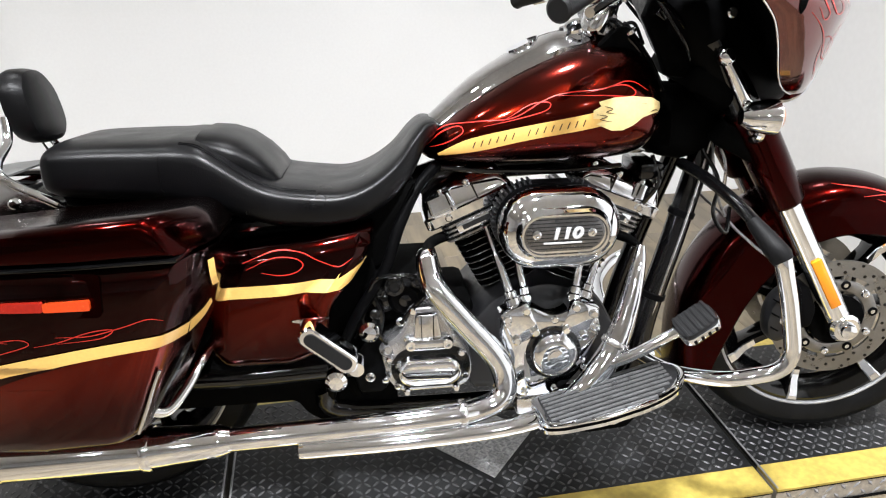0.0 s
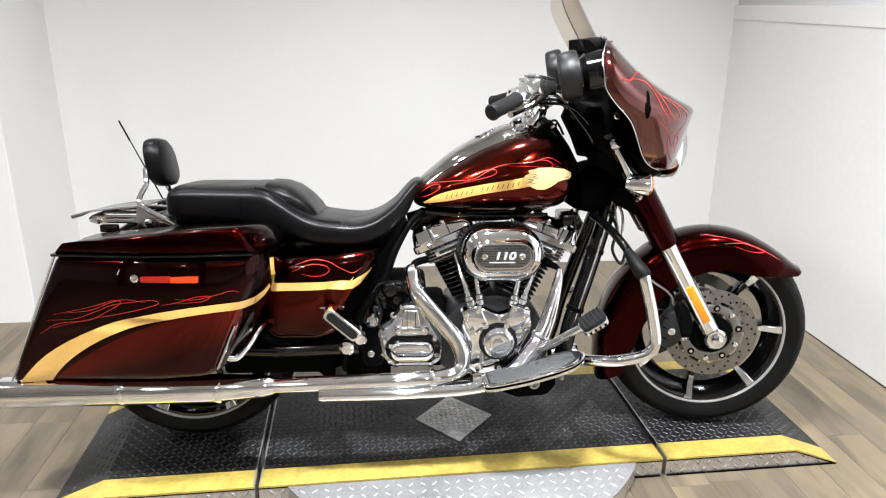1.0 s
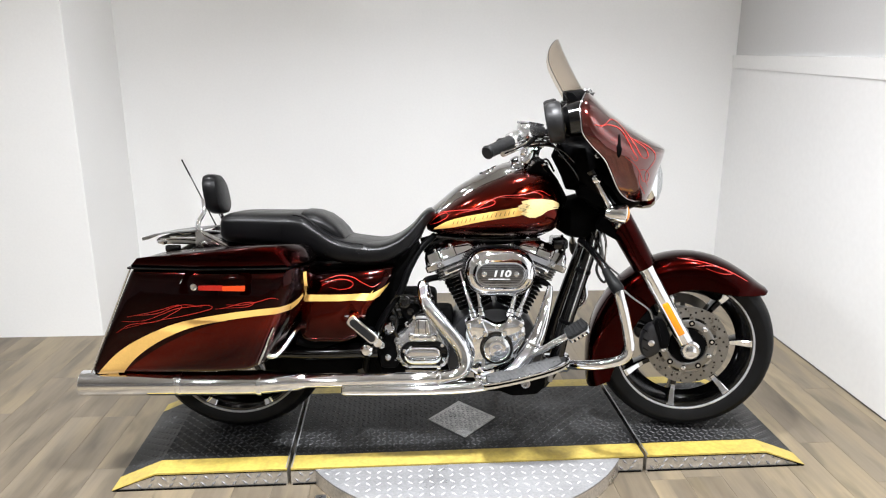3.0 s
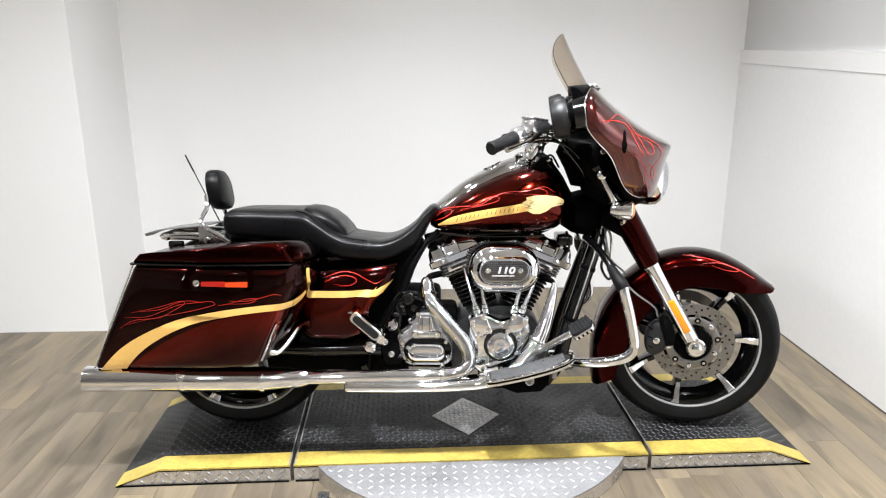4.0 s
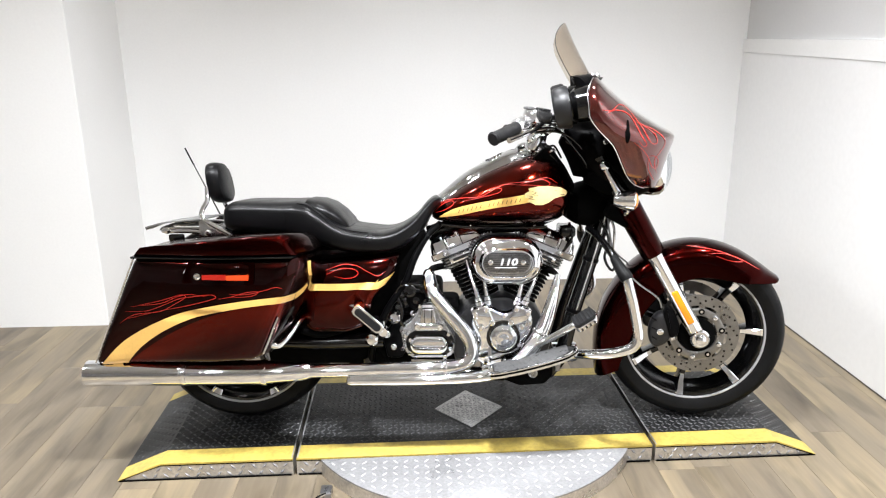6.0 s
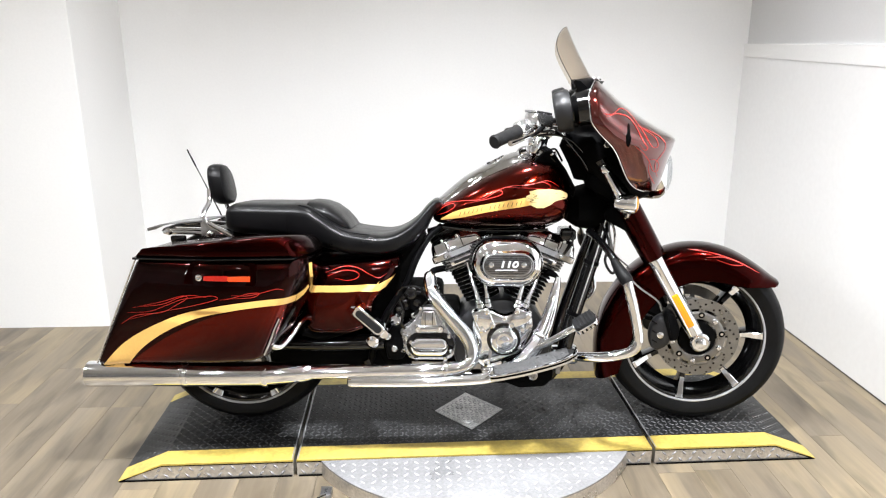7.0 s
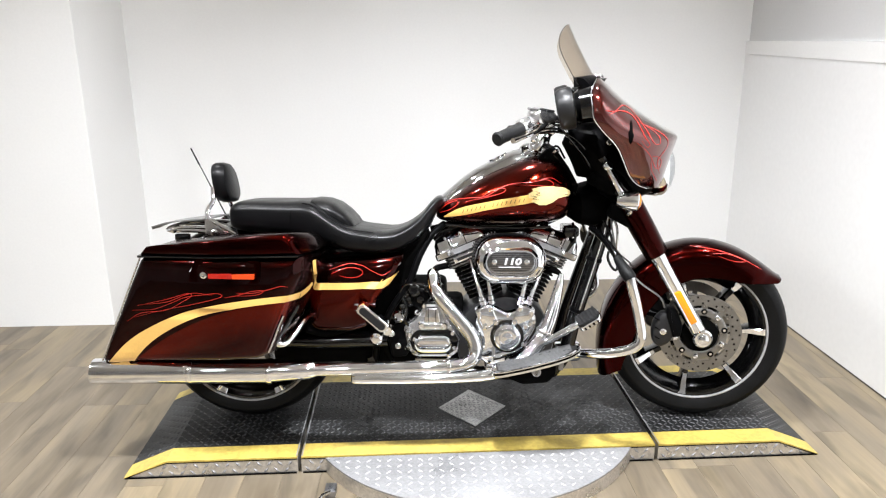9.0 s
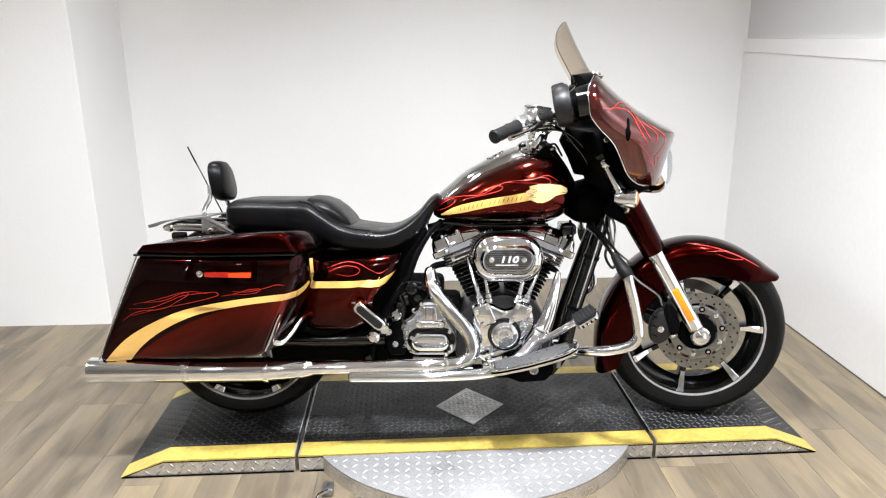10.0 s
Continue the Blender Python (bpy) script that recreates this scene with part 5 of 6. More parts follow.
def shrunk(o, d, c):
    """The outline drawn in by d across and along, towards c."""
    a, b = max(abs(p[0] - c[0]) for p in o), max(abs(p[1] - c[1]) for p in o)
    return [(c[0] + (u - c[0]) * (1 - d / a), c[1] + (w - c[1]) * (1 - d / b)) for u, w in o]


def saddlebag(side):
    bend = bag_bend(side)
    out = [(-1.040, 0.640), (-0.94, 0.6435), (-0.80, 0.648), (-0.65, 0.651), (-0.490, 0.654), (-0.491, 0.600), (-0.520, 0.525), (-0.575, 0.413), (-0.614, 0.345), (-0.650, 0.330), (-0.80, 0.318), (-0.95, 0.304), (-1.10, 0.292), (-1.190, 0.284), (-1.206, 0.292), (-1.170, 0.37), (-1.12, 0.475), (-1.08, 0.56)]
    o = rounded(out, 0.012, 2)
    rings = []
    for v, d in ((0.20, 0.012), (0.205, 0.0), (0.30, 0.0), (0.33, 0.0), (0.385, 0.0), (0.408, 0.003), (0.420, 0.010), (0.4255, 0.020), (0.428, 0.040), (0.429, 0.070), (0.4292, 0.095), (0.4294, 0.120), (0.4296, 0.143), (0.4297, 0.162)):
        rings.append([bend(u, v, w) for u, w in shrunk(o, d, (-0.845, 0.47))])
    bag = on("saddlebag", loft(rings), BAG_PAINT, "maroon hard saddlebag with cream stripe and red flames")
    lid_out = [(-1.046, 0.6445), (-0.995, 0.674), (-0.90, 0.692), (-0.75, 0.711), (-0.64, 0.7195), (-0.526, 0.7235), (-0.508, 0.708), (-0.486, 0.6585), (-0.65, 0.6555), (-0.80, 0.6525), (-0.94, 0.648)]
    o = rounded(lid_out, 0.006, 2)
    rings = []
    for v, d in ((0.20, 0.010), (0.205, 0.0), (0.30, 0.0), (0.33, 0.0), (0.385, 0.0), (0.408, 0.001), (0.420, 0.004), (0.4265, 0.010), (0.4285, 0.018), (0.4290, 0.030)):
        q = shrunk(o, d, (-0.77, 0.685)) if d else o
        rings.append([bend(u, v, w - 0.14 * max(0, 0.40 - v) * max(0, w - 0.66) / 0.07) for u, w in q])
    lid = on("lid", loft(rings), PAINT, "maroon saddlebag lid", bag)
    rim = [(-1.048, 0.6395), (-0.94, 0.6435), (-0.80, 0.648), (-0.65, 0.6515), (-0.487, 0.654), (-0.487, 0.659), (-0.65, 0.656), (-0.80, 0.6525), (-0.94, 0.648), (-1.050, 0.6455)]
    on("lid_seal", plate(rim, side * 0.21, side * 0.431, 0.001, bend), BLACK, "black lid seal", bag)
    pts = [(-1.048, 0.636), (-1.085, 0.556), (-1.125, 0.470), (-1.172, 0.37), (-1.209, 0.292)]
    on("rear_trim", tube([bend(u, 0.405, w) for u, w in pts], 0.0030, 8), CHROME_DULL, "thin bright rear edge trim", bag)
    pts = [(-0.545, 0.470), (-0.562, 0.436), (-0.580, 0.402), (-0.609, 0.352)]
    on("front_trim", tube([bend(u, 0.415, w) for u, w in pts], 0.0028, 8), CHROME_DULL, "thin bright front edge", bag)
    return bag, lid


BAG, LID = saddlebag(RIGHT)
saddlebag(LEFT)
on("cream_stripe", ribbon(BAG, [(-1.186, 0.290), (-1.11, 0.364), (-1.015, 0.423), (-0.891, 0.478), (-0.756, 0.513), (-0.635, 0.531), (-0.540, 0.540)], [(-1.106, 0.290), (-1.042, 0.355), (-0.957, 0.414), (-0.853, 0.464), (-0.74, 0.4945), (-0.636, 0.511), (-0.548, 0.519)], 16, 0.003), CREAM, "cream-gold painted stripe", BAG)
flames = bmesh.new()
for pts in ([(-1.105, 0.432), (-1.052, 0.462), (-0.962, 0.478), (-0.905, 0.507), (-0.868, 0.530), (-0.886, 0.536), (-0.960, 0.512), (-1.062, 0.486)],
            [(-1.082, 0.470), (-1.005, 0.478), (-0.935, 0.505), (-0.890, 0.524), (-0.840, 0.534), (-0.784, 0.542), (-0.768, 0.534), (-0.800, 0.522), (-0.872, 0.502), (-0.962, 0.480), (-1.075, 0.448)],
            [(-1.030, 0.492), (-0.955, 0.505), (-0.895, 0.530), (-0.852, 0.540), (-0.800, 0.536)], [(-0.760, 0.530), (-0.720, 0.538), (-0.675, 0.551), (-0.640, 0.553), (-0.660, 0.540), (-0.725, 0.535)],
            [(-0.725, 0.546), (-0.675, 0.545), (-0.625, 0.556), (-0.588, 0.566), (-0.566, 0.562)]):
    pinstripe(BAG, pts, 0.0016, bm=flames)
on("flame_line", flames, DIM_PINSTRIPE, "red pinstripe flames", BAG)
on("latch_plate", loft([lay(BAG, rounded([(-0.875, 0.575), (-0.850, 0.640), (-0.645, 0.640), (-0.650, 0.575)], 0.010), -0.001), lay(BAG, rounded([(-0.875, 0.575), (-0.850, 0.640), (-0.645, 0.640), (-0.650, 0.575)], 0.010), 0.004)]), PAINT, "recessed latch cover", BAG)
for a, b, m_, lab in ((-0.805, -0.732, RED_LENS, "dark red reflector"), (-0.731, -0.664, mat("orange_red_reflector", (0.55, 0.05, 0.008), 0.2, 0, 0.9, var=0.2, scale=200, fine=900), "bright orange-red reflector")):
    q = rounded([(a, 0.5885), (b, 0.5885), (b, 0.6045), (a, 0.6025)], 0.003)
    on("side_reflector", loft([lay(BAG, q, 0.002), lay(BAG, q, 0.008)]), m_, lab, BAG)
on("lock", lathe([(0, 0), (0.010, 0), (0.010, 0.004), (0.006, 0.006), (0, 0.005)], lay(BAG, [(-0.822, 0.597)], 0.003)[0], (0, -1, 0), 20), CHROME, "round chrome lock", BAG)
on("latch_edge", tube(lay(BAG, [(-0.866, 0.605), (-0.848, 0.645)], 0.006), 0.0012, 6, curve=False), CHROME_DULL, "", BAG)
on("wrapped_stripe", ribbon(BAG, [(-0.539, 0.540), (-0.524, 0.549), (-0.512, 0.562)], [(-0.546, 0.517), (-0.526, 0.532), (-0.512, 0.552)], 3, 0.0018, res=3), CREAM, "end of the cream stripe round the front edge", BAG)
on("front_mark", ribbon(BAG, [(-0.505, 0.632), (-0.505, 0.585)], [(-0.498, 0.632), (-0.498, 0.585)], 2, 0.0018, res=1), CREAM, "cream strip on the front edge", BAG)
for side in (RIGHT, LEFT):
    on("bag_guard", tube([(-0.640, side * 0.34, 0.410), (-0.632, side * 0.365, 0.378), (-0.605, side * 0.355, 0.364), (-0.578, side * 0.325, 0.386), (-0.556, side * 0.28, 0.418), (-0.545, side * 0.18, 0.428)], 0.009, 12), CHROME, "chrome saddlebag guard bar")
    on("bag_guard", tube([(-0.645, side * 0.37, 0.345), (-0.61, side * 0.375, 0.40), (-0.565, side * 0.37, 0.47), (-0.54, side * 0.30, 0.53)], 0.007, 10), BLACK, "black saddlebag support bar")

# side covers
for side in (RIGHT, LEFT):
    out = [(-0.530, 0.592), (-0.449, 0.602), (-0.34, 0.609), (-0.275, 0.616), (-0.236, 0.622), (-0.236, 0.600), (-0.254, 0.560), (-0.290, 0.515), (-0.326, 0.475), (-0.333, 0.425), (-0.350, 0.390), (-0.404, 0.366), (-0.528, 0.368), (-0.550, 0.40), (-0.545, 0.513)]

    def cover_bend(u, v, w, side=side):
        k = min(max((w - 0.36) / 0.28, 0), 1)
        return (u, side * (abs(v) - 0.045 * k ** 1.5 - 0.03 * max(0, (0.46 - w) / 0.1) * 0.4 - 0.04 * max(0, (u + 0.36) / 0.15) ** 1.5), w)
    o = rounded(out, 0.012, 2)
    rings = []
    for v, d in ((0.12, 0), (0.225, 0), (0.240, 0.004), (0.248, 0.014), (0.250, 0.03)):
        q = inset_outline(o, d) if d else o
        rings.append([cover_bend(u, v, w) for u, w in q])
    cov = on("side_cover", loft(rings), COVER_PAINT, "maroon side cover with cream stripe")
    if side == RIGHT:
        on("cream_stripe", ribbon(cov, [(-0.535, 0.532), (-0.46, 0.531), (-0.38, 0.532), (-0.318, 0.534), (-0.300, 0.538), (-0.240, 0.570)], [(-0.535, 0.510), (-0.46, 0.509), (-0.38, 0.510), (-0.318, 0.512), (-0.300, 0.516), (-0.252, 0.543)]), CREAM, "cream-gold painted stripe", cov)
        fl = bmesh.new()
        for pts in ([(-0.472, 0.562), (-0.425, 0.580), (-0.385, 0.578), (-0.370, 0.566), (-0.382, 0.553), (-0.411, 0.548), (-0.447, 0.555)], [(-0.478, 0.574), (-0.420, 0.592), (-0.373, 0.588), (-0.336, 0.567), (-0.309, 0.554), (-0.281, 0.568)]):
            pinstripe(cov, pts, 0.0020, bm=fl)
        on("flame_line", fl, PINSTRIPE, "red pinstripe flames", cov)
        on("badge", loft([lay(cov, oval(-0.365, 0.462, 0.036, 0.005, 20), 0.0), lay(cov, oval(-0.365, 0.462, 0.033, 0.004, 20), 0.003)]), CHROME_DULL, "slim chrome badge", cov)

# engine
CRANK = Vector((0.105, 0, 0.295))


def tilted(sign):
    """Axes of a cylinder: z along it, x across."""
    return Matrix.Translation(CRANK) @ Matrix.Rotation(radians(22.5) * sign, 4, "Y")


def rect_ring(m, hx, hy, z, r=0.02, n=4, cx=0.0):
    o = rounded([(-hx, -hy), (hx, -hy), (hx, hy), (-hx, hy)], r, n)
    return [m @ Vector((x + cx, y, z)) for x, y in o]


on("crankcase", plate(rounded([(-0.06, 0.235), (0.25, 0.235), (0.275, 0.32), (0.215, 0.435), (0.105, 0.47), (0.0, 0.445), (-0.06, 0.38)], 0.03), -0.140, 0.140, 0.012), DARKGREY, "dark V-twin crankcase")
for sign, lab in ((-1, "rear"), (1, "front")):
    m = tilted(sign)
    cyl = on("cylinder", loft([rect_ring(m, 0.048, 0.066, z, 0.04) for z in (0.11, 0.33)]), MATT, "black finned " + lab + " cylinder")
    for k in range(12):
        z = 0.138 + 0.0147 * k
        hx, hy = 0.058 + 0.0013 * k, 0.082
        fin = on("fin", loft([rect_ring(m, hx - 0.001, hy - 0.001, z - 0.0012, 0.03, 3), rect_ring(m, hx - 0.001, hy - 0.001, z + 0.0012, 0.03, 3)]), MATT, "", cyl)
        edge = rect_ring(m, hx, hy, z, 0.03, 3)
        on("fin_edge", tube(edge + edge[:1], 0.0008, 6, curve=False), FIN, "bright cut fin edge", fin)
    head = on("cylinder_head", loft([rect_ring(m, 0.072, 0.085, 0.305, 0.02), rect_ring(m, 0.080, 0.095, 0.315, 0.02), rect_ring(m, 0.080, 0.098, 0.350, 0.02)]), DARKGREY, "finned " + lab + " cylinder head")
    for k in range(4):
        z = 0.312 + 0.0105 * k
        on("head_fin", loft([rect_ring(m, 0.083, 0.104 + 0.002 * k, z - 0.0022, 0.02, 3), rect_ring(m, 0.083, 0.104 + 0.002 * k, z + 0.0022, 0.02, 3)]), FIN, "", head)
    on("head_plate", box(m @ Vector((-0.006 * sign, -0.108, 0.333)), (0.120, 0.010, 0.020), 0.002, m=Matrix.Rotation(radians(22.5) * sign, 4, "Y")), CHROME, "bright plate on the head", head)
    slot = bmesh.new()
    box(m @ Vector((-0.006 * sign, -0.1132, 0.333)), (0.096, 0.0012, 0.010), 0, m=Matrix.Rotation(radians(22.5) * sign, 4, "Y"), bm=slot)
    on("plate_recess", slot, DARKGREY, "", head, smooth=0)
    oc = 0.013 * sign
    rb = on("rocker_box", loft([rect_ring(m, 0.092, 0.108, 0.350, 0.016, cx=oc), rect_ring(m, 0.096, 0.112, 0.354, 0.016, cx=oc), rect_ring(m, 0.096, 0.112, 0.372, 0.016, cx=oc), rect_ring(m, 0.091, 0.106, 0.375, 0.016, cx=oc),
                                rect_ring(m, 0.091, 0.106, 0.378, 0.016, cx=oc), rect_ring(m, 0.087, 0.096, 0.400, 0.018, cx=oc), rect_ring(m, 0.078, 0.080, 0.417, 0.02, cx=oc), rect_ring(m, 0.055, 0.060, 0.424, 0.02, cx=oc)]), CHROME, "chrome rocker box", smooth=28)
    on("rocker_step", loft([rect_ring(m, 0.030, 0.0995, 0.374, 0.008, cx=0.064 * sign), rect_ring(m, 0.028, 0.108, 0.380, 0.008, cx=0.064 * sign), rect_ring(m, 0.026, 0.104, 0.409, 0.010, cx=0.064 * sign)]), CHROME, "", rb)
    for x in (-0.034, 0.022):
        on("cover_joint", box(m @ Vector((x * -sign + oc, -0.1045, 0.392)), (0.003, 0.006, 0.034), 0, m=Matrix.Rotation(radians(22.5) * sign, 4, "Y")), BLACK, "", rb, smooth=0)
    for x, y, z in ((-0.055, -0.085, 0.418), (0.0, -0.092, 0.417), (0.055, -0.085, 0.416), (-0.06, -0.112, 0.363), (0.06, -0.112, 0.363)):
        on("rocker_bolt", bolt(m @ Vector((x, y, z - 0.010)) if z > 0.4 else m @ Vector((x, y, z)), 0.0075, 0.013 if z > 0.4 else 0.006, (m.to_3x3() @ Vector((0, -0.3, 1))) if z > 0.4 else (0, -1, 0)), CHROME, "", rb)
    # pushrod tubes and lifter blocks
    base = Vector((0.037 if sign < 0 else 0.155, -0.190, 0.412))
    lb = on("lifter_block", box(base, (0.062, 0.05, 0.078), 0.009, m=Matrix.Rotation(radians(22.5) * sign, 4, "Y")), CHROME, "chrome lifter block")
    cap_m = Matrix.Rotation(radians(22.5) * sign, 4, "Y")
    for k in range(4):
        on("lifter_bolt", bolt(base + cap_m @ Vector((-0.020 + 0.040 * (k % 2), -0.025, -0.026 + 0.050 * (k // 2))), 0.009, 0.007), CHROME, "", lb)
    for k, (du, dv) in enumerate(((-0.010, -0.012), (0.016, 0.0))):
        a = base + Vector((du, dv + 0.008, 0.034))
        b = m @ Vector((-0.020 * sign + du * 2.0, -0.112 + dv, 0.318))
        t = on("pushrod_tube", tube([a, a.lerp(b, 0.16), a.lerp(b, 0.18), a.lerp(b, 0.62), a.lerp(b, 0.64), b], [0.0125, 0.0125, 0.0085, 0.0085, 0.0065, 0.0065], 14, curve=False), CHROME, "chrome pushrod tube")
        on("collar", lathe([(0, -0.006), (0.015, -0.006), (0.015, 0.004), (0.012, 0.008), (0, 0.008)], a + (b - a) * 0.05, b - a, 16), CHROME, "", t)
on("intake_manifold", loft([[(u, v, w) for v, w in ((-0.05, 0.53), (0.05, 0.53), (0.05, 0.60), (-0.05, 0.60))] for u in (0.03, 0.19)]), BLACK, "black intake between the cylinders", smooth=0)

# cam cover and timer cover
CAM = on("cam_cover", plate(rounded([(-0.005, 0.40), (0.012, 0.445), (0.055, 0.452), (0.105, 0.425), (0.150, 0.445), (0.195, 0.425), (0.203, 0.385), (0.170, 0.310), (0.120, 0.250), (0.040, 0.246), (0.008, 0.275)], 0.02), -0.135, -0.212, 0.012), CHROME, "chrome cam cover")
for u, w in ((0.010, 0.415), (0.012, 0.300), (0.045, 0.262), (0.110, 0.262), (0.155, 0.320), (0.190, 0.395), (0.105, 0.418)):
    on("cover_bolt", bolt((u, -0.212, w), 0.0075, 0.006), CHROME, "", CAM)
on("timer_cover", lathe([(0, 0), (0.045, 0), (0.046, 0.012), (0.044, 0.020), (0.037, 0.026), (0.027, 0.027), (0.025, 0.023), (0.017, 0.023), (0.015, 0.028), (0, 0.030)], (0.103, -0.212, 0.348), (0, -1, 0), 44), CHROME, "round chrome timer cover", CAM)
on("timer_ring", hoop([(0.056, 0.0), (0.046, 0.0), (0.046, 0.005), (0.055, 0.005)], (0.103, -0.212, 0.348), (0, -1, 0), 44), BLACK, "black ring round the timer cover", CAM)
on("oil_pump", box((0.09, -0.16, 0.225), (0.12, 0.09, 0.05), 0.012), CHROME_DULL, "polished oil pump housing")
on("oil_filter", lathe([(0, 0), (0.034, 0), (0.036, 0.006), (0.036, 0.075), (0.03, 0.085), (0, 0.085)], (0.285, -0.06, 0.245), (1, 0, 0.05), 28), CHROME, "chrome oil filter")

# air cleaner
c_u, c_w = 0.113, 0.600
AIR = on("air_cleaner", loft([[(u, v, w) for u, w in stadium(c_u, c_w, hl_, r)] for v, hl_, r in ((-0.150, 0.034, 0.060), (-0.160, 0.036, 0.073), (-0.166, 0.038, 0.078), (-0.186, 0.038, 0.080), (-0.200, 0.038, 0.079), (-0.212, 0.038, 0.074), (-0.221, 0.039, 0.065), (-0.225, 0.040, 0.056),
                                                                      (-0.227, 0.041, 0.050), (-0.232, 0.042, 0.046), (-0.239, 0.043, 0.043), (-0.243, 0.043, 0.040), (-0.243, 0.043, 0.036), (-0.2395, 0.043, 0.034))]), CHROME, "oval chrome air cleaner cover", smooth=30)
c_w += 0.004
on("insert", loft([[(u, v, w) for u, w in stadium(c_u - 0.003, c_w, 0.043, r)] for v, r in ((-0.2390, 0.0345), (-0.2415, 0.0335), (-0.2420, 0.032))]), mat("dark_smoked_chrome", (0.19, 0.19, 0.195), 0.28, 0.95, var=0.2, scale=30), "dark ribbed oval insert", AIR)
ribs = bmesh.new()
for k in range(9):
    w = c_w - 0.028 + 0.007 * k
    half = 0.041 + math.sqrt(max(0.031 ** 2 - (w - c_w) ** 2, 0))
    box((c_u - 0.003, -0.2422, w), (2 * half, 0.0010, 0.0016), 0, bm=ribs)
on("insert_rib", ribs, DARKGREY, "fine dark ribs", AIR, smooth=0)
for s in (-1, 1):
    on("insert_screw", lathe([(0, 0), (0.0085, 0), (0.0085, 0.003), (0.006, 0.0045), (0.0035, 0.0045), (0.0035, 0.002), (0, 0.002)], (c_u - 0.003 + s * 0.052, -0.2425, c_w), (0, -1, 0), 18), CHROME, "bright socket screw", AIR)
txt = bpy.data.curves.new("figures", "FONT")
txt.body, txt.size, txt.align_x, txt.align_y, txt.extrude, txt.bevel_depth, txt.shear = "110", 0.032, "CENTER", "CENTER", 0.0016, 0.0003, 0.18
txt.offset = 0.0009
tmp = new("figures", txt)
deps = bpy.context.evaluated_depsgraph_get()
me = bpy.data.meshes.new_from_object(tmp.evaluated_get(deps))
bpy.data.objects.remove(tmp)
me.materials.clear()
me.materials.append(FIGURE)
num = new("raised_figures", me)
num.parent = AIR
num.matrix_basis = Matrix.Translation((c_u, -0.2442, c_w)) @ Matrix.Rotation(radians(90), 4, "X") @ Matrix.Diagonal((1.25, 0.9, 1, 1))
num["label"] = "raised bright figures 110"
on("figure_bar", box((c_u - 0.006, -0.2435, c_w - 0.0175), (0.072, 0.002, 0.0035), 0.0006), FIGURE, "", AIR)
on("air_filter", loft([[(u, v, w) for u, w in stadium(c_u - 0.008, c_w + 0.004, 0.036, 0.073)] for v in (-0.125, -0.162)]), SATIN, "black pleated filter edge", AIR)
pl = bmesh.new()
for k in range(46):
    a = 2 * math.pi * k / 46
    cu = c_u - 0.008 + 0.036 * (1 if math.cos(a) > 0 else -1)
    box((cu + 0.075 * math.cos(a), -0.143, c_w + 0.004 + 0.075 * math.sin(a)), (0.008, 0.034, 0.004), 0, m=Matrix.Rotation(-a, 4, "Y"), bm=pl)
tagged(on("filter_pleat", pl, DARKGREY, "", AIR, smooth=0), kind="stuff")

# gearbox and primary
BOX_ = on("gearbox_cover", plate(rounded([(-0.228, 0.290), (-0.240, 0.350), (-0.232, 0.378), (-0.205, 0.394), (-0.188, 0.420), (-0.178, 0.452), (-0.114, 0.452), (-0.104, 0.420), (-0.085, 0.385), (-0.062, 0.350), (-0.052, 0.315), (-0.060, 0.278), (-0.085, 0.264), (-0.205, 0.264)], 0.016), -0.10, -0.184, 0.012), CAST_BRIGHT, "bright cast gearbox side cover")
on("gearbox_door", loft([[(u, v, w) for u, w in stadium(-0.143, 0.317, 0.033, r)] for v, r in ((-0.180, 0.0315), (-0.196, 0.031), (-0.204, 0.0290), (-0.2055, 0.0265), (-0.2045, 0.0245), (-0.206, 0.022), (-0.207, 0.015))]), CHROME, "chrome oval gearbox cover", BOX_)
on("upper_cover", box((-0.143, -0.193, 0.377), (0.074, 0.024, 0.026), 0.008), CHROME, "", BOX_)
on("neck", plate(rounded([(-0.174, 0.385), (-0.168, 0.440), (-0.124, 0.440), (-0.116, 0.385)], 0.008), -0.17, -0.197, 0.006), CHROME_DULL, "", BOX_)
for u in (-0.157, -0.133):
    on("neck_joint", box((u, -0.1972, 0.414), (0.002, 0.002, 0.046), 0), BLACK, "", BOX_, smooth=0)
for u in (-0.179, -0.107):
    on("cover_ear", lathe([(0, 0), (0.0125, 0), (0.013, 0.012), (0.010, 0.018), (0.006, 0.018), (0.005, 0.013), (0, 0.013)], (u, -0.187, 0.377), (0, -1, 0), 18), CHROME, "", BOX_)
on("door_recess", loft([[(u, v, w) for u, w in stadium(-0.140, 0.320, 0.036, r)] for v, r in ((-0.180, 0.044), (-0.1855, 0.044), (-0.1860, 0.043))]), BLACK, "black recess round the cover", BOX_)
for u, w in ((-0.205, 0.330), (-0.208, 0.285), (-0.19, 0.270), (-0.09, 0.272), (-0.072, 0.300), (-0.078, 0.350), (-0.185, 0.385), (-0.172, 0.446), (-0.114, 0.442), (-0.222, 0.345), (-0.232, 0.300)):
    on("cover_bolt", bolt((u, -0.187, w), 0.0075, 0.010), CHROME, "", BOX_)
on("gearbox_case", box((-0.16, 0, 0.33), (0.24, 0.22, 0.20), 0.02), MATT, "dark grey gearbox case")
on("oil_tank", box((-0.185, -0.02, 0.448), (0.17, 0.24, 0.096), 0.02), MATT, "black oil tank and battery box")
on("tank_cap", lathe([(0, 0), (0.02, 0), (0.022, 0.006), (0.014, 0.012), (0, 0.013)], (-0.225, -0.142, 0.452), (0, -1, 0), 18), BLACK, "")
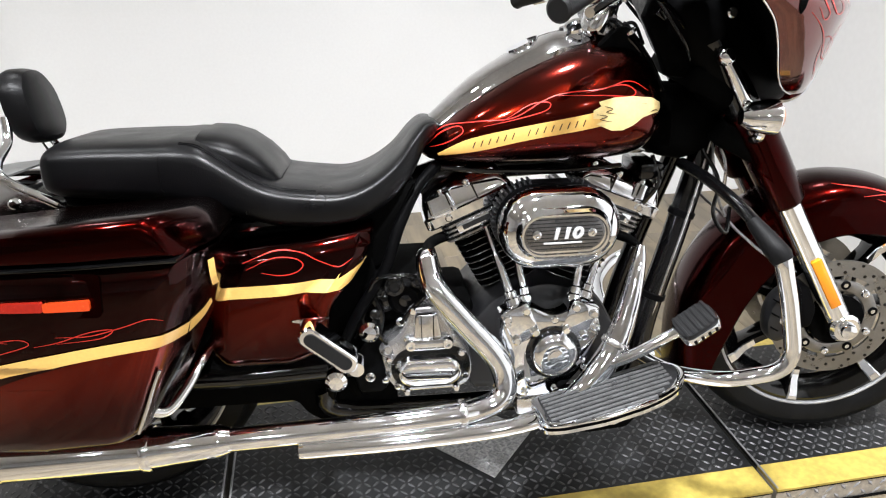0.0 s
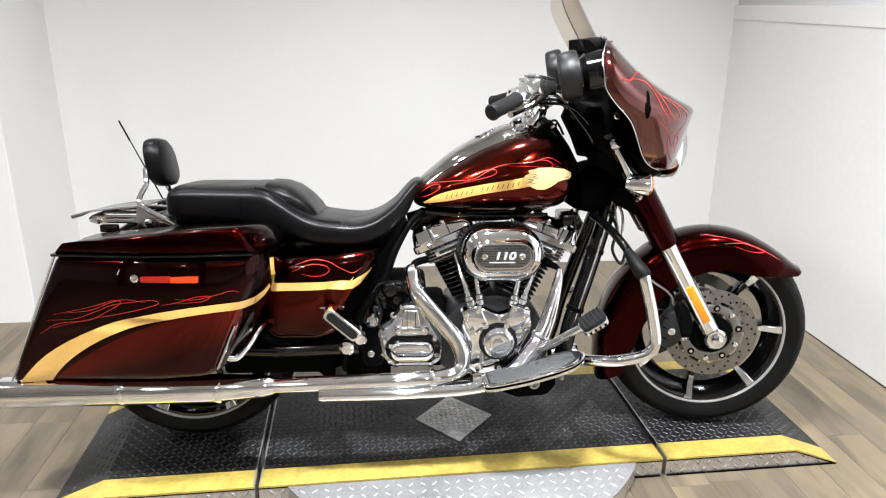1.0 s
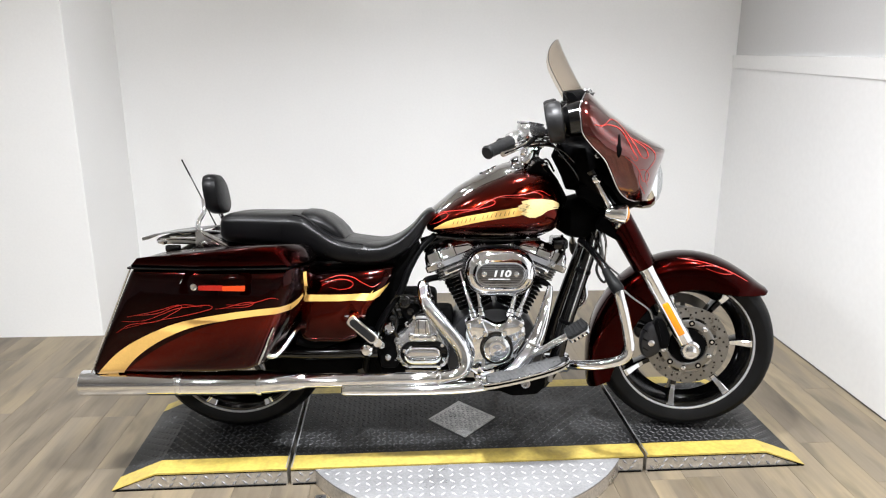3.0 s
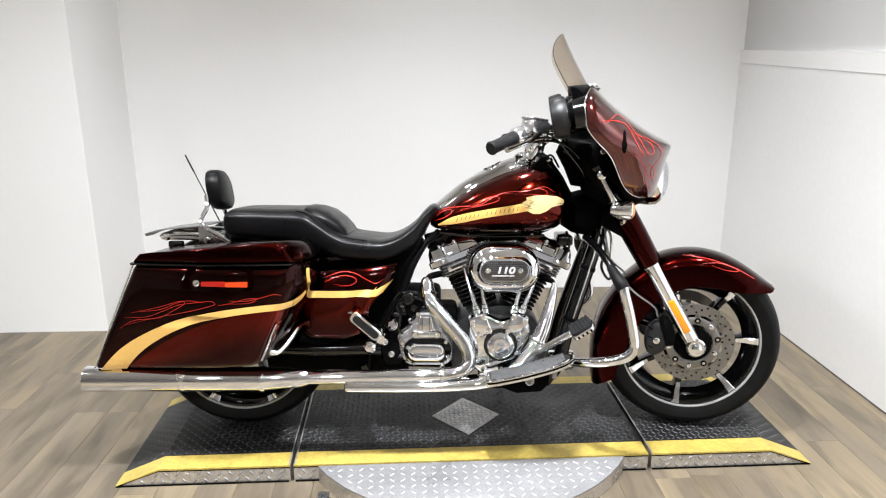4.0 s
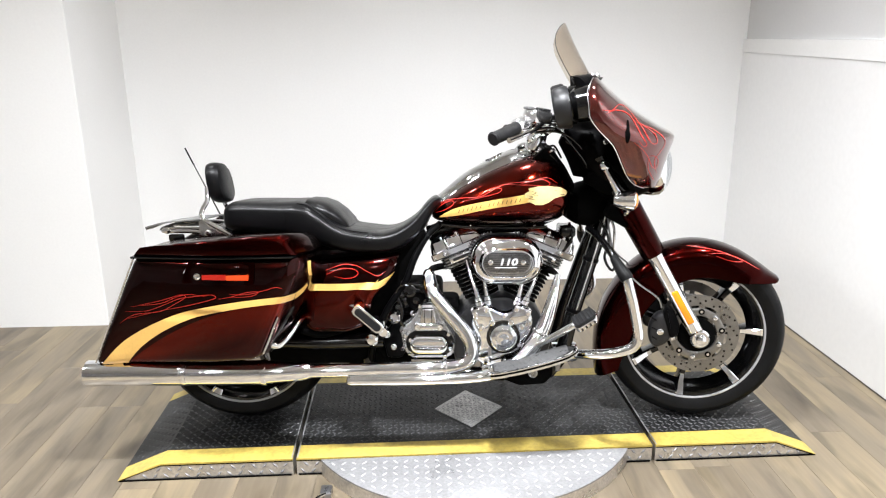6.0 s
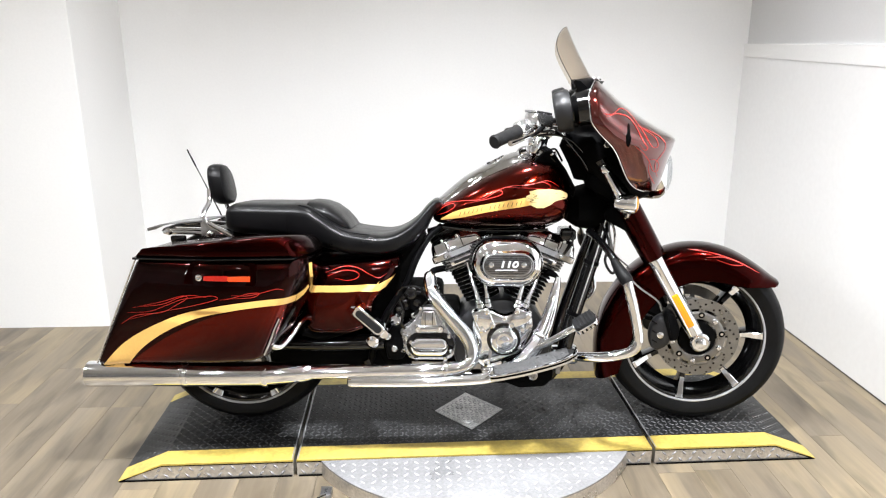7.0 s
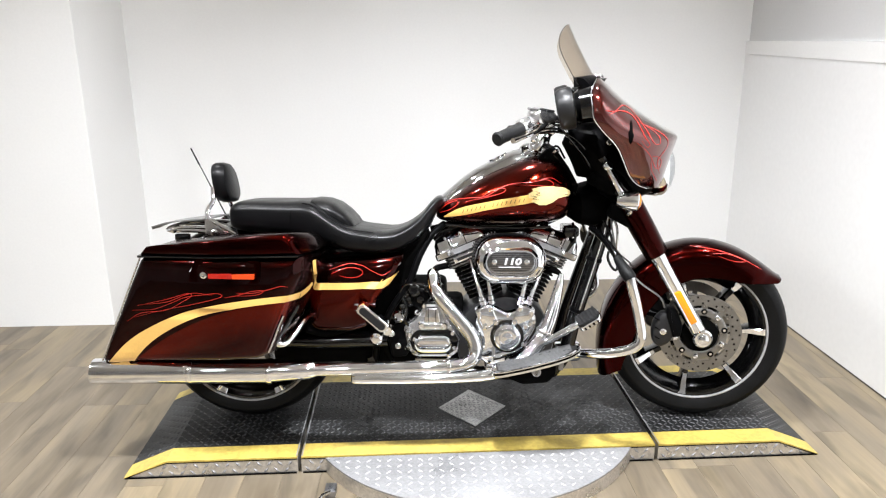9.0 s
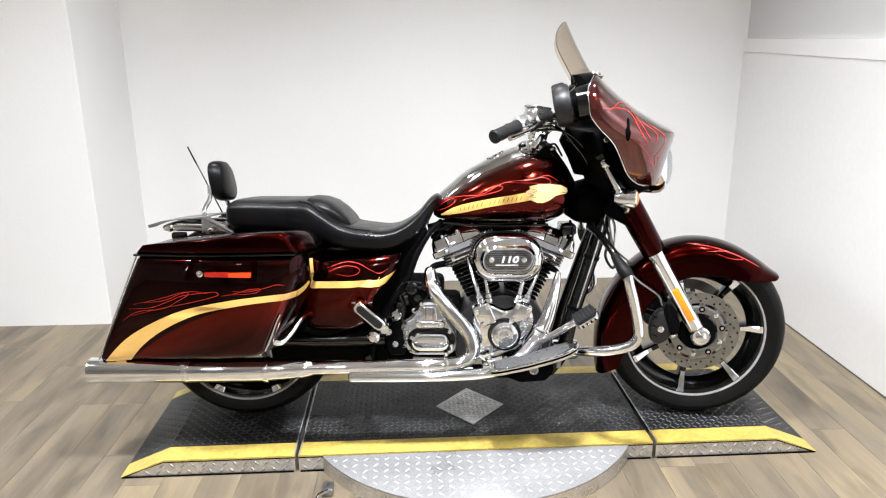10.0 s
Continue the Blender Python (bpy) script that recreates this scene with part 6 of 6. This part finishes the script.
on("starter_motor", lathe([(0, 0), (0.03, 0), (0.034, 0.005), (0.034, 0.10), (0.026, 0.11), (0, 0.11)], (-0.185, -0.055, 0.455), (0, -1, 0.05), 24), SATIN, "black starter motor")
on("starter_cap", lathe([(0, 0), (0.012, 0), (0.012, 0.006), (0, 0.008)], (-0.185, -0.166, 0.461), (0, -1, 0), 16), BLACK, "")
for u, v, w, r, d, m_, lab in ((-0.205, -0.160, 0.492, 0.020, 0.022, BLACK, "black ribbed cap"), (-0.160, -0.165, 0.500, 0.013, 0.018, BLACK, "black connector"), (-0.236, -0.155, 0.480, 0.012, 0.016, BLACK, "black connector"),
                              (-0.196, -0.170, 0.418, 0.009, 0.012, CHROME_DULL, "bright banjo bolt"), (-0.246, -0.170, 0.438, 0.010, 0.014, BLACK, "black connector"), (-0.125, -0.160, 0.478, 0.010, 0.014, CHROME_DULL, "bright hose fitting"),
                              (-0.285, -0.170, 0.345, 0.012, 0.014, CHROME_DULL, "bright bracket bolt"), (-0.262, -0.172, 0.302, 0.010, 0.012, CHROME_DULL, "bright bracket bolt"), (-0.225, -0.165, 0.360, 0.016, 0.020, GREY_ALLOY, "grey cast boss")):
    on("fitting", lathe([(0, 0), (r, 0), (r, d * 0.55), (r * 0.8, d * 0.6), (r * 0.8, d * 0.9), (r * 0.55, d), (r * 0.5, d * 0.75), (0, d * 0.75)], (u, v, w), (0, -1, 0.1), 16), m_, lab)
for pts in ([(-0.125, -0.165, 0.478), (-0.150, -0.185, 0.470), (-0.172, -0.182, 0.448), (-0.196, -0.180, 0.418)], [(-0.160, -0.175, 0.510), (-0.195, -0.182, 0.520), (-0.240, -0.170, 0.508), (-0.262, -0.165, 0.460), (-0.275, -0.165, 0.400)],
            [(-0.225, -0.178, 0.372), (-0.240, -0.185, 0.400), (-0.248, -0.182, 0.430)]):
    on("brake_hose", tube(pts, 0.0045, 8), BLACK, "thin black hose")
on("rear_brake_reservoir", lathe([(0, -0.02), (0.017, -0.02), (0.020, -0.008), (0.020, 0.012), (0.013, 0.02), (0, 0.021)], (-0.258, -0.185, 0.408), (0, -1, 0.15), 24), CHROME, "chrome brake reservoir")
on("bracket_plate", plate(rounded([(-0.30, 0.335), (-0.265, 0.385), (-0.225, 0.375), (-0.215, 0.30), (-0.235, 0.262), (-0.285, 0.262)], 0.012), -0.13, -0.17, 0.006), SATIN, "black footrest bracket")
on("belt_guard", box((-0.40, -0.09, 0.335), (0.22, 0.04, 0.16), 0.02), MATT, "black swingarm pivot cover")
on("swingarm", tube([(-0.30, -0.135, 0.315), (-0.55, -0.14, 0.31), (-0.82, -0.13, 0.32)], [0.03, 0.028, 0.026], 14), BLACK, "black swingarm")
on("swingarm", tube([(-0.30, 0.135, 0.315), (-0.55, 0.14, 0.31), (-0.82, 0.13, 0.32)], [0.03, 0.028, 0.026], 14), BLACK, "black swingarm")
for k, pts in enumerate(([(-0.23, -0.12, 0.51), (-0.25, -0.15, 0.48), (-0.235, -0.16, 0.43), (-0.25, -0.15, 0.36)], [(-0.15, -0.10, 0.505), (-0.115, -0.14, 0.50), (-0.125, -0.15, 0.46), (-0.17, -0.14, 0.44)], [(-0.22, -0.13, 0.47), (-0.26, -0.16, 0.455), (-0.29, -0.15, 0.38)])):
    on("hose", tube(pts, 0.009 - 0.002 * (k == 2), 10), BLACK, "black rubber hose")
for pts in ([(-0.29, -0.10, 0.23), (-0.32, -0.13, 0.30), (-0.35, -0.12, 0.36)], [(-0.44, -0.16, 0.36), (-0.50, -0.20, 0.355), (-0.56, -0.22, 0.375)]):
    on("bracket_bar", tube(pts, 0.014, 10), MATT, "")

# exhaust
PIPE = on("exhaust_pipe", tube([(-0.138, -0.176, 0.563), (-0.141, -0.183, 0.552), (-0.138, -0.198, 0.522), (-0.125, -0.215, 0.493), (-0.072, -0.228, 0.428), (-0.018, -0.240, 0.362), (-0.001, -0.250, 0.314), (-0.013, -0.262, 0.282), (-0.060, -0.275, 0.268), (-0.13, -0.29, 0.268), (-0.30, -0.298, 0.266), (-0.53, -0.300, 0.262)],
                             [0.0150, 0.0210, 0.0235, 0.0243, 0.0243, 0.0240, 0.0236, 0.0230, 0.0228, 0.0225, 0.022, 0.022], 20), CHROME, "chrome exhaust pipe with heat shields")
on("pipe_elbow", tube([(-0.05, -0.05, 0.560), (-0.10, -0.09, 0.562), (-0.130, -0.130, 0.562), (-0.138, -0.178, 0.560)], [0.011, 0.011, 0.011, 0.010], 18), MATT, "black exhaust elbow", PIPE)
on("front_header", tube([(0.281, -0.185, 0.552), (0.274, -0.196, 0.520), (0.256, -0.212, 0.450), (0.232, -0.225, 0.382), (0.196, -0.238, 0.322), (0.146, -0.252, 0.272), (0.08, -0.275, 0.246), (-0.02, -0.298, 0.237), (-0.20, -0.310, 0.235), (-0.390, -0.312, 0.235)],
                        [0.0080, 0.0140, 0.0200, 0.0250, 0.0270, 0.0240, 0.0200, 0.0165, 0.0165, 0.0165], 20), CHROME, "chrome front header and lower shield", PIPE)
on("pipe_elbow", tube([(0.21, -0.03, 0.540), (0.250, -0.07, 0.545), (0.274, -0.12, 0.548), (0.280, -0.180, 0.550)], [0.011, 0.011, 0.010, 0.006], 18), MATT, "black exhaust elbow", PIPE)
on("end_cap", lathe([(0, 0), (0.0165, 0), (0.015, 0.008), (0.010, 0.012), (0, 0.013)], (-0.390, -0.312, 0.235), (-1, 0, 0), 20), CHROME, "", PIPE)
for p, ax_, r in (((0.224, -0.228, 0.366), (-0.5, -0.15, -0.85), 0.0278), ((-0.09, -0.283, 0.268), (-1, -0.05, 0), 0.0255)):
    on("clamp", hoop([(r, -0.007), (r + 0.002, -0.004), (r + 0.002, 0.004), (r, 0.007), (r - 0.006, 0)], p, ax_, 28), CHROME_DULL, "", PIPE)
for side in (RIGHT, LEFT):
    pts = [(-0.520, 0.262, 0.0235), (-0.535, 0.262, 0.028), (-0.545, 0.2615, 0.030), (-0.68, 0.257, 0.039), (-0.80, 0.255, 0.040), (-0.93, 0.253, 0.040), (-1.18, 0.250, 0.0405), (-1.215, 0.250, 0.042), (-1.246, 0.2495, 0.042), (-1.248, 0.2495, 0.037), (-1.20, 0.250, 0.036)]
    muf = on("muffler", tube([(u, side * (0.300 - 0.012 * max(0, (-0.6 - u) / 0.65)), w) for u, w, r in pts], [r for _, _, r in pts], 28, curve=False), CHROME, "long chrome muffler under the saddlebag")
    for u in (-0.668, -0.925):
        on("muffler_band", hoop([(0.0400, -0.010), (0.0425, -0.006), (0.0425, 0.006), (0.0400, 0.010), (0.036, 0)], (u, side * 0.296, 0.2555), (1, 0, 0), 30), CHROME, "chrome muffler band", muf)
    on("band_bolt", lathe([(0, 0), (0.011, 0), (0.011, 0.010), (0, 0.012)], (-0.925, side * 0.325, 0.278), (0, side * 0.7, 0.7), 12), CHROME, "", muf)
    on("muffler_inside", lathe([(0, 0), (0.036, 0), (0.036, 0.002), (0, 0.002)], (-1.215, side * 0.288, 0.250), (-1, 0, 0), 24), BLACK, "", muf)

# frame, guard, stand
FR = on("frame_tube", tube([(0.460, -0.050, 0.775), (0.446, -0.060, 0.70), (0.392, -0.080, 0.53), (0.345, -0.090, 0.38), (0.318, -0.095, 0.27), (0.28, -0.10, 0.205), (0.20, -0.105, 0.185), (-0.30, -0.105, 0.19), (-0.36, -0.11, 0.25)], 0.0245, 16), BLACK, "black frame tube")
on("frame_tube", tube([(0.460, 0.050, 0.775), (0.446, 0.060, 0.70), (0.392, 0.080, 0.53), (0.345, 0.090, 0.38), (0.318, 0.095, 0.27), (0.28, 0.10, 0.205), (0.20, 0.105, 0.185), (-0.30, 0.105, 0.19), (-0.36, 0.11, 0.25)], 0.0205, 14), BLACK, "black frame tube")
for u, v, w in ((0.408, -0.076, 0.582), (0.353, -0.088, 0.405)):
    on("tube_clip", hoop([(0.0245, -0.008), (0.0280, -0.006), (0.0280, 0.006), (0.0245, 0.008)], (u, v, w), (0.31, 0, 1), 20), SATIN, "", FR)
on("brake_pipe", tube([(0.452, -0.088, 0.735), (0.415, -0.100, 0.60), (0.372, -0.108, 0.46), (0.335, -0.112, 0.33)], 0.0035, 8), CHROME_DULL, "thin bright brake pipe", FR)
on("frame_tube", tube([(0.40, 0, 0.80), (0.2, 0, 0.70), (-0.05, 0, 0.685), (-0.15, 0, 0.66)], 0.028, 12), BLACK, "black backbone tube")
for side in (RIGHT, LEFT):
    if side == RIGHT:
        on("frame_tube", tube([(-0.105, side * 0.06, 0.705), (-0.150, side * 0.10, 0.668), (-0.190, side * 0.135, 0.600), (-0.222, side * 0.155, 0.520), (-0.285, side * 0.165, 0.425), (-0.335, side * 0.14, 0.30), (-0.35, side * 0.115, 0.22)], 0.0115, 12), SATIN, "black seat rail tube")
    on("seat_strut", tube([(-0.16, side * 0.09, 0.69), (-0.35, side * 0.13, 0.63), (-0.60, side * 0.135, 0.625), (-0.85, side * 0.13, 0.64)], 0.014, 10), BLACK, "black rear frame rail")
    g = on("engine_guard", tube([(0.463, side * 0.366, 0.580), (0.467, side * 0.369, 0.562), (0.476, side * 0.370, 0.528), (0.487, side * 0.370, 0.487), (0.502, side * 0.370, 0.415), (0.502, side * 0.370, 0.385), (0.490, side * 0.367, 0.362), (0.462, side * 0.355, 0.345), (0.40, side * 0.325, 0.325), (0.34, side * 0.24, 0.300), (0.32, side * 0.10, 0.27)], 0.0155, 16), CHROME, "chrome engine guard bar")
    # Chrome bar in black: the dark it mirrors is put into the colour
    on("upper_bar", tube([(0.395, side * 0.085, 0.690), (0.412, side * 0.17, 0.675), (0.430, side * 0.27, 0.645), (0.446, side * 0.342, 0.607), (0.453, side * 0.360, 0.588)], 0.0118, 16), BLACK, "upper guard bar, black for the dark its chrome mirrors", g)
    on("rubber_joint", tube([(0.436, side * 0.305, 0.628), (0.444, side * 0.330, 0.611), (0.453, side * 0.350, 0.594), (0.461, side * 0.363, 0.581), (0.465, side * 0.368, 0.572)], [0.0130, 0.0165, 0.0195, 0.0205, 0.0180], 20, curve=False), TYRE, "black rubber joint", g)
on("side_stand", tube([(0.10, 0.12, 0.20), (0.13, 0.25, 0.11), (0.15, 0.34, 0.037)], [0.014, 0.013, 0.011], 12), CHROME, "chrome side stand folded out")
on("wire", tube([(0.43, -0.10, 0.72), (0.455, -0.13, 0.66), (0.44, -0.15, 0.60), (0.465, -0.16, 0.56), (0.49, -0.12, 0.60)], 0.0045, 8), BLACK, "black looped wire")
on("horn_cable", tube([(0.445, -0.08, 0.76), (0.475, -0.11, 0.70), (0.478, -0.11, 0.62)], 0.004, 8), CHROME_DULL, "thin bright cable")
on("spark_lead", tube([(0.30, -0.10, 0.60), (0.335, -0.12, 0.66), (0.33, -0.09, 0.71)], 0.0045, 8), BLACK, "black spark lead")
on("engine_mount", box((0.325, -0.05, 0.68), (0.05, 0.12, 0.035), 0.008), BLACK, "black engine mount")

# floorboard, pedal, footrest
MATRIB = mat("worn_grey_rubber", (0.055, 0.055, 0.056), 0.34, 0.0, var=0.3, scale=40, spec=0.5)


def tilt(u, v, dz=0.0):
    return (u, v, 0.254 + 0.27 * (u - 0.056) + 0.10 * (abs(v) - 0.276) + 0.001 + dz)


for side in (RIGHT,):
    o = rounded([(0.052, 0.228), (0.290, 0.236), (0.322, 0.256), (0.336, 0.290), (0.326, 0.330), (0.292, 0.370), (0.240, 0.386), (0.160, 0.388), (0.080, 0.370), (0.050, 0.350)], 0.02, 3)
    inn, inn2 = inset_outline(o, 0.005), inset_outline(o, 0.012)
    fbd = on("floorboard", loft([[tilt(u, side * v, dz) for u, v in ol] for ol, dz in ((inn2, -0.012), (inn, -0.012), (o, -0.010), (o, -0.003), (inn, -0.002), (inn2, -0.002))]), CHROME, "chrome rider floorboard")
    on("edge_seal", loft([[tilt(u, side * v, dz) for u, v in inset_outline(o, 0.003)] for dz in (-0.003, 0.003)]), MATT, "black rubber edge seal", fbd)
    on("edge_trim", loft([[tilt(u, side * v, dz) for u, v in ol] for ol, dz in ((inn, 0.0025), (o, 0.0035), (o, 0.0065), (inn, 0.009), (inn2, 0.009))]), CHROME, "chrome edge trim", fbd)
    on("rubber_mat", loft([[tilt(u, side * v, dz) for u, v in inset_outline(o, 0.013)] for dz in (0.005, 0.010)]), RUBBER, "black ribbed rubber mat", fbd)
    for k in range(9):
        v = 0.250 + 0.0155 * k
        u0, u1 = 0.068 + 0.012 * max(0, k - 6) ** 1.6, 0.305 - 0.001 * k - (0.010 * max(0, k - 5) ** 1.3)
        on("mat_rib", tube([tilt(u0, side * v, 0.010), tilt(u1, side * v, 0.010)], 0.0038, 8, curve=False), MATRIB, "worn grey rib", fbd)
    on("floorboard_bracket", tube([(0.22, side * 0.10, 0.235), (0.22, side * 0.25, 0.285)], 0.014, 12, curve=False), BLACK, "", fbd)
    on("bracket_cap", lathe([(0, 0), (0.013, 0), (0.0145, 0.004), (0.0145, 0.010), (0.011, 0.013), (0.006, 0.013), (0.005, 0.010), (0, 0.010)], (0.188, side * 0.330, 0.268), (0, side, 0), 20), GREY_ALLOY, "bright round bracket cap", fbd)
    on("floorboard_bracket", plate(rounded([(0.10, 0.232), (0.12, 0.262), (0.255, 0.290), (0.255, 0.245), (0.23, 0.218), (0.15, 0.212)], 0.01), side * 0.20, side * 0.30, 0.005), MATT, "black bracket casting", fbd)
    on("front_bracket", box((0.272, side * 0.300, 0.284), (0.014, 0.012, 0.044), 0.003, m=Matrix.Rotation(0.1, 4, "Y")), GREY_ALLOY, "grey front bracket", fbd)
PEDAL = on("brake_pedal", tube([(0.17, -0.20, 0.300), (0.20, -0.245, 0.328), (0.255, -0.268, 0.362), (0.315, -0.280, 0.402), (0.340, -0.288, 0.418)], [0.011, 0.012, 0.011, 0.0105, 0.012], 12), CHROME, "chrome brake pedal arm")
pm = Matrix.Translation((0.352, -0.296, 0.430)) @ Matrix.Rotation(radians(-33), 4, "Y") @ Matrix.Rotation(radians(16), 4, "X")
PAD = [(-0.038, -0.026), (-0.027, -0.035), (0.032, -0.035), (0.042, -0.012), (0.042, 0.014), (0.030, 0.030), (-0.030, 0.030), (-0.038, 0.020)]


def pedal_ring(f, z):
    return [pm @ Vector((x * f, y * f, z)) for x, y in rounded(PAD, 0.008, 2)]


plt = on("pedal_plate", loft([pedal_ring(0.94, -0.012), pedal_ring(1.0, -0.009), pedal_ring(1.0, 0.003), pedal_ring(0.97, 0.005)]), CHROME, "chrome pedal plate", PEDAL)
on("pedal_rubber", loft([pedal_ring(0.93, 0.004), pedal_ring(0.93, 0.012), pedal_ring(0.90, 0.014)]), RUBBER, "black ribbed pedal rubber", plt)
for k in range(6):
    x = -0.028 + 0.012 * k
    on("rubber_rib", tube([pm @ Vector((x, -0.030, 0.013)), pm @ Vector((x, 0.026, 0.013))], 0.0038, 8, curve=False), RUBBER, "", plt)
for k in range(4):
    on("plate_notch", box((0, 0, 0), (0.006, 0.003, 0.010), 0.0008, m=pm @ Matrix.Translation((-0.022 + 0.015 * k, -0.0345, -0.004))), SATIN, "dark notch", plt)
for side in (RIGHT, LEFT):
    q = Matrix.Translation((-0.330, side * 0.300, 0.436)) @ Matrix.Rotation(radians(41), 4, "Y")

    def pegpts(hl_, r, y):
        return [q @ Vector((a, side * y, b)) for a, b in stadium(0, 0, hl_, r)]
    peg = on("passenger_footrest", loft([pegpts(0.042, 0.015, -0.03), pegpts(0.042, 0.0185, -0.026), pegpts(0.042, 0.0195, 0.0), pegpts(0.042, 0.0185, 0.018), pegpts(0.042, 0.0155, 0.021)]), CHROME, "folded chrome passenger footrest")
    on("footrest_rubber", loft([pegpts(0.038, 0.0125, 0.020), pegpts(0.038, 0.0115, 0.0235)]), RUBBER, "grey-black rubber insert", peg)
    on("footrest_pivot", lathe([(0, -0.02), (0.016, -0.02), (0.020, -0.01), (0.020, 0.012), (0.013, 0.018), (0, 0.019)], (-0.322, side * 0.285, 0.362), (0, side, 0), 20), CHROME, "chrome pivot ball", peg)
    on("footrest_arm", tube([(-0.322, side * 0.27, 0.366), (-0.325, side * 0.20, 0.35), (-0.32, side * 0.12, 0.33)], 0.017, 12), BLACK, "", peg)
    on("footrest_lug", lathe([(0, -0.018), (0.014, -0.018), (0.014, 0.018), (0, 0.018)], q @ Vector((0.062, 0, 0)), (0, 1, 0), 16), CHROME, "", peg)

# black sheets added to darken gaps in the rear frame, with shock and gusset
on("inner_filler", plate(rounded([(-0.74, 0.62), (-0.40, 0.64), (-0.255, 0.60), (-0.235, 0.50), (-0.26, 0.40), (-0.44, 0.35), (-0.62, 0.33), (-0.74, 0.36)], 0.03), -0.118, -0.132, 0.004), MATT, "black filler sheet added behind the side cover")
on("shock_absorber", tube([(-0.50, -0.150, 0.575), (-0.55, -0.152, 0.50), (-0.66, -0.152, 0.35)], [0.026, 0.026, 0.020], 16, curve=False), BLACK, "black rear shock absorber")
on("frame_gusset", plate(rounded([(-0.36, 0.66), (-0.15, 0.690), (-0.168, 0.655), (-0.190, 0.615), (-0.212, 0.560), (-0.216, 0.525), (-0.31, 0.50)], 0.012), -0.10, -0.130, 0.006), MATT, "black frame gusset under the seat")
on("lower_filler", plate(rounded([(-0.72, 0.42), (-0.27, 0.43), (-0.215, 0.39), (-0.205, 0.16), (-0.34, 0.150), (-0.40, 0.19), (-0.42, 0.222), (-0.70, 0.222)], 0.012), -0.098, -0.110, 0.004), MATT, "black filler sheet added over the swingarm")

build_planks(floor)
